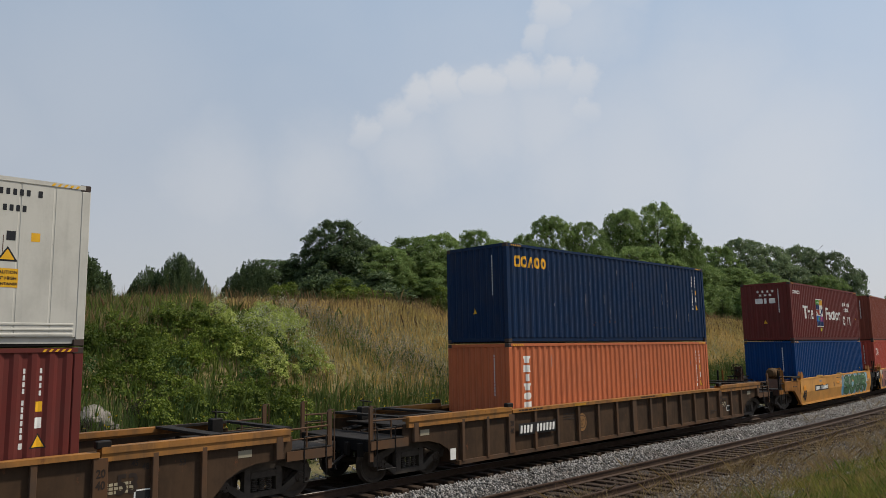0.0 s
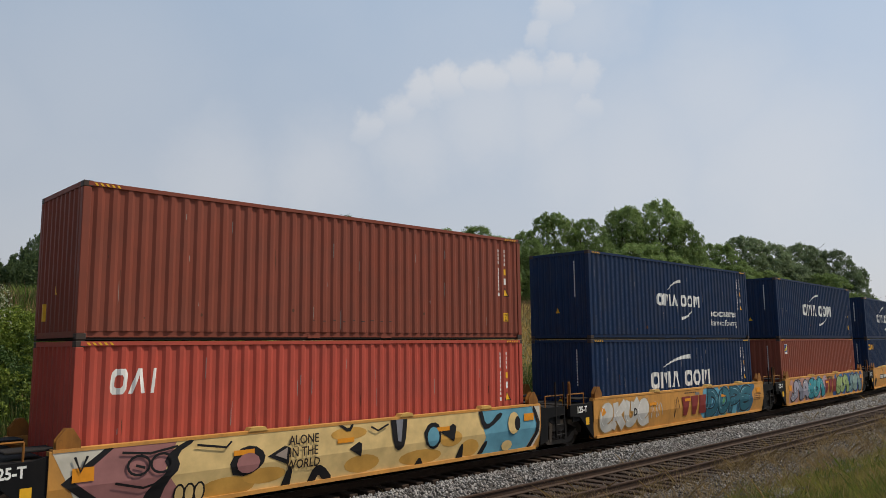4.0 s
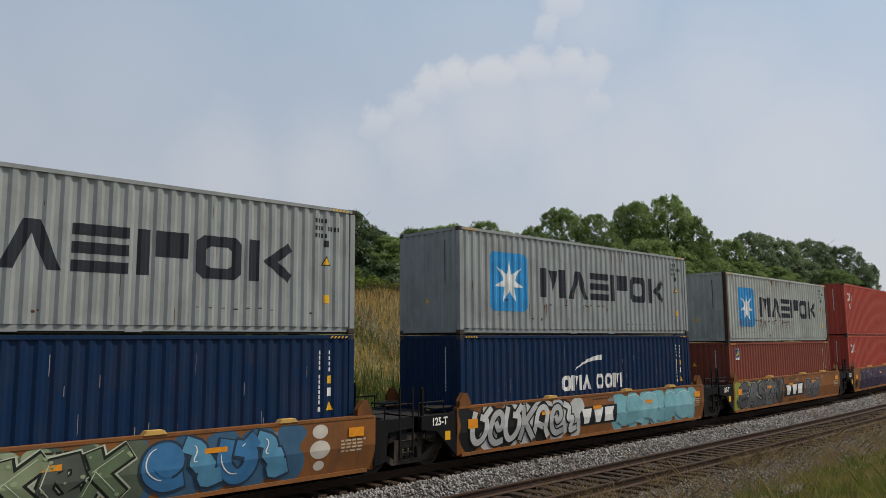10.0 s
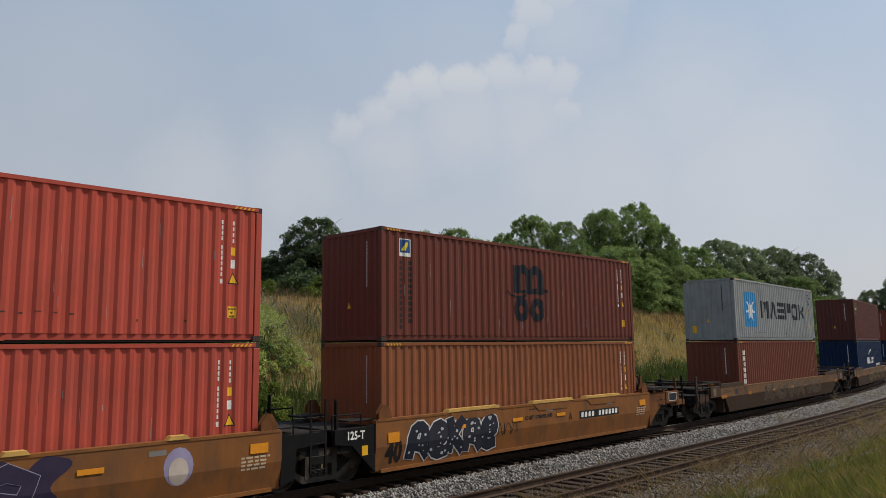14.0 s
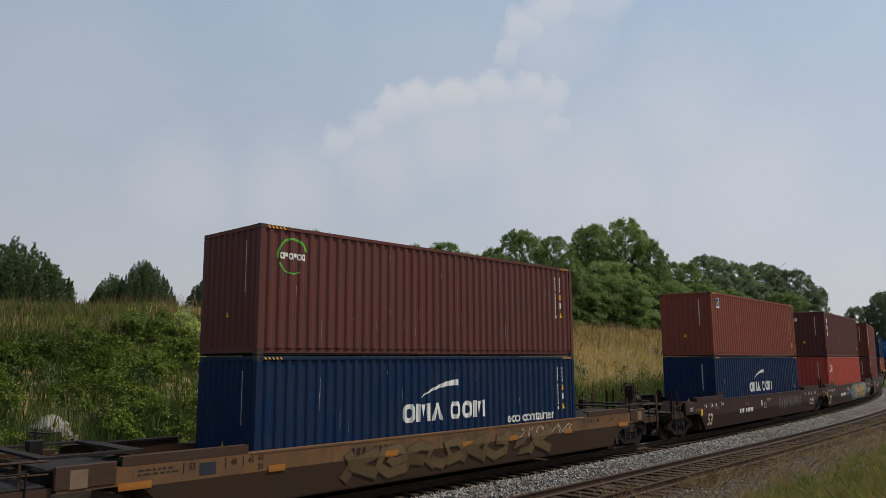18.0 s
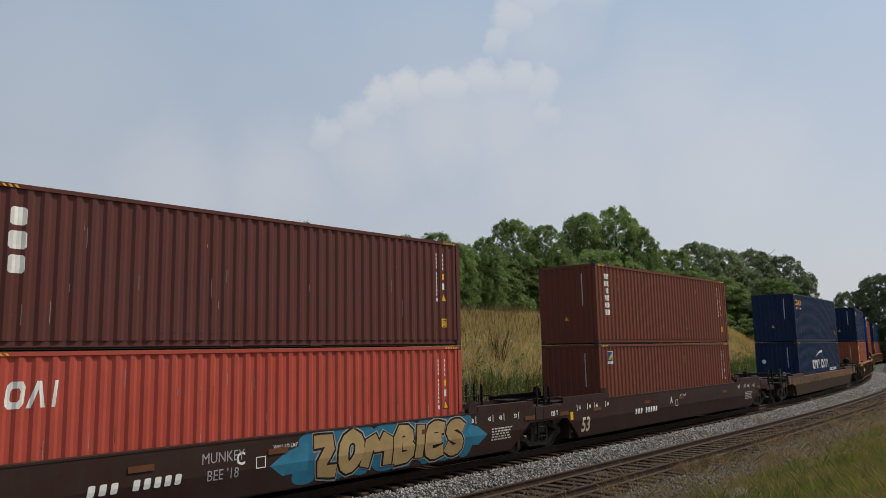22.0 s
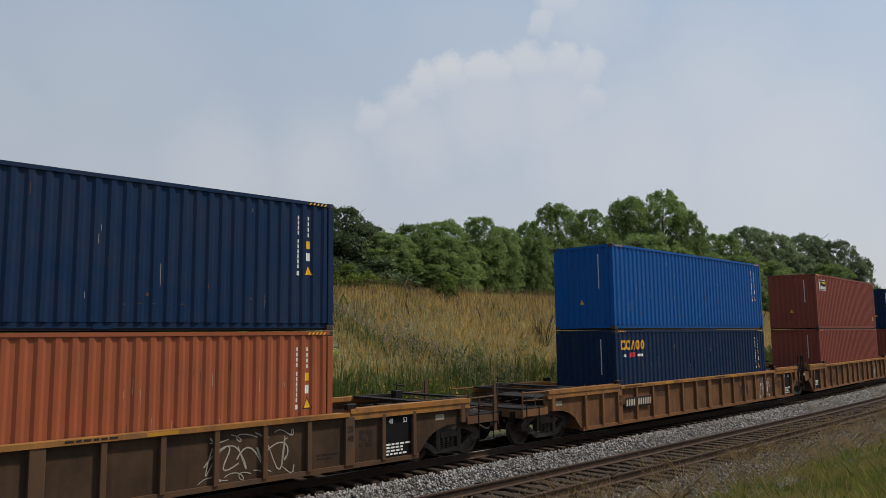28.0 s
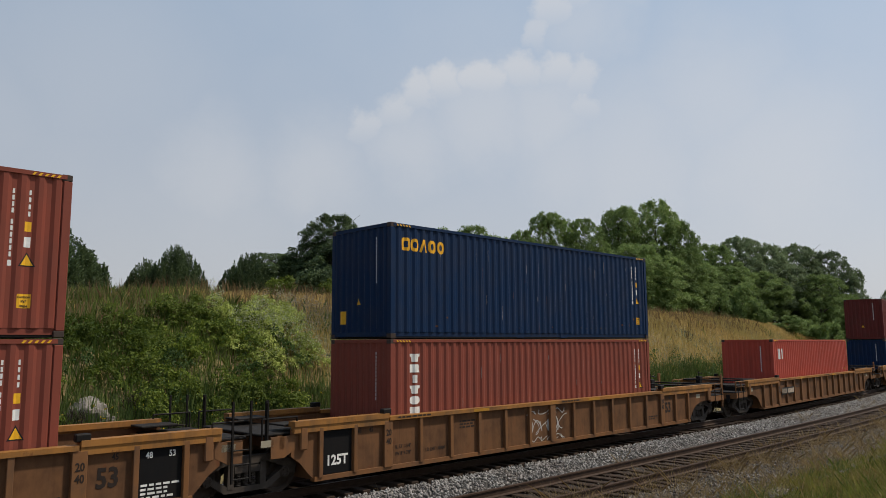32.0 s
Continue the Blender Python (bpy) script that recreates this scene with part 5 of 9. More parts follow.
# place along the train, car kind, free ends (left, right), lower box, upper box
UNITS = [
    (-174.20, "ribbed_dark", (1, 1), ("maroon", HC), ("white", HC)),
    (-150.53, "ribbed_dark", (1, 1), ("coral", HC), ("navy", HC)),
    (-128.84, "yellow", (1, 0), ("blue", HC), ("red_brown", HC)),
    (-113.20, "yellow", (0, 0), ("red", HC), ("brick", HC)),
    (-97.57, "yellow", (0, 0), ("navy_dull", HC), ("navy_dull", HC)),
    (-81.93, "yellow", (0, 0), ("clay", HC), ("navy_dull", HC)),
    (-66.30, "yellow", (0, 1), ("navy_dull", HC), ("navy_dull", STD)),
    (-46.67, "orange", (1, 0), ("navy", HC), ("grey", HC)),
    (-31.05, "orange", (0, 0), ("navy", HC), ("grey", HC)),
    (-15.55, "orange", (0, 0), ("brick", STD), ("grey_rusty", HC)),
    (0.0, "orange", (0, 0), ("red", HC), ("red", HC)),
    (15.60, "orange", (0, 1), ("orange_brown", HC), ("brown", HC)),
    (37.30, "tan", (1, 1), ("rust_brown", HC), ("grey", HC)),
    (60.82, "tan", (1, 1), ("navy", HC), ("dusk_brown", HC)),
    (84.46, "brown", (1, 0), ("navy", HC), ("brick", HC)),
    (104.03, "brown", (0, 0), ("red", HC), ("dusk_brown", HC)),
    (123.62, "brown", (0, 1), ("rust_brown", HC), ("rust_brown", HC)),
    (147.45, "tan", (1, 1), ("navy_dull", HC), ("navy_dull", HC)),
    (171.22, "ribbed_dark", (1, 1), ("orange_red", HC), ("navy", HC)),
    (194.84, "ribbed", (1, 0), ("navy", HC), ("bright_blue", HC)),
    (214.52, "ribbed", (0, 0), ("rust_red", HC), ("rust_red", HC)),
    (234.18, "ribbed", (0, 1), ("rust_red", HC), ("navy", HC)),
    (257.95, "ribbed", (1, 1), ("red", HC), None),
    (281.60, "ribbed", (1, 1), ("navy", HC), ("maroon", HC)),
]
COLOUR_WORDS = {"white": "white smooth refrigerated", "maroon": "dark maroon corrugated", "navy": "navy blue corrugated", "navy_dull": "weathered navy blue corrugated", "blue": "mid blue corrugated",
                "bright_blue": "bright blue corrugated", "coral": "coral orange corrugated", "orange_red": "orange-red corrugated", "red": "bright red corrugated", "rust_red": "rust-red corrugated",
                "brown": "brown corrugated", "dusk_brown": "dusky brown corrugated", "clay": "clay-red corrugated", "rust_brown": "dull rust-brown corrugated", "orange_brown": "dull orange-brown corrugated", "red_brown": "dark red-brown corrugated", "brick": "brick-brown corrugated", "grey": "light grey corrugated", "grey_rusty": "rust-streaked pale grey corrugated"}
CAR_WORDS = {"ribbed_dark": "very grimy ribbed well car with yellow top caps", "ribbed": "rusty orange ribbed well car with yellow top caps", "yellow": "yellow smooth-sided well car with spray-painted side",
             "orange": "faded orange well car with spray-painted side", "tan": "tan and olive-brown smooth well car", "brown": "dark brown smooth well car with white stencils"}
PADS = {2: ((-3.2, 0.3), (0.3, 0.3), (3.6, 0.3)), 6: ((-2.9, 2.0), (0.3, 2.0), (3.6, 2.0)), 11: ((-3.0, 2.0), (0.6, 2.0), (3.4, 2.0))}
TRAIN = []          # per unit: car, lower box, upper box, height of the seam


def build_train():
    for i, (place, kind, (lf, rf), low, high) in enumerate(UNITS):
        words = CAR_WORDS[kind]
        if kind in ("yellow", "orange"):
            car = forty_foot_well(i, kind, lf, rf, PADS.get(i, ((-2.6, 0.32), (1.4, 0.32), (4.2, 0.32))), words)
        elif kind in ("ribbed", "ribbed_dark"):
            car = ribbed_well(i, kind, lf, rf, words)
        else:
            car = smooth_well(i, "tan" if kind == "tan" else "brown", "olive" if kind == "tan" else "brown", lf, rf, words)
        lower = container(low[0], low[1], COLOUR_WORDS[low[0]] + " shipping container in a well", False, i not in (1, 2, 7, 13, 18, 19))
        upper = high and container(high[0], high[1], COLOUR_WORDS[high[0]] + " shipping container stacked on another", high[0] == "white", i not in (1, 2, 4, 6, 7, 13, 18, 19))
        TRAIN.append((car, lower, upper, DECK + low[1] + 0.012))


build_train()


# ---- how the train runs ----
def run(t):
    """Metres that the train has still to go at t seconds."""
    u = (t - 13.0) / 13.0
    return 0.5773 + u * (-157.193 + u * (-0.0586 + u * (-0.6894 + u * 0.2393)))


def unit_pose(i, t):
    s, kind = UNITS[i][0] + run(t), UNITS[i][1]
    span = 7.815 if kind in ("yellow", "orange") else 9.81
    xa, ya = on_line(s - span)
    xb, yb = on_line(s + span)
    return pose(float(xa + xb) / 2, float(ya + yb) / 2, 0, 0, 0, math.degrees(math.atan2(yb - ya, xb - xa)))


# ---- emblems, stencils and sprayed pictures ----
WHITE_, NAVY_, SKYBLUE_, SILVER_ = (0.82, 0.80, 0.75), (0.015, 0.02, 0.05), (0.03, 0.27, 0.58), (0.75, 0.76, 0.74)


def bars(box, polys, rgb, label, where="side", lift=0.003):
    for p in polys:
        painted("emblem_shape", [p], spray(rgb), box, label, lift, where)


# plain silhouettes, one to a character of a trade name
SHAPES = {
    "v": ((0, 0), (1, 0), (1, 1), (0.75, 1), (0.5, 0.8), (0.25, 1), (0, 1)),
    "t": ((0, 0), (1, 0), (0.66, 1), (0.34, 1)),
    "n": ((0, 0), (1, 0), (1, 1), (0, 1)),
    "r": ((0, 0), (1, 0), (0.9, 0.45), (0.98, 0.75), (0.84, 1), (0, 1)),
    "s": ((0.16, 0), (0.84, 0), (1, 0.14), (1, 0.86), (0.84, 1), (0.16, 1), (0, 0.86), (0, 0.14)),
    "x": ((0, 0), (1, 0), (0.82, 0.5), (1, 1), (0, 1)),
    "c": ((0.24, 0), (0.8, 0), (1, 0.2), (1, 0.8), (0.8, 1), (0.24, 1), (0.06, 0.88), (0, 0.7), (0, 0.3), (0.06, 0.12)),
    "o": ((0.3, 0), (0.7, 0), (0.92, 0.14), (1, 0.36), (1, 0.64), (0.92, 0.86), (0.7, 1), (0.3, 1), (0.08, 0.86), (0, 0.64), (0, 0.36), (0.08, 0.14)),
    "i": ((0.3, 0), (0.7, 0), (0.7, 1), (0.3, 1)),
    "w": ((0.2, 0), (0.8, 0), (0.85, 0.55), (1, 0.7), (1, 1), (0, 1), (0, 0.7), (0.15, 0.55)),
}


def silhouette(key, x, z, w, h, lean=0.0):
    return [(x + a * w + (b - 0.5) * h * lean, z + b * h) for a, b in SHAPES[key]]


def open_shape(key, x, z, w, h, lean=0.0):
    """The same shape with the share of open ground that the painted emblem has."""
    put = lambda pts: [(x + a * w + (b - 0.5) * h * lean, z + b * h) for a, b in pts]
    if key in "cos":
        ring = SHAPES[key]
        t = min(0.26, 0.25 * h / w)
        inner = [(0.5 + (a - 0.5) * (1 - 2 * t), 0.5 + (b - 0.5) * 0.5) for a, b in ring]
        n = len(ring)
        return [put([ring[k], ring[(k + 1) % n], inner[(k + 1) % n], inner[k]]) for k in range(n)]
    if key == "t":
        return [put([(0, 0), (0.24, 0), (0.5, 0.72), (0.5, 1), (0.36, 1)]), put([(0.76, 0), (1, 0), (0.64, 1), (0.5, 1), (0.5, 0.72)])]
    if key == "n":
        return [put([(0, q), (1, q), (1, q + 0.24), (0, q + 0.24)]) for q in (0.0, 0.38, 0.76)]
    if key == "v":
        return [put([(0, 0), (0.25, 0), (0.27, 1), (0, 1)]), put([(0.75, 0), (1, 0), (1, 1), (0.73, 1)]), put([(0.5, 0.22), (0.68, 0.94), (0.32, 0.94)])]
    if key == "r":
        return [put([(0, 0), (0.24, 0), (0.24, 1), (0, 1)]), put([(0.34, 0.42), (1, 0.42), (1, 1), (0.34, 1)])]
    if key == "x":
        return [put([(0, 0), (0.24, 0), (0.24, 1), (0, 1)]), put([(0.34, 0.5), (0.95, 0), (1.05, 0.2), (0.7, 0.5), (1.05, 0.8), (0.95, 1)])]
    return [put(SHAPES[key])]


def word_bars(box, x0, x1, z0, z1, keys, rgb, label, lean=0.0):
    """One plain silhouette for each character of a trade name; a blank leaves a gap."""
    wide = [{"i": 0.5, "v": 1.25, " ": 0.4}.get(k, 1.0) for k in keys]
    unit = (x1 - x0) / (sum(wide) + 0.16 * (len(keys) - 1))
    x, out = x0, []
    for k, w in zip(keys, wide):
        if k != " ":
            out.append(open_shape(k, x, z0, w * unit, z1 - z0, lean))
        x += (w + 0.16) * unit
    for polys in out:
        ob = painted("emblem_shape", polys, spray(rgb), box, label)
        if "kind" in ob:
            del ob["kind"]


def column_bars(box, x, z_top, pitch, n, w, h, rgb, label, where="side"):
    bars(box, [slab(x, z_top - k * pitch, w * (1.0 if k % 2 else 0.9), h, 0.14) for k in range(n)], rgb, label, where)


def words(box, string, x, z, size, rgb, label, bold=0.0, squeeze=1.0, where="side", flat=None, lift=0.003):
    polys = sorted([[(a * squeeze + x, b + z) for a, b in p] for p in text_polys(string, size, bold)], key=lambda p: min(q[0] for q in p))
    groups, right = [], -1e9        # one object to a word
    for p in polys:
        if min(q[0] for q in p) > right + 0.19 * size or not groups:
            groups.append([])
        groups[-1].append(p)
        right = max(right, max(q[0] for q in p))
    for g in groups:
        ob = painted("lettering", g, spray(rgb), box, label, lift, where, flat)
        if "kind" in ob:
            del ob["kind"]
    return ob


def yellow_word(box):
    word_bars(box, -5.7, -4.2, 2.21, 2.54, "sotco", (0.85, 0.42, 0.02), "yellow shape of a painted emblem")


def white_column(box, z_top=2.42, n=6):
    for k, key in enumerate("wriwon"[:n]):
        bars(box, [silhouette(key, -5.43, z_top - k * 0.262 - 0.1, 0.34, 0.2)], WHITE_, "white shape in a vertical emblem")


def three_white(box):
    word_bars(box, -5.45, -4.58, 1.92, 2.38, "cti", WHITE_, "white shape of a painted emblem", 0.1)


def small_shield(box, z=2.41):
    bars(box, [rect(-5.25, z, 0.42, 0.46)], WHITE_, "white label with a blue and yellow field")
    bars(box, [rect(-5.25, z + 0.04, 0.36, 0.34)], (0.02, 0.07, 0.22), "blue field", lift=0.006)
    bars(box, [[(-5.38, z - 0.08), (-5.26, z - 0.08), (-5.13, z + 0.14), (-5.24, z + 0.14)]], (0.75, 0.6, 0.03), "yellow stripe", lift=0.009)


def swoosh_line(box, x0, x1, z0, z1, rgb=WHITE_, lower=True):
    """Six bars and two curved sweeps."""
    word_bars(box, x0, x1, z0, z1, "cvt cov", rgb, "white shape of a painted emblem")
    w = x1 - x0
    a, b = (0.25, 0.56) if lower else (0.2, 0.65)
    radius = ((w * (b - a)) ** 2 + 0.36 ** 2) / 0.72
    start = 90 + math.degrees(math.asin(w * (b - a) / radius))
    bars(box, [arc_band(x0 + b * w, z1 + 0.52 - radius, radius, start, 90, 0.02, 0.12 if lower else 0.17)], rgb, "white curved sweep")
    if lower:
        radius = ((w * 0.28) ** 2 + 0.35 ** 2) / 0.7
        bars(box, [arc_band(x0 + 0.53 * w, z0 - 0.45 + radius, radius, -90 + math.degrees(math.asin(0.28 * w / radius)), -90, 0.02, 0.13)], rgb, "white curved sweep")


def star_square(box):
    bars(box, [slab(-4.07, 1.48, 1.6, 1.66, 0.08)], SKYBLUE_, "sky blue square")
    bars(box, [star(-4.07, 1.48, 0.66, 7, 0.36)], SILVER_, "white star", lift=0.006)
    word_bars(box, -2.67, 4.36, 1.10, 1.97, "vtnrsx", (0.02, 0.022, 0.03), "black shape of a painted emblem")


def green_words(box, z, second=None):
    words(box, "eco container", 3.7, z - 0.1, 0.42, WHITE_, "white lettering", 0.008, 1.02)
    if second:
        words(box, second, 3.72, z - 0.47, 0.36, WHITE_, "white lettering", 0.0, 1.02)


def small_red_line(box):
    bars(box, [slab(-5.02, 2.04, 0.42, 0.16, 0.1, 0.2)], (0.6, 0.03, 0.03), "red bar")
    bars(box, [rect(-5.48, 2.02, 0.18, 0.09), rect(-4.5, 2.02, 0.42, 0.09)], WHITE_, "white bar")


def arched_emblem(box):
    """Two heavy arches over a waved line, and two broad rings below it."""
    dark = (0.006, 0.008, 0.014)
    pieces = [rect(-0.64, 1.86, 0.37, 0.84), slab(-0.04, 1.76, 0.37, 0.66, 0.1), slab(0.55, 1.76, 0.35, 0.66, 0.1), rect(-0.05, 1.5, 1.5, 0.1)]
    pieces += [arc_band(x, 1.93, 0.26, a, a + 92, 0.27, 0.27) for x in (-0.34, 0.28) for a in (0, 90)]
    pieces += [arc_band(-0.58, 2.3, 0.98, 236, 292, 0.03, 0.09), arc_band(0.48, 0.62, 0.98, 112, 88, 0.09, 0.05), [(0.5, 1.56), (0.95, 1.5), (0.97, 1.58), (0.7, 1.62)]]
    pieces += [arc_band(x, 0.96, 0.25, a, a + 92, 0.22, 0.22) for x in (-0.44, 0.36) for a in (0, 90, 180, 270)]
    for k, p in enumerate(pieces):
        bars(box, [p], dark, "dark shape of a painted emblem", lift=0.003 + 0.0008 * k)


def patchwork_emblem(box):
    """A white-edged emblem of coloured fields, waisted at mid height."""
    bars(box, [[(-2.12, 2.2), (-1.06, 2.2), (-0.93, 2.06), (-0.95, 1.62), (-1.1, 1.42), (-0.96, 1.3), (-0.96, 0.72), (-2.04, 0.72), (-2.16, 0.84), (-2.14, 1.24), (-1.98, 1.42), (-2.12, 1.6)]], WHITE_, "white edged emblem panel")
    navy, leaf = (0.012, 0.03, 0.11), (0.09, 0.3, 0.04)
    fields = (((-2.07, 1.9), (-1.52, 1.9), (-1.52, 2.15), (-2.07, 2.15), leaf), ((-1.52, 1.87), (-0.99, 1.87), (-0.99, 2.06), (-1.08, 2.15), (-1.52, 2.15), (0.8, 0.4, 0.03)),
              ((-2.07, 1.63), (-1.6, 1.63), (-1.52, 1.88), (-1.52, 1.9), (-2.07, 1.9), navy), ((-1.93, 1.42), (-1.58, 1.32), (-1.5, 1.86), (-1.58, 1.63), (-2.05, 1.6), (0.32, 0.06, 0.03)),
              ((-1.5, 1.35), (-0.99, 1.78), (-0.99, 1.62), (-1.14, 1.44), (-1.3, 1.3), navy), ((-2.1, 1.0), (-1.55, 1.0), (-1.55, 1.3), (-2.06, 1.3), (0.03, 0.16, 0.5)),
              ((-1.55, 1.0), (-1.0, 1.0), (-1.0, 1.28), (-1.55, 1.28), (0.22, 0.04, 0.2)), ((-2.1, 0.86), (-2.03, 0.77), (-1.0, 0.77), (-1.0, 1.0), (-2.1, 1.0), navy))
    for *pts, rgb in fields:
        bars(box, [pts], rgb, "coloured field of the emblem", lift=0.006)
    bars(box, [disc(-1.72, 1.14, 0.16, 0.09, 9)], leaf, "green patch of the emblem", lift=0.009)
    bars(box, [disc(-1.27, 1.15, 0.11, 0.11, 10), [(-1.32, 1.06), (-1.2, 1.06), (-1.22, 0.9), (-1.27, 0.95)]], (0.55, 0.1, 0.04), "orange-red patch of the emblem", lift=0.0095)
    bars(box, [arc_band(-1.79, 1.82, 0.22, 140, 40, 0.06, 0.06), rect(-1.79, 1.98, 0.03, 0.16)], (0.5, 0.62, 0.42), "pale sign on the green field", lift=0.009)
    bars(box, [[(-1.45, 1.6), (-1.28, 1.78), (-1.22, 1.86), (-1.32, 1.66)]], navy, "dark needle of the emblem", lift=0.009)
    bars(box, [[(-1.5, 2.08), (-1.2, 2.2), (-1.12, 2.17), (-1.3, 2.08)]], (0.03, 0.14, 0.03), "green leaf of the emblem", lift=0.009)


def dress_boxes():
    for i, (car, low, up, seam) in enumerate(TRAIN):
        if i in (1, 18, 21):
            yellow_word(up)
            white_column(low, 2.42, 6)
        if i == 0:
            painted("hazard_marking", [[(a, 0.05), (a + 0.05, 0.05), (a + 0.09, 0.11), (a + 0.04, 0.11)] for a in np.arange(5.0, 5.4, 0.1)], M_YELLOWMARK, low, "yellow hazard stripes", flat=-1.175)
        if i == 2:
            words(up, "The", -3.4, 1.14, 0.9, WHITE_, "white lettering", 0.022, 1.16)
            words(up, "Factor", 0.9, 1.14, 0.9, WHITE_, "white lettering", 0.022, 1.2)
            patchwork_emblem(up)
            bars(up, [[(-1.55, 0.42), (-1.4, 0.5), (-1.32, 0.62), (-1.42, 0.66), (-1.5, 0.52)]], (0.7, 0.6, 0.05), "scrap of a yellow sticker")
            word_bars(up, 2.78, 4.3, 0.86, 1.36, "siv", WHITE_, "white shape of a painted emblem")
            for k in range(7):
                bars(up, [star(3.0 + (k % 4) * 0.38 + (0.19 if k > 3 else 0), 2.05 - (k // 4) * 0.32, 0.15, 6, 0.5)], WHITE_, "small white star")
            word_bars(up, -5.68, -4.65, 2.34, 2.5, "sivco", WHITE_, "small white shape")
            word_end = [slab(-0.32, 2.0, 0.3, 0.26), slab(0.02, 2.0, 0.12, 0.26), slab(0.33, 2.0, 0.36, 0.26)] + [star(-0.35 + (k % 4) * 0.24 + (0.12 if k > 3 else 0), 2.48 - (k // 4) * 0.19, 0.085, 6, 0.5) for k in range(7)]
            bars(up, word_end, WHITE_, "white mark on the end wall", "end")
        if i in (3, 15):
            three_white(low)
        if i == 10:
            three_white(low)
            three_white(up)
            bars(up, [arc_band(-4.92, 1.64, 0.13, 60, 300, 0.05, 0.05)], WHITE_, "white curved mark")
        if i == 4:
            swoosh_line(up, -1.73, 1.62, 1.22, 1.66)
            green_words(up, 1.0, "bamboo flooring")
            swoosh_line(low, -2.38, 2.18, 1.14, 1.72, lower=False)
        if i == 5:
            swoosh_line(up, -2.35, 2.25, 1.17, 1.74)
            small_shield(low)
        if i == 6:
            swoosh_line(up, -2.33, 2.24, 1.06, 1.58)
            green_words(up, 1.06, "bamboo flooring")
            bars(up, [rect(3.72, 1.38, 2.85, 0.03), rect(3.72, 0.5, 2.85, 0.03), rect(2.3, 0.94, 0.03, 0.88), rect(5.14, 0.94, 0.03, 0.88)], WHITE_, "white border line", lift=0.004)
            yellow_word(low)
        if i in (7, 8, 9, 12):
            star_square(up)
        if i == 7:
            bars(low, [arc_band(-5.45, 2.16, 0.19, 20, 330, 0.1, 0.14), slab(-5.05, 2.2, 0.34, 0.3, 0.35, 0.3), slab(-4.92, 2.42, 0.14, 0.14, 0.3)], WHITE_, "white painted figure")
            word_bars(low, -4.82, -3.4, 2.25, 2.42, "croros", WHITE_, "white shape of a painted emblem")
            bars(low, [slab(-0.7 + k * 0.26, 2.5, 0.16, 0.14) for k in range(6)], WHITE_, "white mark on the end wall", "end")
        if i in (8, 13, 14):
            swoosh_line(low, -1.72, 1.52, 1.2, 1.66, lower=False)
        if i == 13:
            green_words(low, 1.06)
            bars(up, [arc_band(-5.2, 2.23, 0.4, 190, 20, 0.04, 0.07), arc_band(-5.2, 2.23, 0.4, 205, 300, 0.05, 0.03)], (0.12, 0.42, 0.05), "green curved sweep")
            word_bars(up, -5.55, -4.85, 2.15, 2.3, "croros", WHITE_, "white shape of a painted emblem")
        if i in (9, 16):
            small_shield(low, 2.1 if i == 9 else 2.41)
        if i in (11, 14):
            small_shield(up)
        if i == 11:
            column_bars(up, -5.41, 2.02, 0.15, 12, 0.12, 0.1, (0.02, 0.015, 0.015), "small dark bar in a column")
            column_bars(up, -5.08, 2.02, 0.15, 11, 0.12, 0.1, (0.02, 0.015, 0.015), "small dark bar in a column")
            arched_emblem(up)
        if i == 15:
            column_bars(up, -5.4, 2.32, 0.42, 3, 0.3, 0.32, WHITE_, "white bar in a vertical emblem")
            bars(up, [slab(0.95 - k * 0.22, 2.42, 0.16, 0.22) for k in range(3)], WHITE_, "white mark on the end wall", "end")
        if i == 16:
            white_column(up, 2.45, 6)
        if i == 12:
            white_column(low, 2.35, 6)
        if i == 17:
            yellow_word(up)
            small_red_line(up)
            swoosh_line(low, -2.35, 2.18, 1.2, 1.76, lower=False)
            green_words(low, 1.07)
            bars(low, [disc(0.75, 1.75, 0.13, 0.13, 6), disc(-0.35, 1.0, 0.13, 0.13, 6)], WHITE_, "white six-sided label", "end")
        if i == 19:
            yellow_word(low)
            small_red_line(low)
        if i == 20:
            bars(up, [rect(-4.86, 2.32, 1.28, 0.56)], WHITE_, "white edged emblem panel")
            bars(up, [rect(-4.86, 2.32, 1.2, 0.5)], (0.015, 0.015, 0.015), "black field", lift=0.006)
            bars(up, [[(-5.2, 2.47), (-4.3, 2.36), (-4.3, 2.54)]], (0.7, 0.5, 0.03), "yellow wedge", lift=0.009)
            bars(up, [slab(-5.33, 2.3, 0.1, 0.4), slab(-5.1, 2.2, 0.18, 0.2)] + [slab(-4.93 + k * 0.16, 2.18, 0.12, 0.15) for k in range(5)], WHITE_, "white bar", lift=0.009)
        if i == 22:
            bars(low, [slab(-5.2, 2.2, 0.3, 0.5), slab(-4.85, 2.2, 0.2, 0.5)], WHITE_, "white bar of a painted emblem")
        if i % 3 == 0 and up:
            painted("end_label", [rect(0.75, 0.55, 0.24, 0.34)], M_YELLOWMARK, up, "yellow placard on the end wall", where="end")


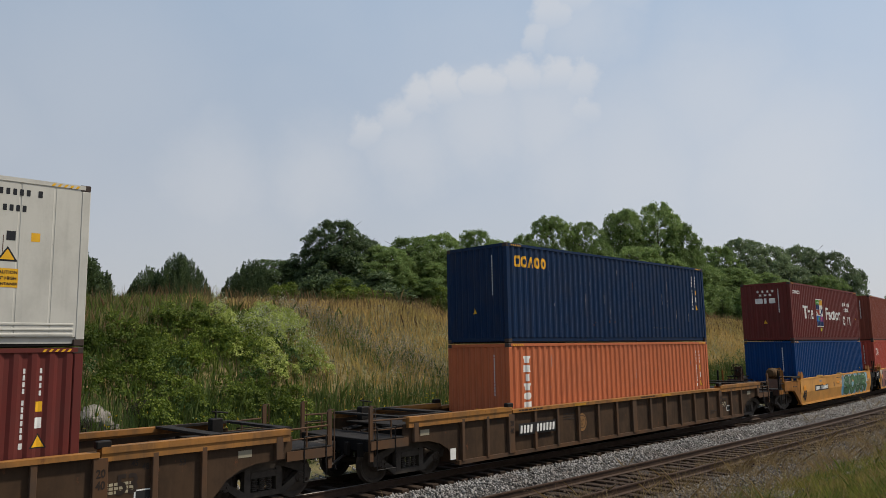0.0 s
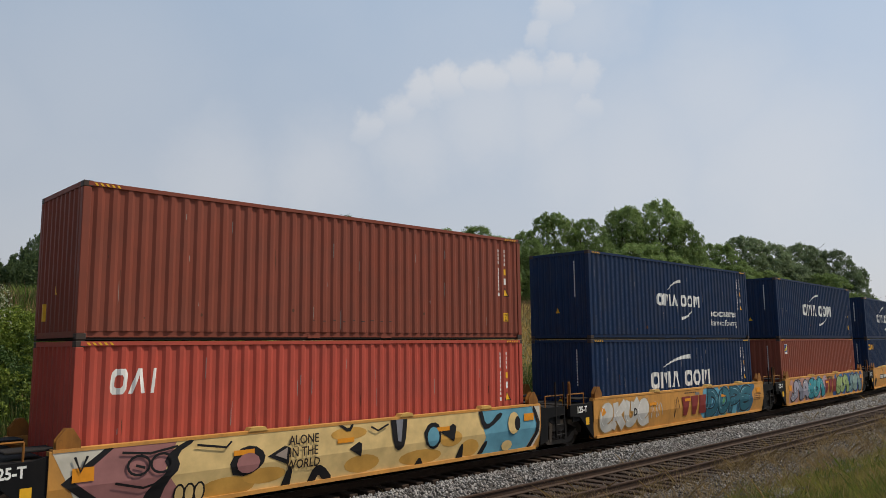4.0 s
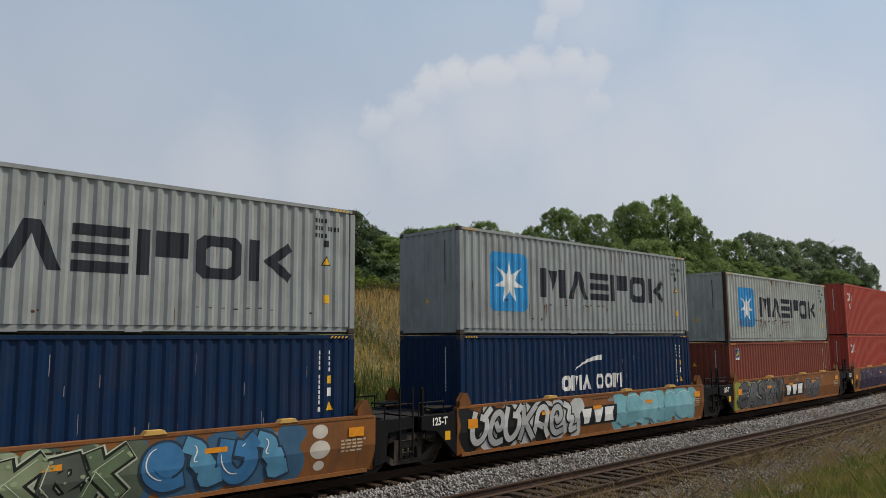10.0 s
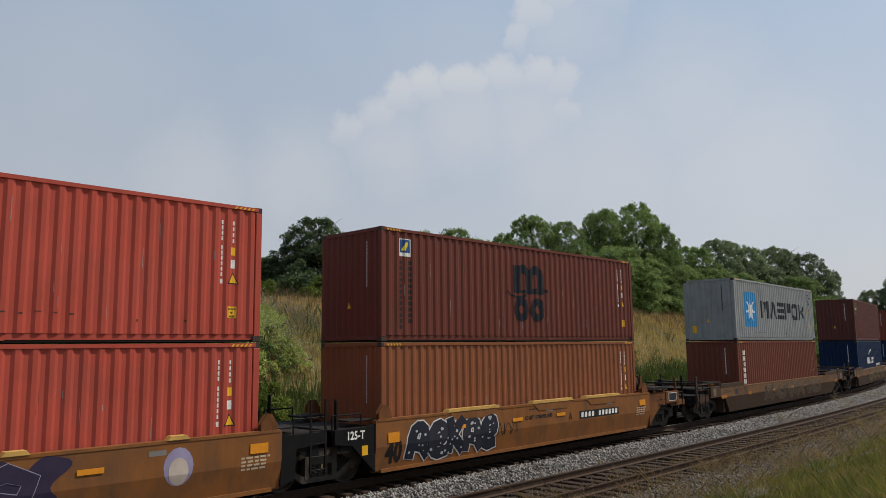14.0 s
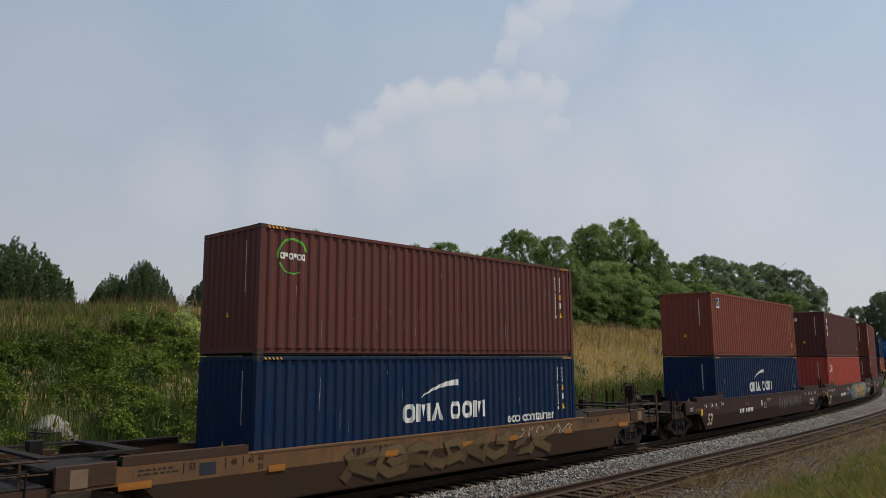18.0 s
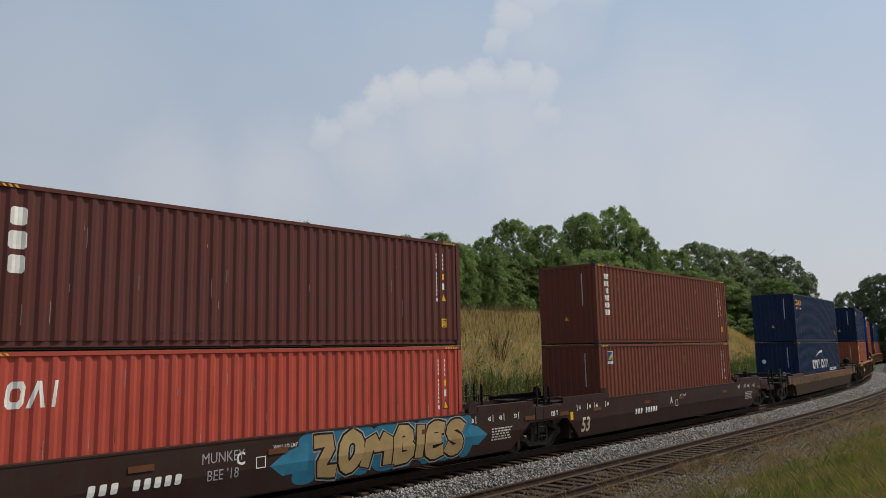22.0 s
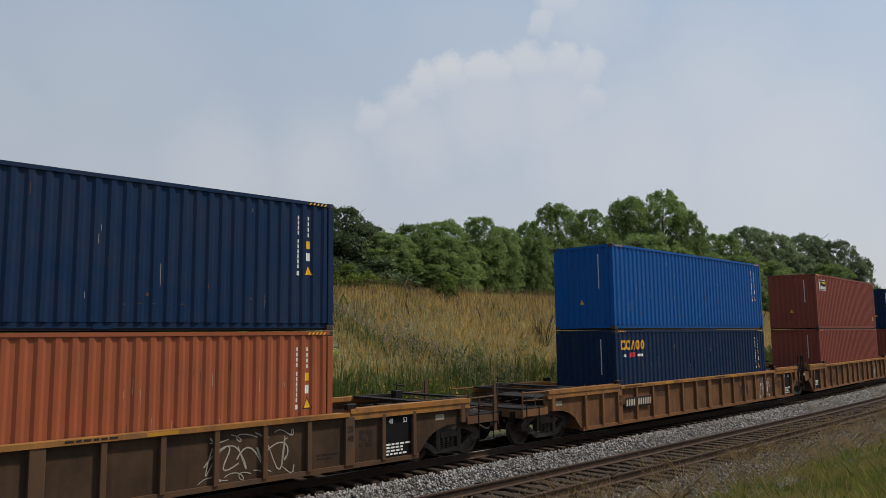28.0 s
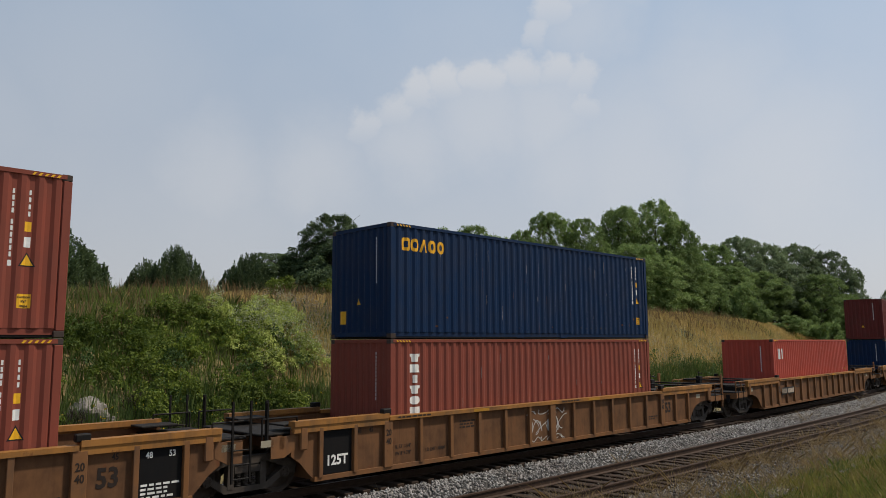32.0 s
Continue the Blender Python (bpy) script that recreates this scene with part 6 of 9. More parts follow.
# pieces of wild lettering: irregular chunky shapes with a dark edge and light lines
def chunk(rng, x0, x1, z0, z1):
    """An angular, interlocking shape: a leaning block with notches and a spur."""
    w, h, lean = x1 - x0, z1 - z0, rng.uniform(-0.12, 0.2)
    j = lambda a: a + rng.uniform(-0.09, 0.09)
    pts = [(j(0.05), 0.02), (j(0.36), -0.02), (j(0.42), j(0.2)), (j(0.62), j(0.2)), (j(0.66), -0.02), (j(0.96), 0.0), (j(1.0), j(0.42)), (j(0.86), j(0.55)), (j(1.08), j(0.8)), (j(0.88), 1.02),
           (j(0.6), 0.98), (j(0.54), j(0.8)), (j(0.34), j(0.84)), (j(0.2), 1.02), (j(-0.06), j(0.9)), (j(0.08), j(0.6)), (j(-0.08), j(0.36))]
    for k in range(2):              # round the corners
        pts = [q for (a, b), (c, d) in zip(pts, pts[1:] + pts[:1]) for q in ((a * 0.75 + c * 0.25, b * 0.75 + d * 0.25), (a * 0.25 + c * 0.75, b * 0.25 + d * 0.75))]
    return [(x0 + a * w + (b - 0.5) * h * lean, z0 + b * h) for a, b in pts]


def keep_on(pts):
    return [(x, min(1.40, max(0.255, z))) for x, z in pts]


def on_car(car, name, pts, rgb, lift, label=""):
    return painted(name, [keep_on(pts)], spray(rgb), car, label, lift, "car")


# strokes of sprayed letters, and of shapes that only look like letters, in a unit square
STROKES = {
    "A": (((0.0, 0), (0.4, 1), (0.62, 1), (1.0, 0)), ((0.2, 0.32), (0.8, 0.32))), "B": (((0.1, 0), (0.1, 1), (0.75, 0.95), (0.8, 0.62), (0.3, 0.52), (0.9, 0.45), (0.9, 0.05), (0.1, 0)),),
    "D": (((0.12, 0), (0.12, 1)), ((0.0, 1), (0.6, 0.98), (0.98, 0.6), (0.86, 0.12), (0.5, 0), (0.0, 0.02))), "E": (((0.95, 0.9), (0.5, 1), (0.08, 0.85), (0.05, 0.15), (0.45, 0), (0.98, 0.12)), ((0.1, 0.5), (0.78, 0.54))),
    "H": (((0.1, 0), (0.1, 1)), ((0.9, 0), (0.9, 1)), ((0.1, 0.45), (0.9, 0.55))), "I": (((0.5, 0), (0.5, 1)),), "M": (((0.05, 0), (0.12, 1), (0.5, 0.35), (0.88, 1), (0.95, 0)),),
    "N": (((0.08, 0), (0.12, 1), (0.85, 0.02), (0.92, 1)),), "O": (((0.5, 1), (0.08, 0.85), (0.05, 0.35), (0.32, 0.0), (0.72, 0.02), (0.97, 0.4), (0.9, 0.86), (0.45, 1)),),
    "P": (((0.12, 0), (0.12, 1)), ((0.05, 1), (0.72, 1), (0.95, 0.75), (0.7, 0.46), (0.12, 0.45))), "R": (((0.12, 0), (0.12, 1)), ((0.05, 1), (0.72, 1), (0.92, 0.76), (0.68, 0.5), (0.12, 0.5)), ((0.45, 0.5), (0.98, 0.0))),
    "S": (((0.95, 0.84), (0.6, 1), (0.12, 0.9), (0.1, 0.62), (0.5, 0.52), (0.92, 0.36), (0.85, 0.06), (0.4, 0), (0.02, 0.14)),), "U": (((0.08, 1), (0.1, 0.3), (0.38, 0), (0.75, 0.08), (0.92, 0.4), (0.92, 1)),),
    "Z": (((0.05, 0.95), (0.95, 0.98), (0.08, 0.04), (0.98, 0.02)),),
    "hook": (((0.0, 0.2), (0.3, 0.0), (0.62, 0.3), (0.38, 0.9), (0.8, 1.0), (1.05, 0.7)), ((0.55, 0.1), (1.0, 0.3))),
    "curl": (((1.0, 0.1), (0.5, 0.0), (0.06, 0.35), (0.2, 0.88), (0.7, 0.97), (0.92, 0.6), (0.6, 0.38), (0.45, 0.6)),),
    "fork": (((0.1, 0.0), (0.28, 0.55), (0.1, 1.0)), ((0.25, 0.5), (0.95, 0.98)), ((0.3, 0.5), (1.0, 0.0))),
    "arch": (((0.05, 0.0), (0.08, 0.8), (0.45, 1.0), (0.85, 0.8), (0.72, 0.3), (1.05, 0.0)), ((0.2, 0.4), (0.6, 0.3))),
    "bolt": (((0.0, 1.0), (0.5, 0.85), (0.28, 0.4), (0.78, 0.58), (0.6, 0.0), (1.05, 0.12)),),
    "bowl": (((0.1, 1.0), (0.0, 0.4), (0.4, 0.0), (0.88, 0.2), (0.92, 0.72), (0.5, 0.82)), ((0.7, 0.8), (1.0, 1.05))),
}
ABSTRACT = ("hook", "curl", "fork", "arch", "bolt", "bowl")


def soften(path, rounds):
    for k in range(rounds):
        path = [path[0]] + [q for (a, b), (c, d) in zip(path, path[1:]) for q in ((a * 0.75 + c * 0.25, b * 0.75 + d * 0.25), (a * 0.25 + c * 0.75, b * 0.25 + d * 0.75))] + [path[-1]]
    return path


def ribbon(path, half, depth, square=True, taper=0.0):
    """Quads along a path, each a hair further out than the one before it."""
    n, left, right = len(path), [], []
    for k, (x, z) in enumerate(path):
        (a, b), (c, d) = path[max(0, k - 1)], path[min(n - 1, k + 1)]
        l = math.hypot(c - a, d - b) or 1.0
        ux, uz = (c - a) / l, (d - b) / l
        if square and k in (0, n - 1):              # carry the ends on a little
            x, z = x + ux * half * (0.5 if k else -0.5), z + uz * half * (0.5 if k else -0.5)
        w = half * (1.0 - taper * abs(2 * k / (n - 1) - 1) ** 3)
        clamp = lambda v: min(1.405, max(0.25, v))
        left.append((x - uz * w, clamp(z + ux * w), depth - 0.00025 * k))
        right.append((x + uz * w, clamp(z - ux * w), depth - 0.00025 * k))
    return [[left[k], right[k], right[k + 1], left[k + 1]] for k in range(n - 1)]


def sprayed_letter(car, glyph, x0, x1, z0, z1, half, fill, edge, halo, shine, lift, rng, rounds, dots=None, rim=0.05):
    lean = rng.uniform(0.0, 0.16)
    runs = []
    for st in STROKES[glyph]:
        pts = [(x0 + half + (a + rng.uniform(-0.04, 0.04)) * (x1 - x0 - 2 * half) + (b - 0.5) * lean * (z1 - z0), z0 + half + (b + rng.uniform(-0.03, 0.03)) * (z1 - z0 - 2 * half)) for a, b in st]
        runs.append(soften(pts, rounds))
    layers = [("sprayed_piece", half + rim, edge, lift + 0.007, "dark outline of a sprayed letter"), ("sprayed_fill", half, fill, lift + 0.016, "coloured fill of a sprayed letter")]
    if halo:
        layers.insert(0, ("sprayed_halo", half + rim + 0.035, halo, lift, "pale outer line of a sprayed letter"))
    for name, w, rgb, up, label in layers:
        ob = painted(name, [q for k, r in enumerate(runs) for q in ribbon(r, w, -0.003 * k)], spray(rgb), car, label, up, "car")
        if "kind" in ob:
            del ob["kind"]
    lines = []
    for k, r in enumerate(runs):
        m = len(r)
        seg = [(x - half * 0.45, z + half * 0.42) for x, z in r[m // 6:max(m // 6 + 2, m // 2)]]
        lines += ribbon(seg, 0.013, -0.003 * k - 0.002, False, 0.6)
    if shine:
        painted("sprayed_line", lines, spray(shine), car, "thin highlight line", lift + 0.024, "car")
    if dots:
        spots = []
        for k in range(7):
            x, z = rng.choice(rng.choice(runs))
            r = rng.uniform(0.02, 0.055)
            spots.append([(a, min(1.4, max(0.26, b)), -0.0008 * k) for a, b in disc(x + rng.uniform(-0.6, 0.6) * half, z + rng.uniform(-0.6, 0.6) * half, r, r * 0.8, 9)])
        painted("sprayed_dots", spots, spray(dots), car, "small sprayed dots", lift + 0.028, "car")


def sprayed_ground(car, x0, x1, z0, z1, back, rng):
    n = max(3, int((x1 - x0) / 0.7))
    for k in range(n):
        c = x0 + (x1 - x0) * (k + 0.5) / n
        on_car(car, "sprayed_ground", chunk(rng, c - 0.72, c + 0.72, z0 - 0.05, z1 + 0.05), back[k % len(back)], 0.002 + 0.0012 * k, "sprayed background colour")


def wild_letters(car, x0, x1, n, fills, edge, light, seed, back=None, z0=0.3, z1=1.36, half=None, halo=None, dots=None, rounds=2, rim=0.05):
    """Interlocking letter-like shapes that spell nothing."""
    rng = random.Random(seed)
    if back:
        sprayed_ground(car, x0, x1, z0, z1, back, rng)
    w, last = (x1 - x0) / n, None
    for k in range(n):
        last = rng.choice([g for g in ABSTRACT if g != last])
        sprayed_letter(car, last, x0 + (k - 0.13) * w, x0 + (k + 1.13) * w, z0 + rng.uniform(0.0, 0.07), z1 - rng.uniform(0.0, 0.07), half or min(0.15, 0.17 * w + 0.03), fills[k % len(fills)], edge, halo, light, 0.012 + 0.0015 * (k % 2) + 0.0006 * k, rng, rounds, dots, rim)


def wild_word(car, word, x0, x1, fill, edge, light, seed, back=None, z0=0.3, z1=1.36, rounds=2, dots=None, shine=None):
    """A sprayed word that can be read, letter by letter."""
    rng = random.Random(seed)
    if back:
        sprayed_ground(car, x0, x1, z0, z1, back, rng)
    wide = [0.5 if ch == "I" else 1.3 if ch == "M" else 1.0 for ch in word]
    w, x = (x1 - x0) / sum(wide), x0
    for k, ch in enumerate(word):
        sprayed_letter(car, ch, x - 0.06 * w, x + (wide[k] + 0.06) * w, z0 + rng.uniform(0, 0.04), z1 - rng.uniform(0, 0.04), min(0.145, 0.17 * w + 0.015), fill[k % len(fill)], edge, light, shine, 0.012 + 0.001 * k, rng, rounds, dots)
        x += wide[k] * w


def scribble(car, x0, x1, z0, z1, n, rgb, seed, wide=0.025, flat=None):
    """Looping sprayed strokes that spell nothing."""
    rng = random.Random(seed)
    w, zc, h = (x1 - x0) / n, (z0 + z1) / 2, (z1 - z0) / 2
    for k in range(max(1, n // 2)):
        xa, p, q, f = x0 + (2 * k + rng.uniform(0, 0.4)) * w, rng.uniform(4, 9), rng.uniform(5, 13), rng.uniform(0, 6.28)
        tall = rng.uniform(0.6, 1.0)
        path = []
        for j in range(19):
            t = j / 18
            path.append((xa + 1.7 * w * t + 0.5 * w * math.cos(p * t + f), zc + h * tall * math.sin(q * t + f * 1.7) * (1 - 0.25 * t)))
        verts = []
        for (a, b), (c, d) in zip(path, path[1:]):
            l = math.hypot(c - a, d - b) or 1
            nx, nz = -(d - b) / l * wide / 2, (c - a) / l * wide / 2
            verts.append([(a + nx, b + nz), (a - nx, b - nz), (c - nx, d - nz), (c + nx, d + nz)])
        painted("sprayed_scrawl", verts, spray(rgb), car, "thin sprayed scribble", 0.006 + 0.0003 * (seed % 9), "car" if flat is None else "flat", flat)


def plate(car, x0, x1, z0, z1, chars, ground=(0.015, 0.015, 0.017), ink=WHITE_):
    """A dark panel with a row of light bars: the car's mark and number."""
    if ground:
        painted("number_panel", [[(x0, z0), (x1, z0 - 0.0), (x1, z1), (x0, z1)]], spray(ground), car, "black panel under the number", 0.010, "car")
    w = (x1 - x0) / (len(chars) + 0.6)
    for k, c in enumerate(chars):
        if c != " ":
            painted("number_bar", [slab(x0 + (k + 0.8) * w, (z0 + z1) / 2, w * 0.62, (z1 - z0) * 0.66, 0.15, 0.12)], spray(ink), car, "light bar in the number", 0.016, "car")


def stencil(car, string, x, z, size, rgb=(0.02, 0.018, 0.016), bold=0.01, lift=0.006, squeeze=0.85, flat=None):
    return words(car, string, x, z, size, rgb, "stencilled lettering", bold, squeeze, "car" if flat is None else "flat", flat, lift)


def reflector(car, x, z, w=0.5, h=0.12, flat=None, material=None):
    painted("reflector", [rect(x, z, w, h)], material or M_ORANGEMARK, car, "orange reflector strip", 0.034, "car" if flat is None else "flat", flat)


def small_print(car, x, z, rows, w, rgb, flat=None):
    rng = random.Random(int(x * 100))
    polys = []
    for r in range(rows):
        a = x
        while a < x + w * rng.uniform(0.75, 1.0):
            b = rng.uniform(0.06, 0.16)
            polys.append(rect(a + b / 2, z - r * 0.075, b, 0.04))
            a += b + 0.035
    painted("small_print", polys, spray(rgb), car, "rows of small stencilled print", 0.005, "car" if flat is None else "flat", flat)


def cream_piece(car):
    """A side sheet sprayed cream from end to end, with black counters and wedges between swelling forms."""
    cream, ochre, black, blue, rose, white = (0.74, 0.52, 0.22), (0.62, 0.33, 0.07), (0.012, 0.011, 0.012), (0.13, 0.33, 0.42), (0.34, 0.15, 0.14), (0.6, 0.55, 0.45)
    lay = [0]

    def put(pts, rgb, label, step=0.0012):
        lay[0] += 1
        on_car(car, "sprayed_piece", pts, rgb, 0.003 + step * lay[0], label)
    put([(-6.45, 1.4), (-5.3, 1.4), (-4.6, 0.26), (-5.9, 0.26)], white, "white sprayed ground")
    put([(-5.0, 0.26), (4.9, 0.26), (5.0, 1.4), (-4.9, 1.4)], cream, "cream sprayed ground")
    put([(3.9, 1.4), (4.2, 0.7), (4.0, 0.26), (5.9, 0.26), (6.35, 0.8), (6.1, 1.4)], blue, "dusty blue sprayed ground")
    put([(6.1, 1.4), (6.42, 0.8), (5.95, 0.26), (6.2, 0.26), (6.45, 0.6), (6.45, 1.4)], white, "white sprayed ground")
    put([(-6.2, 0.86), (-5.5, 1.4), (-4.3, 1.4), (-4.5, 0.9), (-4.2, 0.5), (-4.4, 0.26), (-5.3, 0.26)], rose, "dusty pink sprayed arrow")
    put([(-6.3, 0.88), (-5.6, 1.4), (-5.44, 1.4), (-6.08, 0.88), (-5.3, 0.26), (-5.55, 0.26)], black, "black outline")
    for x, z, rx, rz in ((-3.2, 0.42, 0.6, 0.2), (-2.4, 0.55, 0.5, 0.16), (0.1, 0.5, 0.5, 0.2), (1.9, 0.45, 0.7, 0.18), (2.9, 0.8, 0.4, 0.2), (-0.3, 1.2, 0.5, 0.14), (3.6, 0.5, 0.35, 0.22)):
        put(disc(x, z, rx, rz, 14), ochre, "ochre sprayed shading", 0.0008)
    blacks = (
        [(-4.6, 0.26), (-4.45, 0.7), (-4.2, 0.92), (-4.3, 1.18), (-3.9, 1.4), (-4.15, 1.4), (-4.55, 1.12), (-4.42, 0.9), (-4.8, 0.62), (-4.95, 0.26)],
        [(-3.2, 0.86), (-3.05, 1.12), (-2.7, 1.2), (-2.4, 1.0), (-2.46, 0.76), (-2.8, 0.58), (-3.12, 0.64)],
        [(-2.36, 0.92), (-1.82, 1.16), (-1.86, 0.7)],
        [(-2.0, 0.26), (-1.86, 0.66), (-1.74, 0.66), (-1.78, 0.26)],
        [(-1.36, 0.26), (-1.2, 0.6), (-0.98, 0.6), (-0.66, 0.26), (-0.95, 0.26), (-1.08, 0.42), (-1.16, 0.26)],
        [(-0.3, 0.86), (0.06, 1.04), (0.05, 0.66)],
        [(-0.6, 1.4), (-0.3, 1.2), (-0.16, 1.4), (-0.24, 1.4), (-0.32, 1.3), (-0.5, 1.4)],
        [(0.9, 1.4), (1.0, 0.78), (1.18, 0.66), (1.36, 0.8), (1.42, 1.4)],
        [(1.7, 0.26), (1.86, 0.48), (2.0, 0.26)],
        [(1.96, 1.02), (2.12, 1.24), (2.42, 1.24), (2.56, 1.0), (2.5, 0.66), (2.26, 0.58), (2.04, 0.74)],
        [(2.52, 0.98), (3.1, 1.22), (3.0, 0.72)],
        [(3.1, 0.26), (3.26, 0.62), (3.36, 0.62), (3.36, 0.26)],
        [(3.9, 1.4), (4.05, 0.94), (4.35, 0.94), (4.9, 1.26), (4.7, 1.34), (4.36, 1.06), (4.16, 1.06), (4.05, 1.4)],
        [(5.9, 0.26), (6.36, 0.8), (6.1, 1.4), (6.22, 1.4), (6.5, 0.8), (6.08, 0.26)],
        [(3.9, 0.3), (4.15, 0.62), (4.3, 0.6), (4.1, 0.3)],
    )
    for p in blacks:
        put(soften(p, 1), black, "black counter or outline", 0.001)
    put(disc(-2.8, 0.84, 0.26, 0.2, 12), rose, "dusty pink eye of a letter")
    put(disc(2.27, 0.9, 0.2, 0.24, 12), blue, "blue eye of a letter")
    put([(1.06, 1.4), (1.12, 0.9), (1.22, 0.88), (1.28, 1.4)], (0.2, 0.2, 0.22), "grey counter of a letter")
    put([(-2.2, 0.93), (-1.9, 1.06), (-1.92, 0.82)], (0.3, 0.24, 0.2), "grey wedge")
    put(disc(5.3, 1.0, 0.24, 0.3, 12), cream, "pale sprayed bud")
    put(disc(5.45, 0.98, 0.12, 0.2, 10), black, "black counter")
    put(disc(5.05, 0.42, 0.22, 0.14, 10), cream, "pale sprayed bud")
    for x in (-4.2, -4.0, -3.8):                     # three drawn loops
        put(disc(x, 0.42, 0.12, 0.2, 10), black, "black outline of a drawn loop", 0.0006)
        put(disc(x, 0.42, 0.085, 0.16, 10), cream, "cream drawn loop", 0.0006)
    ring = [(-5.0 + 0.2 * math.cos(a), 1.05 + 0.17 * math.sin(a)) for a in np.linspace(0, 6.28, 15)]
    strokes = [ring, [(x + 0.42, z) for x, z in ring], [(-5.4, 0.78), (-4.9, 0.64), (-4.5, 0.72), (-4.36, 0.9)], [(-5.3, 1.3), (-4.8, 1.24), (-4.3, 1.32)], [(-5.05, 1.05), (-4.9, 1.0)], [(-6.1, 1.3), (-6.0, 1.05), (-5.9, 1.3)], [(-3.9, 1.3), (-3.3, 1.2), (-3.2, 1.3)], [(0.3, 1.3), (0.5, 1.2), (0.8, 1.32)]]
    painted("sprayed_line", [q for k, r in enumerate(strokes) for q in ribbon(r, 0.022, -0.002 * k)], spray(black), car, "black sprayed line drawing of goggles", 0.052, "car")


INK, PALE_ = (0.03, 0.02, 0.015), (0.55, 0.52, 0.46)


def dress_cars():
    c = [t[0] for t in TRAIN]
    for i in range(2, 12):
        car = c[i]
        small_print(car, 5.55, 0.95, 4, 0.7, (0.16, 0.06, 0.02) if i < 7 else (0.5, 0.4, 0.28))
        small_print(car, -0.6, 1.30, 1, 1.1, INK)
        reflector(car, 5.95, 1.12, 0.42, 0.2)
        reflector(car, -5.95, 1.0, 0.36, 0.24)
        for x in ((-2.9, -0.4, 2.6) if i != 11 else (-3.6, -1.15, 0.98)):
            reflector(car, x, 1.06, 0.46, 0.1)
        for x in (-3.4, 0.4, 3.8):
            painted("notice_plate", [rect(x, 1.24, 0.34, 0.1)], spray((0.22, 0.2, 0.18)), car, "small grey notice", 0.005, "car")
        if UNITS[i][2][1]:
            painted("placard", [rect(8.25, 1.2, 0.62, 0.3)], spray(WHITE_), car, "white edged placard", 0.004, flat=-1.5)
            painted("placard_field", [rect(8.25, 1.2, 0.58, 0.26)], spray((0.02, 0.022, 0.03)), car, "dark placard field", 0.007, flat=-1.5)
            small_print(car, 6.7, 1.28, 3, 0.9, (0.12, 0.05, 0.02), -1.472)
        if not UNITS[i][2][0]:
            stencil(car, "125-T", -7.1, 1.06, 0.26, WHITE_, 0.008, flat=-1.472)
            painted("yellow_label", [rect(-6.82, 0.78, 0.18, 0.22)], M_YELLOWMARK, car, "yellow square label", 0.004, flat=-1.472)
    for i in (2, 6, 9, 10, 11):
        stencil(c[i], "40", -5.92, 0.42, 0.72, (0.015, 0.013, 0.012), 0.03, 0.012, 0.72)
    plate(c[2], -4.37, -2.15, 0.78, 1.05, "0000 000000")
    stencil(c[2], "B", -1.1, 0.86, 0.34)
    wild_word(c[2], "SOUR", 0.7, 5.3, ((0.05, 0.13, 0.06), (0.07, 0.16, 0.07)), (0.015, 0.02, 0.015), (0.55, 0.6, 0.55), 2, ((0.12, 0.32, 0.45), (0.04, 0.11, 0.05), (0.2, 0.4, 0.5)), 0.3, 1.38, 2, (0.13, 0.2, 0.07), (0.6, 0.65, 0.6))
    stencil(c[2], "2019", 0.12, 0.95, 0.26, WHITE_, 0.0, 0.02)
    stencil(c[2], "CREW", 5.62, 0.86, 0.24, WHITE_, 0.0, 0.02)
    cream_piece(c[3])
    for k, string in enumerate(("ALONE", "IN THE", "WORLD")):
        stencil(c[3], string, -1.5, 1.1 - 0.25 * k, 0.27, INK, 0.004, 0.05)
    wild_letters(c[4], -6.2, -3.2, 4, ((0.55, 0.52, 0.46), (0.6, 0.56, 0.5)), (0.45, 0.25, 0.07), WHITE_, 4)
    stencil(c[4], "D", -4.08, 0.76, 0.34, lift=0.05)
    scribble(c[4], -3.1, -2.2, 0.5, 1.2, 6, PALE_, 41)
    scribble(c[4], -1.4, -0.9, 0.4, 1.3, 3, INK, 42)
    wild_word(c[4], "DOPE", 1.1, 5.1, ((0.025, 0.11, 0.15), (0.03, 0.13, 0.17)), (0.01, 0.012, 0.02), (0.1, 0.3, 0.4), 5, ((0.12, 0.34, 0.45), (0.03, 0.11, 0.18), (0.1, 0.28, 0.12)), 0.3, 1.38, 2, (0.06, 0.22, 0.27), (0.3, 0.5, 0.55))
    for i, x in ((4, -0.85), (5, -0.75)):
        for p in ([(x, 1.18), (x + 0.16, 0.5), (x + 0.42, 0.5), (x + 0.62, 1.18)], [(x + 0.68, 1.18), (x + 0.84, 0.5), (x + 1.1, 0.5), (x + 1.3, 1.18)], silhouette("x", x + 1.36, 0.5, 0.6, 0.68)):
            on_car(c[i], "emblem_shape", p, (0.22, 0.03, 0.025), 0.030, "dark red bar of an emblem")
    wild_letters(c[5], -5.7, -3.4, 3, ((0.33, 0.31, 0.36), (0.2, 0.2, 0.24)), (0.02, 0.02, 0.025), WHITE_, 6, ((0.45, 0.24, 0.2),))
    wild_letters(c[5], -3.4, -0.8, 3, ((0.04, 0.26, 0.30), (0.07, 0.33, 0.36)), (0.015, 0.02, 0.03), (0.6, 0.6, 0.6), 61, ((0.45, 0.3, 0.33), (0.05, 0.2, 0.3)))
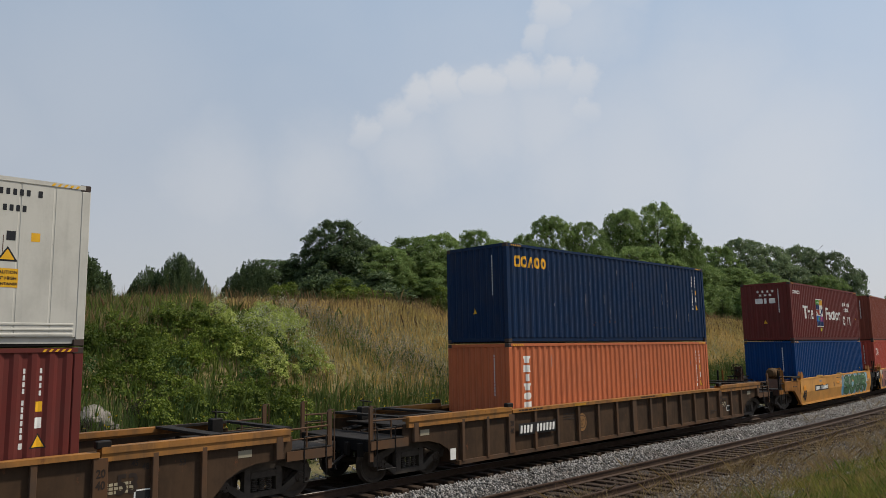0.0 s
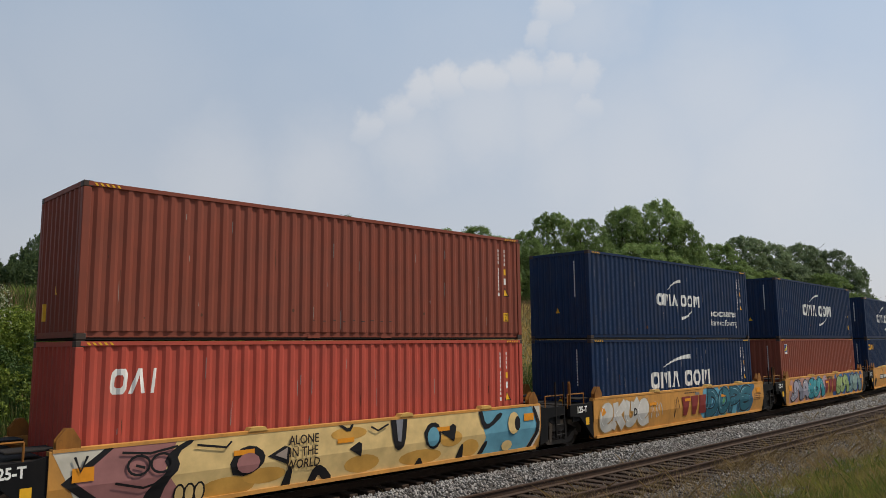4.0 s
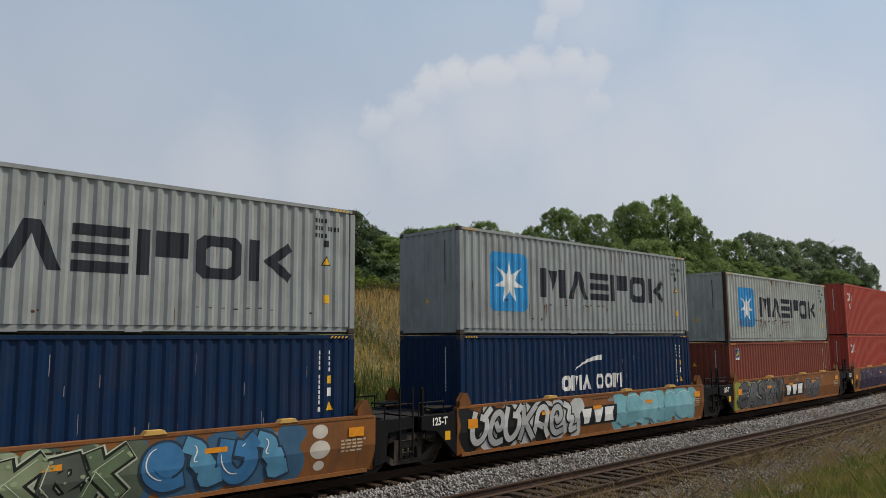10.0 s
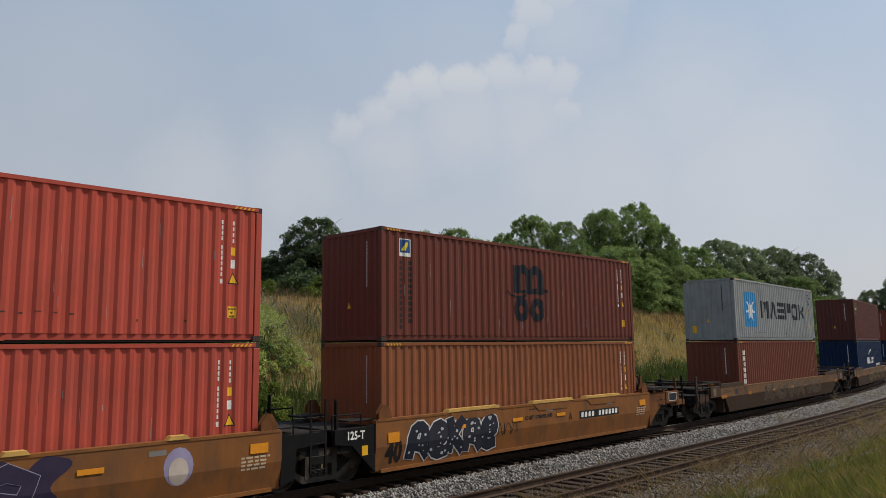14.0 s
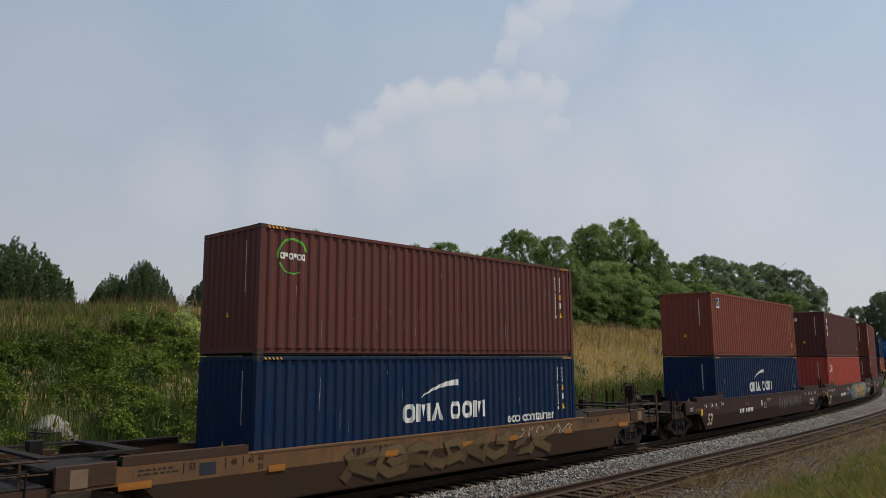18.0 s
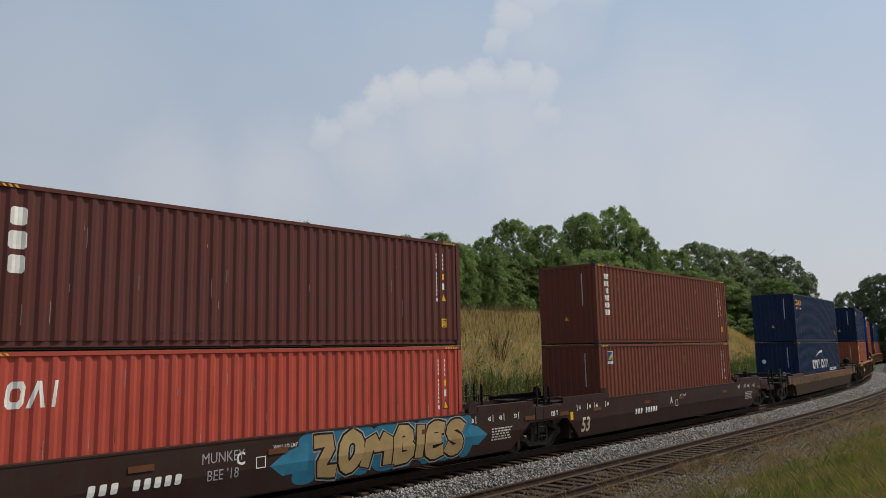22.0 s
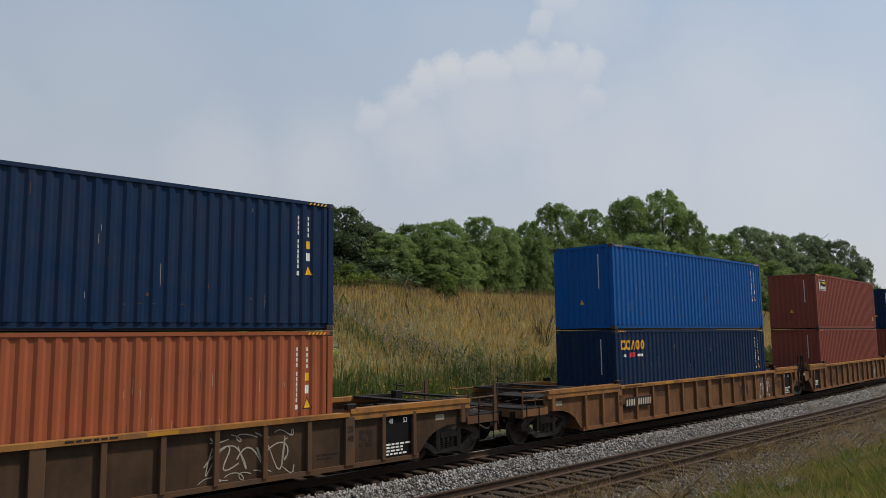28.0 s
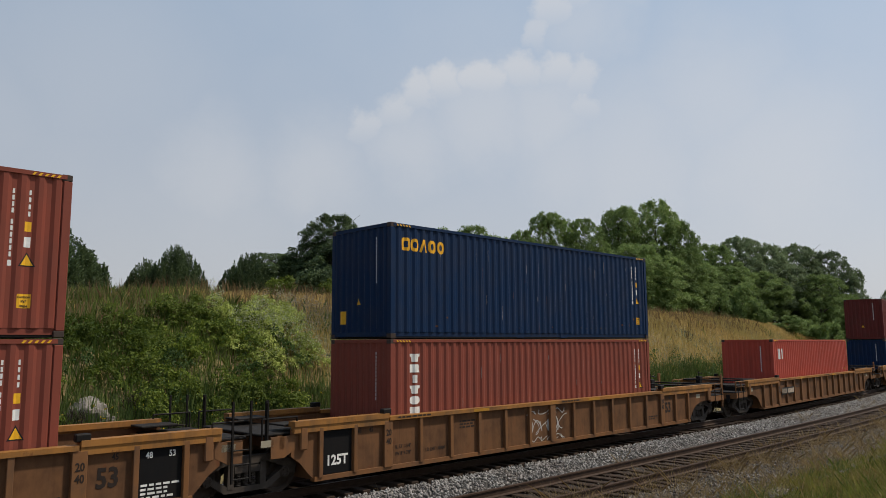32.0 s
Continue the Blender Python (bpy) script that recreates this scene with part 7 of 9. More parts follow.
    wild_letters(c[5], 1.2, 3.6, 3, ((0.27, 0.36, 0.13), (0.33, 0.42, 0.16)), (0.02, 0.03, 0.03), (0.6, 0.65, 0.55), 62, ((0.03, 0.10, 0.28), (0.05, 0.2, 0.4)))
    wild_letters(c[5], 3.5, 6.0, 3, ((0.17, 0.27, 0.26), (0.25, 0.35, 0.3)), (0.015, 0.02, 0.04), (0.5, 0.6, 0.6), 63, ((0.03, 0.08, 0.25), (0.08, 0.25, 0.4)))
    stencil(c[5], "HIGH FLYERS!", 0.1, 1.2, 0.2, INK, 0.004, 0.05, 0.8)
    plate(c[6], -4.6, -2.25, 0.76, 1.03, "0000 000000")
    stencil(c[6], "A", -1.26, 0.80, 0.36)
    wild_letters(c[6], -0.4, 5.6, 6, ((0.2, 0.36, 0.17), (0.24, 0.38, 0.2), (0.06, 0.25, 0.13)), (0.015, 0.02, 0.015), (0.6, 0.65, 0.55), 7, ((0.42, 0.22, 0.2), (0.07, 0.09, 0.04)), 0.3, 1.38, 0.15, (0.6, 0.62, 0.5), (0.12, 0.13, 0.04))
    plate(c[7], -4.25, -1.92, 0.70, 1.03, "0000 000000")
    scribble(c[7], -4.9, -2.0, 0.34, 0.6, 12, PALE_, 71)
    scribble(c[7], -5.0, -4.3, 0.7, 1.25, 6, PALE_, 72)
    for k, (xa, za, xb, zb) in enumerate(((-6.45, 0.86, -5.72, 0.9), (-6.45, 0.78, -5.72, 0.82), (-6.36, 0.8, -6.42, 0.42), (-5.8, 0.82, -5.74, 0.46), (-6.2, 0.78, -6.22, 0.36), (-5.98, 0.8, -5.95, 0.5), (-6.25, 0.9, -6.3, 1.2), (-5.95, 0.9, -5.9, 1.22),
                                         (-6.3, 1.2, -6.1, 1.1), (-6.1, 1.1, -5.9, 1.22), (-6.2, 1.25, -6.1, 1.34), (-6.1, 1.34, -6.0, 1.24), (-6.22, 1.0, -5.98, 1.0))):
        d = math.hypot(xb - xa, zb - za)
        nx, nz = -(zb - za) / d * 0.022, (xb - xa) / d * 0.022
        on_car(c[7], "sprayed_line", [(xa + nx, za + nz), (xa - nx, za - nz), (xb - nx, zb - nz), (xb + nx, zb + nz)], (0.6, 0.56, 0.48), 0.006 + 0.0006 * k, "white sprayed stroke of a drawn chair")
    wild_letters(c[7], -1.9, 0.9, 4, ((0.12, 0.16, 0.09), (0.24, 0.28, 0.16), (0.09, 0.1, 0.08)), (0.015, 0.018, 0.012), (0.6, 0.65, 0.5), 74, ((0.3, 0.36, 0.22), (0.1, 0.12, 0.08)), 0.3, 1.36, 0.13, (0.5, 0.52, 0.4), (0.3, 0.36, 0.2), 0)
    wild_letters(c[7], 1.2, 4.2, 4, ((0.05, 0.18, 0.36), (0.1, 0.28, 0.42)), (0.03, 0.05, 0.08), WHITE_, 75, ((0.05, 0.12, 0.2),))
    for x, z, r in ((5.0, 1.2, 0.2), (5.0, 0.82, 0.26), (5.0, 0.48, 0.14)):
        on_car(c[7], "sprayed_patch", disc(x, z, r, r * 0.75), (0.6, 0.54, 0.46), 0.004 + r * 0.004, "white sprayed patch")
    wild_letters(c[8], -6.0, -1.5, 7, ((0.55, 0.54, 0.52), (0.42, 0.42, 0.41)), (0.015, 0.015, 0.015), None, 8, ((0.015, 0.015, 0.015), (0.5, 0.5, 0.48)), 0.28, 1.38, 0.085)
    wild_letters(c[8], 0.9, 5.5, 4, ((0.19, 0.42, 0.46), (0.24, 0.48, 0.52)), (0.6, 0.7, 0.7), None, 81, ((0.19, 0.42, 0.46),), 0.28, 1.38, 0.2, None, None, 1, 0.016)
    wild_word(c[9], "EASON", -6.0, -1.5, ((0.09, 0.09, 0.09), (0.12, 0.12, 0.12)), (0.012, 0.012, 0.012), (0.4, 0.4, 0.4), 9, ((0.3, 0.33, 0.05), (0.03, 0.03, 0.03), (0.03, 0.03, 0.03)), 0.28, 1.38, 0, None, (0.4, 0.4, 0.4))
    wild_word(c[9], "PHD", 1.5, 3.4, ((0.12, 0.12, 0.12),), (0.012, 0.012, 0.012), (0.3, 0.3, 0.3), 91, None, 0.34, 1.18, 0)
    for i, x0, x1 in ((8, -1.35, 0.7), (9, -1.15, 1.3)):
        painted("emblem_panel", [rect((x0 + x1) / 2, 0.82, x1 - x0, 0.56)], spray((0.014, 0.015, 0.02)), c[i], "black panel under an emblem", 0.006, "car")
        w = (x1 - x0) / 3.4
        for k in range(3):
            a = x0 + (k + 0.7) * w
            for p in ([[(a - w * 0.42, 1.04), (a - w * 0.2, 0.6), (a + w * 0.2, 0.6), (a + w * 0.42, 1.04)]] if k < 2 else [silhouette("x", a - w * 0.42, 0.6, w * 0.84, 0.44)]):
                on_car(c[i], "emblem_shape", p, WHITE_, 0.012 + 0.002 * k, "white bar of an emblem")
    stencil(c[9], "BASCITE", -0.1, 0.3, 0.2, INK, 0.0, 0.02, 1.1)
    wild_letters(c[10], -4.8, 1.8, 7, ((0.035, 0.025, 0.055), (0.045, 0.03, 0.07)), (0.34, 0.33, 0.40), None, 10, ((0.035, 0.025, 0.055),), 0.28, 1.34, 0.15, None, None, 0, 0.014)
    on_car(c[10], "sprayed_patch", disc(4.22, 0.95, 0.3, 0.36), (0.32, 0.28, 0.42), 0.004, "lilac sprayed patch")
    on_car(c[10], "sprayed_patch", disc(4.22, 0.86, 0.2, 0.26), (0.55, 0.45, 0.38), 0.010, "pale sprayed patch")
    wild_letters(c[11], -5.4, -2.1, 5, ((0.02, 0.022, 0.035), (0.03, 0.03, 0.04)), (0.02, 0.022, 0.035), None, 11, None, 0.3, 1.38, 0.12, (0.62, 0.62, 0.62), (0.45, 0.47, 0.5), 1, 0.03)
    plate(c[11], 2.0, 4.35, 0.84, 1.08, "0000 000000")
    stencil(c[11], "A", 1.5, 0.84, 0.34)
    stencil(c[11], "LD LMT 119500 PER UNIT", -0.12, 1.02, 0.14)
    scribble(c[11], -2.0, -1.2, 0.6, 1.1, 6, INK, 111)
    # smooth brown three-unit car
    for i, letter in ((14, "B"), (15, "C"), (16, "A")):
        car = c[i]
        stencil(car, "53", -7.6, 0.42, 0.66, (0.6, 0.5, 0.36), 0.015)
        plate(car, -4.25, -2.3, 0.66, 0.96, "000 00000", None)
        stencil(car, letter, -1.1, 0.92, 0.36, WHITE_, 0.008)
        stencil(car, "WELL LD LMT", 0.0, 1.14, 0.12, WHITE_, 0.001)
        painted("plate_frame", [rect(-0.62, 1.02, 0.2, 0.02), rect(-0.62, 0.8, 0.2, 0.02), rect(-0.73, 0.91, 0.02, 0.24), rect(-0.51, 0.91, 0.02, 0.24)], spray(WHITE_), car, "small white square", 0.005, "car")
        for x in (-8.95, -6.9, -3.2, -0.2, 4.4, 8.8):
            reflector(car, x, 1.1, 0.5, 0.12, None, spray((0.13, 0.05, 0.02)))
        for x, txt in ((-8.0, "53"), (-7.35, "48"), (-6.9, "45"), (-6.15, "40"), (6.15, "40"), (6.9, "45"), (7.4, "48"), (8.1, "53")):
            stencil(car, txt, x, 1.16, 0.16, WHITE_, 0.004)
            painted("white_tick", [rect(x - 0.16 if x < 0 else x + 0.16, 1.22, 0.025, 0.2)], spray(WHITE_), car, "white tick", 0.005, "car")
        small_print(car, 7.0, 0.92, 5, 0.9, PALE_)
        stencil(car, "125 T", -9.55, 1.08, 0.2, WHITE_, 0.004, flat=-1.522)
        painted("yellow_label", [rect(-8.5, 0.98, 0.16, 0.26)], M_YELLOWMARK, car, "yellow label", 0.004, "car")
    scribble(c[14], 1.5, 5.3, 0.55, 1.3, 22, (0.33, 0.31, 0.31), 141, 0.02)
    stencil(c[15], "MUNKEY", -1.5, 1.02, 0.3, (0.4, 0.38, 0.38), 0.0, 0.01, 0.8)
    stencil(c[15], "BEE '18", -1.5, 0.68, 0.3, (0.4, 0.38, 0.38), 0.0, 0.01, 0.8)
    scribble(c[16], 1.2, 6.0, 0.5, 1.3, 16, (0.02, 0.013, 0.012), 161, 0.03)
    wild_word(c[15], "ZOMBIES", 0.7, 5.8, ((0.40, 0.27, 0.12), (0.45, 0.31, 0.14)), (0.012, 0.012, 0.012), (0.35, 0.33, 0.3), 15, ((0.03, 0.16, 0.26),), 0.34, 1.38, 1)
    for x, s_ in ((0.1, -1), (6.3, 1)):
        on_car(c[15], "sprayed_patch", [(x - 0.5 * s_, 0.6), (x + 0.15 * s_, 0.55), (x + 0.5 * s_, 0.8), (x + 0.1 * s_, 1.05), (x - 0.5 * s_, 1.2)], (0.04, 0.2, 0.3), 0.004, "blue sprayed arrow")
    # tan single cars
    for i in (12, 13, 17):
        car = c[i]
        for x in (-8.75, -5.7, -2.4, 0.4, 2.4, 5.2, 8.6):
            reflector(car, x, 0.93, 0.62 if abs(x) > 8 else 0.42, 0.14, None, spray((0.36, 0.14, 0.025) if i < 17 else (0.2, 0.085, 0.03)))
        plate(car, -3.75, -2.3, 0.94, 1.2, "000 0000", None, (0.025, 0.016, 0.012))
        for x, txt in ((-7.75, "53"), (-6.85, "48"), (-6.45, "45"), (6.45, "45"), (6.85, "48"), (7.75, "53")):
            stencil(car, txt, x + 0.12, 1.1, 0.17, (0.025, 0.016, 0.012), 0.003)
            painted("tick", [rect(x - 0.06, 1.14, 0.025, 0.2)], spray((0.025, 0.016, 0.012)), car, "dark tick", 0.005, "car")
        for x in (-6.1, 6.1):
            for txt, z in (("40", 1.12), ("20", 0.95)):
                stencil(car, txt, x, z, 0.17, (0.025, 0.016, 0.012), 0.003)
        painted("sprayed_patch", [slab(-7.3, 1.08, 0.36, 0.24, 0.06)], spray((0.03, 0.032, 0.04)), car, "dark painted-out patch", 0.004, "car")
        small_print(car, -8.7, 1.18, 2, 0.7, (0.04, 0.026, 0.018))
        for x in (-9.75, 9.75):
            painted("white_label", [rect(x, 1.16, 0.3, 0.32)], spray((0.2, 0.14, 0.085)), car, "faded square label", 0.004, flat=-1.52)
    wild_letters(c[12], -3.5, 5.5, 9, ((0.085, 0.055, 0.036), (0.11, 0.07, 0.042)), (0.045, 0.03, 0.022), (0.3, 0.25, 0.2), 12, None, 0.42, 1.22, 0.09, (0.2, 0.15, 0.1), None, 1, 0.02)
    wild_letters(c[13], -3.9, 4.2, 8, ((0.12, 0.082, 0.04), (0.15, 0.10, 0.048)), (0.075, 0.05, 0.028), None, 13, None, 0.35, 1.2, 0.12, None, None, 0, 0.03)
    scribble(c[13], 2.5, 5.5, 0.85, 1.24, 12, PALE_, 131, 0.02)
    scribble(c[17], -8.5, 5.8, 0.8, 1.25, 44, (0.19, 0.12, 0.066), 171, 0.026)
    scribble(c[17], -6.0, 3.8, 0.8, 1.25, 24, (0.03, 0.022, 0.018), 172, 0.05)
    # ribbed cars
    for i in (0, 1, 18, 19, 20, 21, 22, 23):
        car = c[i]
        face = -1.416
        dark = i < 2
        for x in (-6.38, 6.38):
            for txt, z in (("20", 1.02), ("40", 0.82)):
                stencil(car, txt, x, z, 0.2, INK, 0.005, 0.004, 0.8, flat=-1.504)
        stencil(car, "53", 6.88, 0.68, 0.48, INK, 0.015, flat=face)
        for x, txt in ((-6.85, "45"), (-7.2, "48"), (7.0, "45")):
            stencil(car, txt, x, 1.14, 0.15, INK, 0.004, flat=face)
        if i < 20 or i == 22:
            plate(car, -6.1, -4.4, 0.72, 1.05, "0000 000000", (0.02, 0.018, 0.017), WHITE_ if dark else (0.5, 0.4, 0.3))
        small_print(car, 5.55, 0.6, 2, 0.5, INK, face)
        if i in (20, 21):
            stencil(car, "IL 53' 1-3/4\"", -5.85, 0.68, 0.12, INK, 0.002, 0.004, flat=face)
            stencil(car, "IW 8' 9-7/8\"", -5.85, 0.52, 0.12, INK, 0.002, 0.004, flat=face)
            stencil(car, "LD LMT 118400", -4.78, 0.52, 0.12, INK, 0.002, 0.004, flat=face)
        elif i in (0, 1, 18):
            stencil(car, "LD LMT 169100", -4.75, 0.58, 0.12, (0.02, 0.014, 0.01), 0.002, 0.004, flat=face)
        for x in (-3.15, 2.1):
            painted("cap_label", [rect(x, 1.405, 0.6, 0.075)], spray((0.45, 0.22, 0.025)), car, "brighter yellow patch on the cap", 0.004, flat=-1.52)
        for x in (-6.1, 0.4):
            small_print(car, x, 1.415, 1, 1.1, INK, -1.52)
        for x in (-9.6, 9.2):
            painted("white_label", [rect(x, 1.12, 0.3, 0.14)], spray((0.32, 0.28, 0.2)), car, "pale label", 0.004, flat=face)
        small_print(car, -3.9, 1.15, 3, 0.6, INK, face)
        if i >= 18:
            for x in ((7.83,) if i < 21 else ()) + ((-7.83,) if i in (20, 21) else ()):
                painted("black_panel", [rect(x, 0.82, 0.82, 0.98)], M_BLACK, car, "black painted panel", 0.006, flat=face)
                if x < 0:
                    stencil(car, "125T", x, 0.52, 0.3, WHITE_, 0.01, 0.012, 0.95, flat=face)
                else:
                    stencil(car, "48", x - 0.22, 1.1, 0.16, WHITE_, 0.004, 0.012, flat=face)
                    stencil(car, "53", x + 0.22, 1.1, 0.16, WHITE_, 0.004, 0.012, flat=face)
                    small_print(car, x - 0.36, 0.62, 4, 0.6, WHITE_, face - 0.008)
        else:
            painted("orange_disc", [disc(-2.95, 0.85, 0.24, 0.27)], spray((0.26, 0.13, 0.045)), car, "rusty round stencil ground", 0.004, flat=face)
            for a in (0, 90, 180, 270):
                painted("stencil_ring", [arc_band(-2.95, 0.87, 0.19, a, a + 88, 0.022, 0.022)], spray(INK), car, "dark ring", 0.007, flat=face)
            stencil(car, "PLATE", -2.95, 0.87, 0.09, INK, 0.002, 0.007, flat=face)
            stencil(car, "H", -2.95, 0.74, 0.14, INK, 0.004, 0.007, flat=face)
            stencil(car, "48", 7.2, 1.06, 0.16, INK, 0.004, 0.004, flat=face)
            stencil(car, "53", 7.9, 1.06, 0.16, INK, 0.004, 0.004, flat=face)
            for z in (0.72, 0.79, 0.86):
                painted("notice_row", [rect(6.5 + 0.09 * k, z, 0.07, 0.05) for k in range(6)], spray((0.42, 0.36, 0.24)), car, "pale notice grid", 0.004, flat=face)
            painted("notice_plate", [rect(7.2, 0.62, 0.4, 0.2)], spray(WHITE_), car, "white edged notice", 0.004, flat=face)
            painted("notice_field", [rect(7.2, 0.62, 0.34, 0.15)], spray((0.02, 0.02, 0.02)), car, "dark notice field", 0.007, flat=face)
            painted("white_label", [rect(-8.62, 0.5, 0.2, 0.28)], spray(WHITE_), car, "white label", 0.004, flat=face)
    for i, xs, rgb in ((19, (2.7, 3.7), INK), (19, (4.8, 5.8), (0.5, 0.48, 0.44)), (20, (-5.8, -4.6), INK), (20, (3.7, 4.6), (0.5, 0.48, 0.44)), (21, (-1.0, 0.6), (0.5, 0.48, 0.44)), (18, (3.0, 5.0), (0.4, 0.36, 0.3)), (20, (0.2, 0.9), INK)):
        seed = i * 10 + int(xs[0] * 3)
        scribble(c[i], xs[0] + 0.05, xs[1], 0.5, 1.05, 6, rgb, seed, 0.028, -1.416)
        scribble(c[i], xs[0] + 0.05, xs[1], 0.4, 1.15, 4, rgb, seed + 1, 0.022, -1.416)
        if rgb != INK:
            scribble(c[i], xs[0] - 0.1, xs[1] + 0.1, 0.32, 0.5, 8, rgb, seed + 2, 0.02, -1.416)
            scribble(c[i], xs[0] - 0.1, xs[1] + 0.1, 1.08, 1.24, 8, rgb, seed + 3, 0.02, -1.416)


def rust_runs(box, h, n, seed, scab=False):
    """Rust that has run down from dents and seams of one box; scab: a long scraped line that rusts."""
    rng = random.Random(seed)
    for k in range(n):
        u = rng.choice((rng.uniform(-5.8, 5.8), rng.uniform(-1.8, -0.4), rng.uniform(0.6, 2.0)))
        z, l, w = rng.choice((h - 0.12, rng.uniform(0.5, 1.5))), rng.uniform(0.15, 0.6), rng.uniform(0.012, 0.05)
        if scab and k % 2:
            u, z, l = rng.choice((rng.gauss(-2.3, 0.7), rng.gauss(0.4, 0.5), rng.gauss(-4.6, 0.5))), 0.9 + rng.uniform(-0.06, 0.1), rng.uniform(0.1, 0.55)
        bars(box, [[(u, z), (u + w, z), (u + w * 0.8, z - l * 0.6), (u + w * 0.55, z - l), (u + w * 0.35, z - l * 0.7)]], rng.choice(((0.20, 0.075, 0.025), (0.13, 0.05, 0.02), (0.26, 0.13, 0.06))), "rust run", lift=0.004)
        if scab and k % 3 == 0:
            u, z = rng.choice((rng.gauss(-2.3, 0.9), rng.gauss(0.4, 0.6))), 0.92 + rng.uniform(-0.05, 0.05)
            bars(box, [[(u + 0.06 * math.cos(a) * rng.uniform(0.6, 1.3), z + 0.022 * math.sin(a) * rng.uniform(0.4, 1.4)) for a in np.arange(0, 6.2, 0.6)]], (0.10, 0.045, 0.02), "dark rust scab", lift=0.005)


dress_boxes()
dress_cars()
rust_runs(TRAIN[9][2], HC, 90, 90, True)
rust_runs(TRAIN[8][2], HC, 26, 80, True)
rust_runs(TRAIN[11][1], HC, 8, 110)

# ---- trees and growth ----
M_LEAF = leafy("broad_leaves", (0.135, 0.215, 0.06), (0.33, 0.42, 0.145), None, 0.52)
# greyer copy of the leaf colour: distance haze over the far trees painted in
M_LEAF_FAR = leafy("hazed_leaves", (0.12, 0.17, 0.085), (0.25, 0.31, 0.155), None, 0.45)
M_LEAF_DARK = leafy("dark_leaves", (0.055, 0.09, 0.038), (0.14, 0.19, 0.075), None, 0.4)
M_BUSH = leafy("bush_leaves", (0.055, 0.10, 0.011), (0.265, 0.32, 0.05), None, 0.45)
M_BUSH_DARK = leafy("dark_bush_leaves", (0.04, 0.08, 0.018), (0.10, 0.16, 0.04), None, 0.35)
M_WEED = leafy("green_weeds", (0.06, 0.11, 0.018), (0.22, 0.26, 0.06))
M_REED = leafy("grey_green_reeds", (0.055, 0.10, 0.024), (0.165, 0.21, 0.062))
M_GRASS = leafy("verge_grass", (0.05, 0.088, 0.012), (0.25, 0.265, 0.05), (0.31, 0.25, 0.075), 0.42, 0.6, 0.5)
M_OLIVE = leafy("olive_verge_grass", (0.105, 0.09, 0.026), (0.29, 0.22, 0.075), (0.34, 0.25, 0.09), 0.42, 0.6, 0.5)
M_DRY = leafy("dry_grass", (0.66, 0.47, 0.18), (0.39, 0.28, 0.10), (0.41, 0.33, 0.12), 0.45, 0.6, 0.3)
M_FLOWER = leafy("pale_flowers", (0.52, 0.53, 0.36), (0.36, 0.40, 0.20))
M_GREYWEED = leafy("grey_seed_heads", (0.44, 0.38, 0.29), (0.20, 0.17, 0.11))
M_PALE = leafy("pale_green_leaves", (0.30, 0.37, 0.07), (0.58, 0.62, 0.19))
M_BARK = plain("grey_brown_bark", (0.09, 0.07, 0.055), 0.9, 0, 0.5, 5, 0.6)


def leaf_cloud(rng, blobs, n, size, droop=0.2):
    """Leaves on the outer shell of many overlapping clumps."""
    w = np.array([b[3] ** 2 for b in blobs])
    pick = rng.choice(len(blobs), n, p=w / w.sum())
    b = np.array(blobs)[pick]
    d = rng.normal(0, 1, (n, 3))
    d /= np.linalg.norm(d, axis=1)[:, None]
    rad = b[:, 3] * (1 - 0.55 * rng.random(n) ** 2.2)
    c = b[:, :3] + d * rad[:, None] * np.array((1, 1, 0.85)) + rng.normal(0, size * 0.3, (n, 3))
    nrm = d + rng.normal(0, 0.75, (n, 3)) + np.array((0, 0, 0.35))
    nrm /= np.linalg.norm(nrm, axis=1)[:, None]
    u = np.cross(nrm, rng.normal(0, 1, (n, 3)))
    u /= np.linalg.norm(u, axis=1)[:, None]
    v = np.cross(nrm, u)
    a = size * rng.uniform(0.6, 1.35, n)[:, None]
    q = np.stack([c - u * a, c - v * a * 0.45, c + u * a - nrm * a * droop, c + v * a * 0.45], 1)
    return q.reshape(-1, 3)


def sprays(rng, discs, n, size):
    """Leaves on flat drooping sprays: (x, y, z, radius, lean x, lean y) each."""
    d = np.array(discs)
    w = d[:, 3] ** 2
    b = d[rng.choice(len(d), n, p=w / w.sum())]
    a, rho = rng.uniform(0, 6.283, n), np.sqrt(rng.random(n)) * rng.uniform(0.75, 1.2, n)
    px, py = np.cos(a) * rho, np.sin(a) * rho
    c = np.stack([b[:, 0] + px * b[:, 3], b[:, 1] + py * b[:, 3], b[:, 2] + b[:, 3] * (0.16 - 0.42 * rho ** 2 + rng.normal(0, 0.3, n) - 0.5 * (px * b[:, 4] + py * b[:, 5]))], 1)
    nrm = np.stack([px * 0.7 + b[:, 4] * 0.6, py * 0.7 + b[:, 5] * 0.6, np.full(n, 0.55)], 1) + rng.normal(0, 0.65, (n, 3))
    nrm /= np.linalg.norm(nrm, axis=1)[:, None]
    u = np.cross(nrm, rng.normal(0, 1, (n, 3)))
    u /= np.linalg.norm(u, axis=1)[:, None]
    v = np.cross(nrm, u)
    s = size * rng.uniform(0.55, 1.45, n)[:, None]
    return np.stack([c - u * s, c - v * s * 0.5, c + u * s - nrm * s * 0.3, c + v * s * 0.5], 1).reshape(-1, 3)


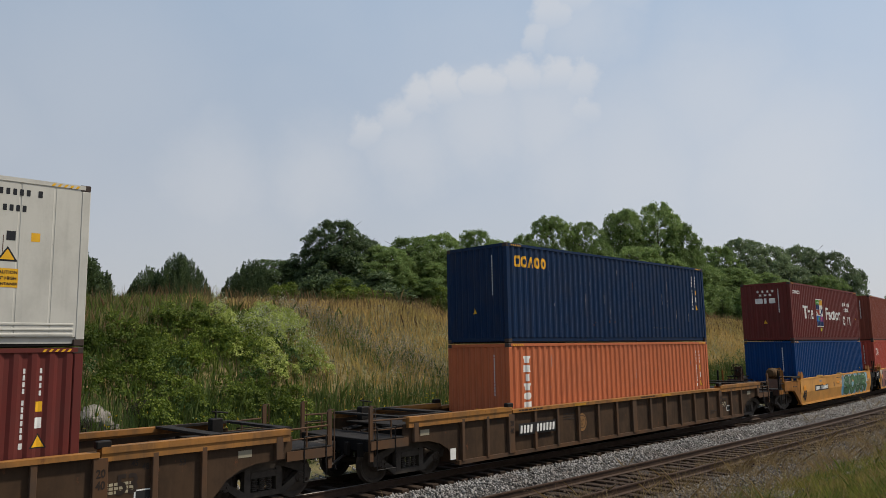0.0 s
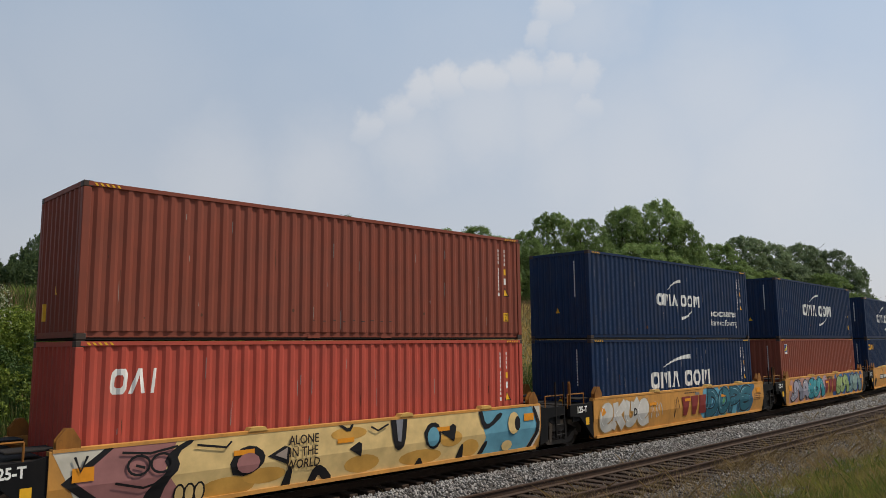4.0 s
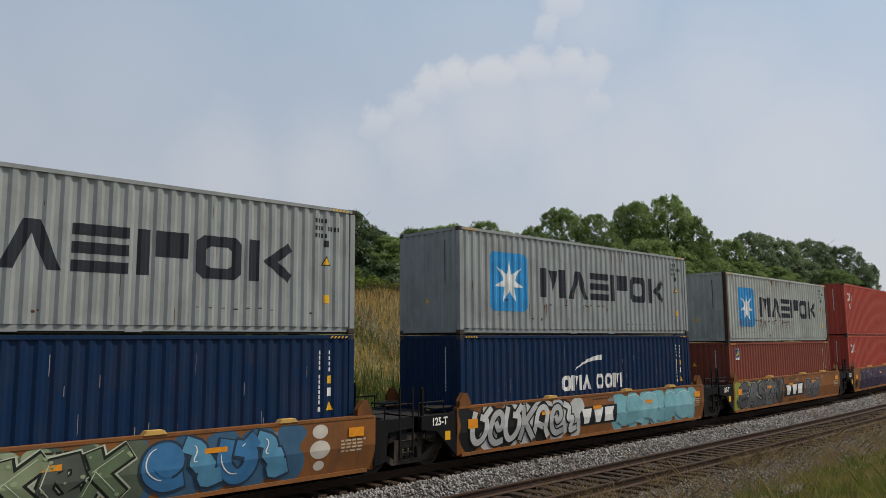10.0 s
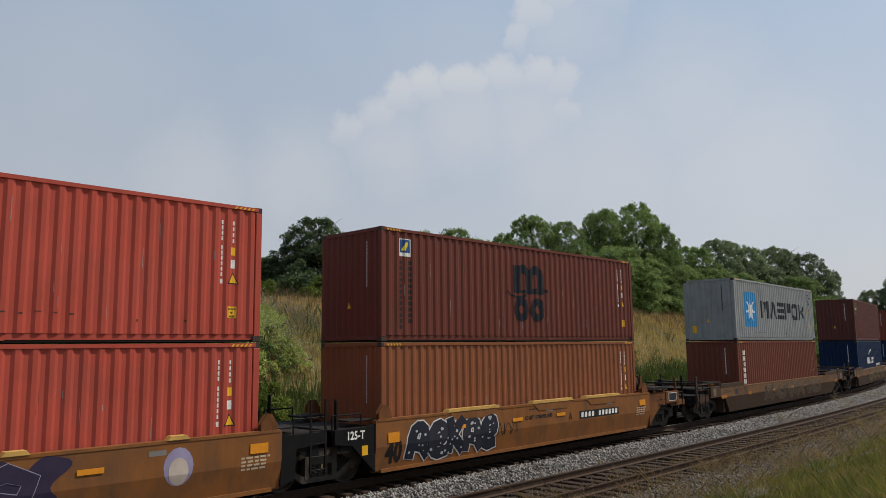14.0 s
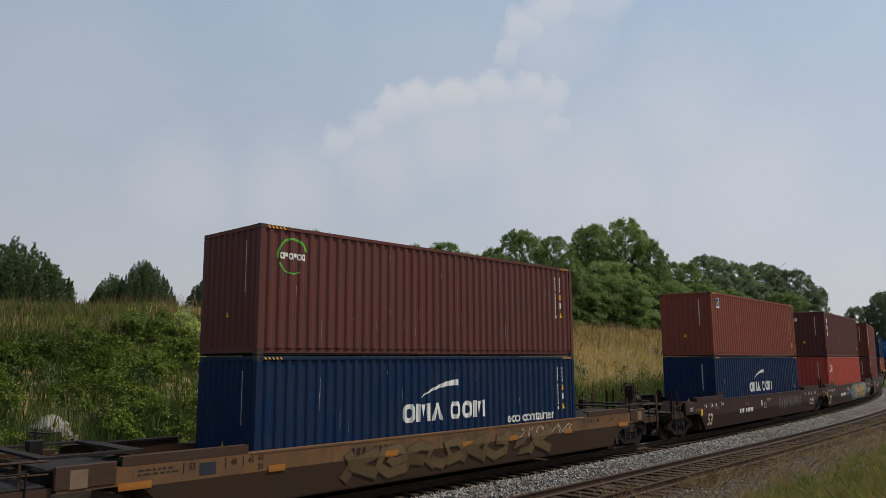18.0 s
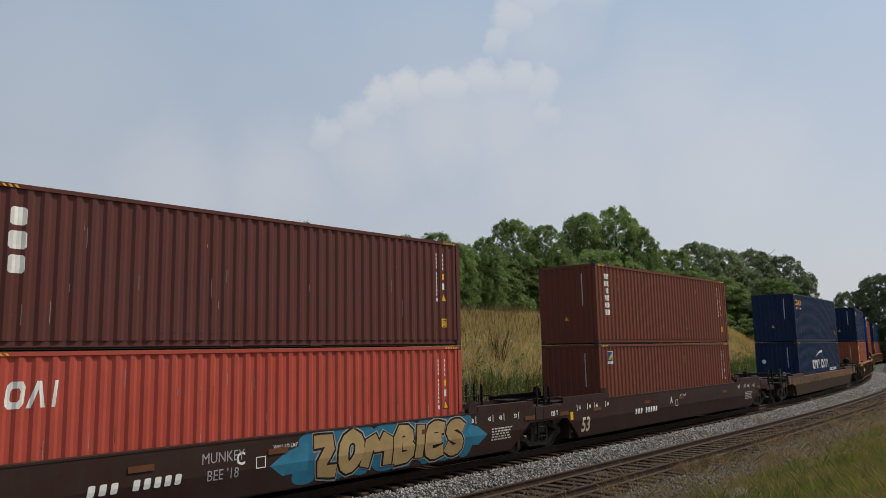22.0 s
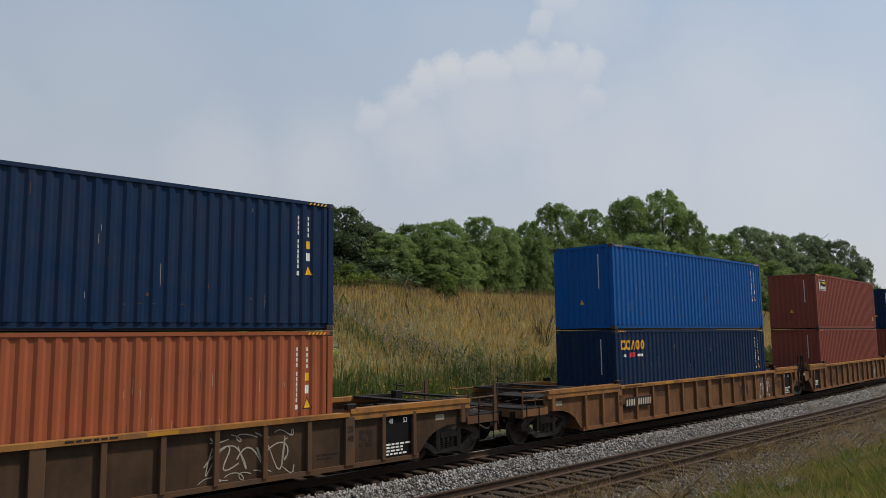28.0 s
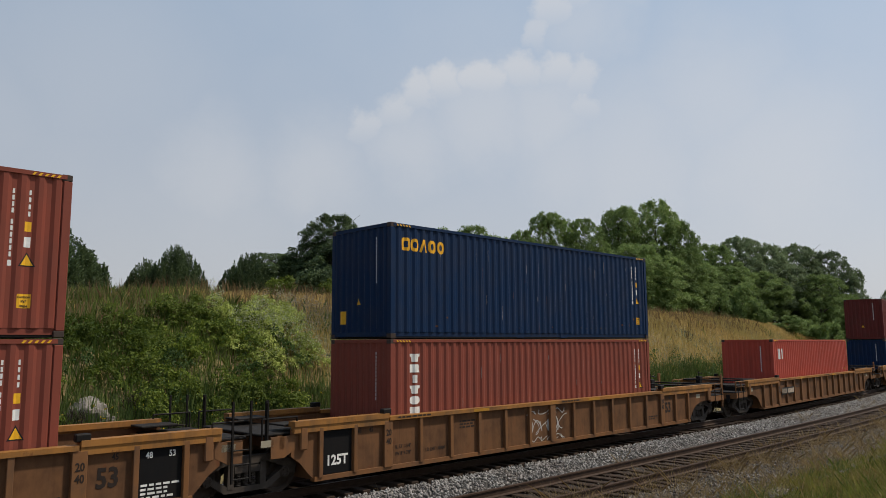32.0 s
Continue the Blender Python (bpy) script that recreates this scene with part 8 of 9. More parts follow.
def crown_mesh(kind, seed):
    key = ("crown_" + kind, seed)
    if key not in MESHES:
        rng = np.random.default_rng(seed + 100)
        if kind == "broad":           # unit tree: height 1, crown about 0.8 wide, layered sprays with gaps
            discs, lobes = [], [(rng.uniform(0, 6.28), rng.uniform(0.3, 0.95), rng.uniform(0.75, 1.22)) for k in range(9)]
            for k in range(520):
                a, z = rng.uniform(0, 6.28), rng.uniform(0.08, 0.98)
                lobe = min(lobes, key=lambda q: (math.cos(a) - math.cos(q[0])) ** 2 + (math.sin(a) - math.sin(q[0])) ** 2 + 6 * (z - q[1]) ** 2)[2]
                full = 0.40 * max(0.0, 1 - (abs(z - 0.45) / 0.55) ** 2.3) ** 0.5 * lobe
                r = full * rng.random() ** 0.4
                discs.append((r * math.cos(a), r * math.sin(a), 0.02 + z * (0.9 + 0.08 * lobe), rng.uniform(0.026, 0.066) * (1.1 - 0.35 * z), math.cos(a) * r * 2.2, math.sin(a) * r * 2.2))
            q = sprays(rng, discs, 46000, 0.0098)
        elif kind == "plume":         # dense dome of upright leafy shoots
            n = 34000
            shoots = []
            for k in range(230):
                a, r = rng.uniform(0, 6.28), 0.45 * math.sqrt(rng.random())
                shoots.append((r * math.cos(a), r * math.sin(a), (1 - 0.95 * (r / 0.45) ** 1.7 * 0.62) * rng.uniform(0.86, 1.0), rng.uniform(0.03, 0.055)))
            sh = np.array(shoots)[rng.integers(0, 230, n)]
            f = rng.random(n) ** 0.7
            z = sh[:, 2] * (0.12 + 0.88 * f)
            rad = sh[:, 3] * np.clip((sh[:, 2] - z) / 0.14, 0.08, 1.0) * rng.uniform(0.3, 1.15, n)
            a = rng.uniform(0, 6.283, n)
            c = np.stack([sh[:, 0] + np.cos(a) * rad, sh[:, 1] + np.sin(a) * rad, z], 1)
            u = np.stack([np.cos(a) * 0.5, np.sin(a) * 0.5, np.full(n, 0.75)], 1) + rng.normal(0, 0.3, (n, 3))
            u /= np.linalg.norm(u, axis=1)[:, None]
            v = np.cross(u, rng.normal(0, 1, (n, 3)))
            v /= np.linalg.norm(v, axis=1)[:, None]
            s = 0.019 * rng.uniform(0.6, 1.3, n)[:, None]
            q = np.stack([c - u * s, c - v * s * 0.3, c + u * s, c + v * s * 0.3], 1).reshape(-1, 3)
        else:                         # low leafy shrub
            discs = []
            for k in range(34):
                a, r = rng.uniform(0, 6.28), 0.5 * math.sqrt(rng.random())
                discs.append((r * math.cos(a), r * math.sin(a), rng.uniform(0.15, 0.95) * (1 - r * r * 2.2), rng.uniform(0.09, 0.19), math.cos(a) * r, math.sin(a) * r))
            q = sprays(rng, discs, 5200, 0.03)
        MESHES[key] = fast_mesh("crown", q, 4, len(q) // 4)
    return MESHES[key]


def trunk_build(bm, seed):
    rng = random.Random(seed)

    def limb(a, b, ra, rb):
        a, b = Vector(a), Vector(b)
        d = (b - a).normalized()
        u = d.orthogonal().normalized()
        w = d.cross(u)
        A = [bm.verts.new(a + (u * math.cos(k * 1.0472) + w * math.sin(k * 1.0472)) * ra) for k in range(6)]
        B = [bm.verts.new(b + (u * math.cos(k * 1.0472) + w * math.sin(k * 1.0472)) * rb) for k in range(6)]
        for k in range(6):
            bm.faces.new((A[k], A[(k + 1) % 6], B[(k + 1) % 6], B[k]))
        bm.faces.new(B)
    p = Vector((0, 0, -0.06))
    r = 0.024
    for k in range(5):
        q = p + Vector((rng.uniform(-0.02, 0.02), rng.uniform(-0.02, 0.02), 0.17))
        limb(p, q, r, r * 0.8)
        if k > 0:
            for j in range(3):
                a = rng.uniform(0, 6.28)
                limb(q, q + Vector((math.cos(a) * 0.25, math.sin(a) * 0.25, rng.uniform(0.08, 0.2))), r * 0.5, r * 0.12)
        p, r = q, r * 0.8


def tree(x, y, top, width, kind, seed, leaf, label, base=None):
    z = float(height([x], [y])[0][0]) if base is None else base
    h = top - z
    t = new("tree" if kind != "shrub" else "shrub")
    tagged(t, label, "tree" if kind != "shrub" else "shrub")
    wood = part("trunk", cached(("trunk", seed % 3), lambda bm: trunk_build(bm, seed % 3)), M_BARK, t)
    if kind != "broad":
        wood.matrix_basis = Matrix.Diagonal((0.6, 0.6, 0.7, 1))
    part("crown", crown_mesh(kind, seed % 4), leaf, t)
    w = width / {"broad": 0.70, "plume": 0.98, "shrub": 1.2}[kind]
    t.matrix_basis = pose(x, y, z, 0, 0, seed * 67 % 360) @ Matrix.Diagonal((w, w, h, 1))
    return t


def polar(bearing, r):
    return r * math.sin(radians(bearing)), r * math.cos(radians(bearing))


def build_trees():
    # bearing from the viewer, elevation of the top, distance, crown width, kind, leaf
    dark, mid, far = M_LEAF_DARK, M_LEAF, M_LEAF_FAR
    spec = [(-26.3, 8.5, 45, 6.2, "plume", dark), (-31.2, 6.9, 46, 4.6, "plume", dark), (-33.6, 8.0, 45, 5.0, "plume", dark), (-18.3, 7.5, 47, 3.9, "plume", dark), (-20.4, 6.4, 48, 2.6, "plume", dark),
            (-13.2, 7.1, 49, 4.2, "plume", dark), (-11.2, 6.9, 51, 4.4, "broad", dark), (-9.3, 6.6, 52, 4.0, "broad", dark), (-6.9, 9.9, 50, 4.6, "broad", dark), (-5.4, 8.6, 51, 4.0, "broad", dark), (-8.6, 7.8, 51, 4.0, "broad", dark),
            (-3.3, 8.0, 50, 4.6, "broad", mid), (-1.3, 8.6, 53, 4.8, "broad", mid), (0.9, 8.8, 55, 4.8, "broad", mid), (3.7, 9.1, 58, 3.8, "broad", mid), (5.4, 8.4, 60, 3.6, "broad", mid), (7.4, 8.6, 64, 3.2, "broad", mid),
            (9.6, 9.9, 72, 5.0, "broad", mid), (11.9, 9.4, 74, 4.8, "broad", mid), (14.9, 10.3, 84, 6.2, "broad", mid), (17.6, 10.4, 86, 7.2, "broad", mid), (19.0, 8.9, 86, 4.6, "broad", mid), (16.2, 7.4, 80, 7.0, "broad", mid), (13.2, 7.2, 76, 6.0, "broad", mid),
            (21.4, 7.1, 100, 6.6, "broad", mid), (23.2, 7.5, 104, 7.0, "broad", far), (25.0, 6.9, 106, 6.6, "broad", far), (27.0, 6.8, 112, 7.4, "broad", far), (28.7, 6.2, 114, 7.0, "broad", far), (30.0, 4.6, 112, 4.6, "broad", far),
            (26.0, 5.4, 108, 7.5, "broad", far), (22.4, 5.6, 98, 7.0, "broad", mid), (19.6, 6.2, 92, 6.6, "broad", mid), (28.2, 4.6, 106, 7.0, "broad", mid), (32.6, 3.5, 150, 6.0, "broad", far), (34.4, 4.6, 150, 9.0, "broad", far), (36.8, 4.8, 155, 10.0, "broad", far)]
    spec += [(-7.6, 6.4, 56, 6, "broad", dark), (-2.2, 6.8, 57, 6, "broad", mid), (1.8, 7.4, 60, 6, "broad", mid), (4.6, 7.2, 64, 6, "broad", mid), (6.6, 7.0, 66, 6, "broad", mid), (8.6, 7.4, 70, 6, "broad", mid), (11.0, 7.0, 72, 6.5, "broad", mid),
             (18.2, 6.4, 84, 6.5, "broad", mid), (20.8, 5.4, 94, 6.5, "broad", mid), (24.2, 5.0, 102, 7.5, "broad", mid), (14.6, 6.0, 78, 6.0, "broad", mid), (-4.2, 6.4, 52, 5.0, "broad", dark), (0.0, 6.6, 52, 5.0, "broad", mid), (30.6, 2.9, 118, 6, "broad", mid), (29.4, 3.3, 110, 6, "broad", mid)]
    for k, (b, elev, r, w, kind, leaf) in enumerate(spec):
        x, y = polar(b, r)
        tree(x, y, EYE_Z + r * math.tan(radians(elev)), w, kind, k, leaf, "dark upright feathery tree behind the grassy bank" if kind == "plume" else "broad leafy green tree on top of the bank")
    for k, (b, elev, r, w) in enumerate(((-10.9, 5.7, 36, 1.7), (-6.4, 5.6, 37, 2.6), (-4.4, 5.2, 38, 2.2), (1.0, 4.9, 40, 1.6))):
        x, y = polar(b, r)
        tree(x, y, EYE_Z + r * math.tan(radians(elev)), w, "shrub", k + 2, M_BUSH, "light green shrub on the crest of the bank")
    rng = random.Random(4)
    for k in range(34):               # undergrowth along the wood's edge
        b = -8 + 42 * (k + rng.random()) / 34
        r = 45 + 55 * max(0, (b + 6) / 38) + rng.uniform(-1, 6)
        x, y = polar(b, r)
        z = float(height([x], [y])[0][0])
        tree(x, y, z + rng.uniform(2.2, 4.6), rng.uniform(3.5, 6), "shrub", k, M_LEAF if b > -2 else M_LEAF_DARK, "leafy green shrub at the edge of the wood")


def blades(rng, x, y, z, h, w, lean=0.35, bend=0.35):
    """Narrow pointed blades: one bent strip of two triangles' width each."""
    n = len(x)
    a = rng.uniform(0, 6.28, n)
    ux, uy = np.cos(a) * w, np.sin(a) * w
    b = rng.uniform(0, 6.28, n)
    lx, ly = np.cos(b) * h * lean * rng.random(n), np.sin(b) * h * lean * rng.random(n)
    base = np.stack([x, y, z], 1)
    p0 = base - np.stack([ux, uy, np.full(n, 0.05)], 1)
    p1 = base + np.stack([ux, uy, np.full(n, -0.05)], 1)
    mid = base + np.stack([lx * bend, ly * bend, h * 0.6], 1)
    p2 = mid + np.stack([ux * 0.7, uy * 0.7, np.zeros(n)], 1)
    p4 = mid - np.stack([ux * 0.7, uy * 0.7, np.zeros(n)], 1)
    p3 = base + np.stack([lx, ly, h], 1)
    return np.stack([p0, p1, p2, p3, p4], 1).reshape(-1, 3)


def field(rng, n, s0, s1, o0, o1, power=1.0):
    s = s0 + (s1 - s0) * rng.random(n) ** power
    o = rng.uniform(o0, o1, n)
    x, y = on_line(s, o)
    return x, y, s, o


def specks(rng, x, y, z, size):
    """Small leaves or petals lying every way."""
    n = len(x)
    c = np.stack([x, y, z], 1)
    u = rng.normal(0, 1, (n, 3))
    u /= np.linalg.norm(u, axis=1)[:, None]
    v = np.cross(u, rng.normal(0, 1, (n, 3)))
    v /= np.linalg.norm(v, axis=1)[:, None]
    a = (size * rng.uniform(0.6, 1.4, n))[:, None]
    return np.stack([c - u * a, c - v * a * 0.5, c + u * a, c + v * a * 0.5], 1).reshape(-1, 3)


def clump_field(rng, count, s0, s1, o0, o1, h, leaves, size):
    """Many leafy plants, each a heap of clumps, as one cloud of leaves."""
    x, y, s, o = field(rng, count, s0, s1, o0, o1)
    clear = ~((abs(s + 6.2) < 1.15) & (o < 7.4))         # a boulder lies in the open here
    x, y = x[clear], y[clear]
    z = height(x, y)[0]
    blobs = []
    for a, b, c in zip(x, y, z):
        t = rng.uniform(*h)
        for k in range(4):
            blobs.append((a + rng.normal(0, 0.22), b + rng.normal(0, 0.22), c + t * (0.15 + 0.22 * k), t * (0.34 - 0.06 * k)))
    return leaf_cloud(rng, blobs, leaves, size)


def bush_field(rng, count, s0, s1, o0, o1, r, leaves, size):
    """Rounded bushes of many small leaf clumps with dark hollows between them."""
    x, y, s, o = field(rng, count, s0, s1, o0, o1)
    clear = ~((abs(s + 6.2) < 1.3) & (o < 7.6))          # a boulder lies in the open here
    x, y = x[clear], y[clear]
    discs = []
    for a, b, c in zip(x, y, height(x, y)[0]):
        w = rng.uniform(*r)
        for k in range(30):
            th, f = rng.uniform(0, 6.28), rng.random() ** 0.6
            px, py = math.cos(th) * f, math.sin(th) * f
            discs.append((a + px * w, b + py * w, c + w * 1.25 * (1.0 - 0.85 * f * f) * rng.uniform(0.55, 1.05), w * rng.uniform(0.13, 0.27), px * 0.9, py * 0.9))
    return sprays(rng, discs, leaves, size)


def stuff(name, q, corners, material, label, category="plants"):
    return tagged(part(name, fast_mesh(name, q, corners, len(q) // corners), material), label, category, kind="stuff")


def build_growth():
    rng = np.random.default_rng(11)
    # the bank
    x, y, s, o = field(rng, 150000, -24, 95, 4.9, 17, 1.3)
    clear = ~((abs(s + 6.1) < 0.75) & (o < 7.2) & (o > 6.2))
    x, y, s, o = x[clear], y[clear], s[clear], o[clear]
    z, off, ss = height(x, y)
    patch = np.array([noise.noise((a * 0.12, b * 0.12, 7.0)) + 0.4 * noise.noise((a * 0.5, b * 0.5, 2.0)) for a, b in zip(x, y)])
    dry = (patch + np.interp(s, (-10, 0.5, 2.5, 9), (-0.75, -0.55, 0.2, 0.5)) + np.interp(off, (5, 6.8, 8, 11, 11.8, 12.6), (-0.95, -0.5, -0.05, 0.12, 0.35, 0.75))) > rng.normal(0, 0.2, len(x))
    for name, sel, mat, lab, hh in (("dry_grass", dry, M_DRY, "straw-coloured dry grass on the bank", (0.22, 0.6)), ("bank_grass", ~dry, M_WEED, "tall green grass and weeds on the bank", (0.3, 0.75))):
        k = sel.nonzero()[0]
        q = blades(rng, x[k], y[k], z[k], rng.uniform(*hh, len(k)) * np.interp(off[k], (10.5, 12.5), (1.0, 0.7)), rng.uniform(0.008, 0.02, len(k)), 0.75)
        stuff(name, q, 5, mat, lab, "grass")
    stuff("leafy_bushes", bush_field(rng, 235, -22, 0.3, 6.2, 10.9, (0.4, 0.85), 170000, 0.045), 4, M_BUSH, "lush leafy green bushes on the lower bank")
    stuff("dark_bushes", bush_field(rng, 60, -20, 1.5, 6.4, 9.4, (0.4, 0.7), 24000, 0.04), 4, M_BUSH_DARK, "darker leafy bushes among the green ones")
    stuff("foot_weeds", clump_field(rng, 240, 8, 62, 4.9, 8.4, (0.35, 0.85), 22000, 0.05), 4, M_REED, "grey-green weeds at the foot of the dry bank")
    stuff("reeds", blades(rng, *(lambda f: (f[0], f[1], height(f[0], f[1])[0]))(field(rng, 26000, -20, 60, 5.0, 7.2, 1.5)), rng.uniform(0.5, 1.2, 26000), rng.uniform(0.006, 0.016, 26000), 0.3), 5, M_REED, "upright green reeds at the foot of the bank")
    # flowering shrub and pale flower heads
    stuff("flowering_shrub_leaves", bush_field(rng, 34, -1.0, 2.4, 8.0, 11.0, (0.45, 0.85), 26000, 0.04), 4, M_PALE, "pale green leaves of flowering shrubs")
    for name, n, lo, hi, o0, o1, up, size in (("shrub_flowers", 2400, -1.3, 2.4, 7.8, 11.2, (0.4, 1.35), 0.034), ("bank_flowers", 8000, 5, 60, 5.2, 9.6, (0.25, 0.7), 0.024), ("far_left_flowers", 1800, -11.5, -8, 8.5, 11.5, (0.7, 1.7), 0.042)):
        x, y, s, o = field(rng, n * 3, lo, hi, o0, o1)
        keep = np.array([noise.noise((a * 0.9, b * 0.9, 12.0)) for a, b in zip(x, y)]) > 0.05
        x, y = x[keep][:n], y[keep][:n]
        stuff(name, specks(rng, x, y, height(x, y)[0] + rng.uniform(*up, len(x)), np.full(len(x), size)), 4, M_FLOWER, "small greyish white flower heads")
    # a drift of grey seed heads that runs down across the bank
    n = 8000
    s = rng.uniform(2.2, 12.0, n)
    o = 10.6 - 0.66 * (s - 3.4) + 0.5 * np.sin(s * 1.9) + rng.normal(0, 0.75, n)
    x, y = on_line(s, o)
    z = height(x, y)[0]
    stuff("grey_weeds", blades(rng, x[:1800], y[:1800], z[:1800], rng.uniform(0.3, 0.75, 1800), rng.uniform(0.006, 0.014, 1800), 0.6), 5, M_REED, "grey-green stems of seeding weeds")
    stuff("grey_seed_heads", specks(rng, x, y, z + rng.uniform(0.3, 0.78, n), np.full(n, 0.032)), 4, M_GREYWEED, "grey-white seed heads drifting down the bank")
    x, y, s, o = field(rng, 420, -18, 20, 4.8, 6.5)
    stuff("yellow_flowers", specks(rng, x, y, height(x, y)[0] + rng.uniform(0.5, 1.0, len(x)), np.full(len(x), 0.05)), 4, M_YELLOWFLOWER, "a few yellow flower spikes")
    x, y, s, o = field(rng, 11000, -24, 60, 10.2, 15, 1.4)
    stuff("crest_stalks", blades(rng, x, y, height(x, y)[0], rng.uniform(0.45, 0.95, len(x)), rng.uniform(0.006, 0.013, len(x)), 0.5), 5, M_STALK, "thin reddish-brown seed stalks on the crest")
    # the verge on the viewer's side
    x, y, s, o = field(rng, 170000, -4, 50, -12.8, -6.4, 1.35)
    edge = np.array([noise.noise((a * 0.45, b * 0.45, 4.0)) + 0.6 * noise.noise((a * 1.6, b * 1.6, 8.0)) for a, b in zip(x, y)])
    thin = rng.random(len(x)) < np.interp(o + edge * 1.6, (-8.6, -7.7, -6.9), (1.0, 0.35, 0.03))
    x, y, s, o, edge = x[thin], y[thin], s[thin], o[thin], edge[thin]
    z, off, ss = height(x, y)
    z = np.maximum(z, np.interp(o, (-7.7, -6.6), (-0.56, -0.24)))
    tall = rng.uniform(0.1, 0.36, len(x)) * (0.75 + 0.6 * edge)
    dead = rng.random(len(x)) < np.interp(edge, (-0.3, 0.0, 0.35), (0.05, 0.14, 0.5))
    olive = ~dead & (rng.random(len(x)) < np.interp(np.roll(edge, 7) * 0.3 + np.array([noise.noise((a * 2.6, b * 2.6, 2.0)) for a, b in zip(x, y)]), (-0.25, 0.25), (0.1, 0.75)))
    for name, sel, k, lean, mat, lab in (("verge_grass", ~dead & ~olive, 1.0, 1.3, M_GRASS, "green grass of the near verge"), ("olive_grass", olive, 0.9, 1.7, M_OLIVE, "browning tangled grass of the near verge"), ("verge_straw", dead, 0.75, 2.0, M_VERGESTRAW, "yellowed dry grass of the near verge")):
        stuff(name, blades(rng, x[sel], y[sel], z[sel], tall[sel] * k, rng.uniform(0.0025, 0.006, sel.sum()), lean, 0.56), 5, mat, lab, "grass")
    # taller tufts that stand out of the verge
    for name, n, mat, lab in (("verge_tufts", 260, M_GRASS, "taller tufts of verge grass"), ("green_tufts", 90, M_WEED, "bright green weed tufts in the verge")):
        x, y, s, o = field(rng, n, -3, 42, -12.3, -7.3, 1.3)
        pick = np.repeat(np.arange(n), 36)
        x, y = x[pick] + rng.normal(0, 0.1, len(pick)), y[pick] + rng.normal(0, 0.1, len(pick))
        stuff(name, blades(rng, x, y, height(x, y)[0], rng.uniform(0.18, 0.45, len(x)), rng.uniform(0.0025, 0.005, len(x)), 1.0, 0.56), 5, mat, lab, "grass")
    # single tall stems with pale drooping heads
    x, y, s, o = field(rng, 1100, -3, 40, -10.5, -6.2, 1.2)
    z = np.maximum(height(x, y)[0], np.interp(o, (-7.7, -6.6), (-0.56, -0.24)))
    h = rng.uniform(0.3, 0.7, len(x))
    stuff("seed_stems", blades(rng, x, y, z, h, np.full(len(x), 0.003), 0.9, 0.56), 5, M_STRAW, "tall straw stems with seed heads", "grass")
    # tufts of dead weeds beside and between the near rails, a few on the main ballast
    for name, n, o0, o1, per, base in (("dead_weeds", 620, -7.6, -5.0, 34, -0.3), ("ballast_tufts", 26, -3.2, -1.5, 16, -0.34)):
        x, y, s, o = field(rng, n, -6, 52, o0, o1, 1.2)
        pick = np.repeat(np.arange(n), per)
        wide = rng.uniform(0.05, 0.2, n)[pick]
        size = rng.uniform(0.5, 1.0, n)[pick]
        x, y = x[pick] + rng.normal(0, 1, len(pick)) * wide, y[pick] + rng.normal(0, 1, len(pick)) * wide
        stuff(name, blades(rng, x, y, np.full(len(x), base), rng.uniform(0.22, 0.62, len(x)) * size, rng.uniform(0.002, 0.0045, len(x)), 1.9, 0.56), 5, M_DEADWEED, "dead straw-coloured weed tufts in the ballast", "weeds")


def boulder(x, y, z, size, seed):
    def build(bm):
        bmesh.ops.create_icosphere(bm, subdivisions=3, radius=1.0)
        for v in bm.verts:
            n_ = noise.noise(v.co * 1.4 + Vector((seed, 0, 0))) * 0.4 + noise.noise(v.co * 4.0) * 0.12
            v.co = Vector((v.co.x * 1.25, v.co.y, v.co.z * 0.85)) * (1 + n_) * size
    tagged(part("boulder", cached(("boulder", seed), build), M_BOULDER, loc=(x, y, z)), "pale weathered boulder half hidden in weeds", "rock")


def dead_bush(x, y, n, h, seed):
    rng = random.Random(seed)

    def build(bm):
        for k in range(n):
            a, l = rng.uniform(0, 6.28), rng.uniform(0.15, 0.5) * h
            p = Vector((rng.uniform(-0.2, 0.2), rng.uniform(-0.2, 0.2), -0.1))
            q = p + Vector((math.cos(a) * l, math.sin(a) * l, h * rng.uniform(0.6, 1.0)))
            m_ = (p + q) / 2 + Vector((rng.uniform(-0.1, 0.1), rng.uniform(-0.1, 0.1), 0.1))
            rod(bm, p, m_, 0.012, 4)
            rod(bm, m_, q, 0.008, 4)
            rod(bm, m_, m_ + Vector((math.cos(a + 1) * l * 0.6, math.sin(a + 1) * l * 0.6, h * 0.35)), 0.006, 4)
    z = float(height([x], [y])[0][0])
    tagged(part("dead_bush", cached(("dead_bush", seed), build), M_BARK, loc=(x, y, z)), "bare brown twigs of a dead bush", "bush")


M_YELLOWFLOWER = leafy("yellow_flowers", (0.7, 0.5, 0.03), (0.6, 0.45, 0.05))
M_STALK = leafy("brown_stalks", (0.17, 0.105, 0.055), (0.30, 0.22, 0.10))
M_VERGESTRAW = leafy("yellowed_grass", (0.40, 0.31, 0.12), (0.20, 0.17, 0.06))
M_STRAW = leafy("bleached_straw", (0.50, 0.375, 0.18), (0.25, 0.18, 0.08))
M_DEADWEED = leafy("dead_weeds", (0.40, 0.29, 0.14), (0.19, 0.13, 0.06))
M_BOULDER = plain("pale_rock", (0.34, 0.30, 0.26), 0.9, 0, 0.45, 5, 0.8)
build_trees()
build_growth()


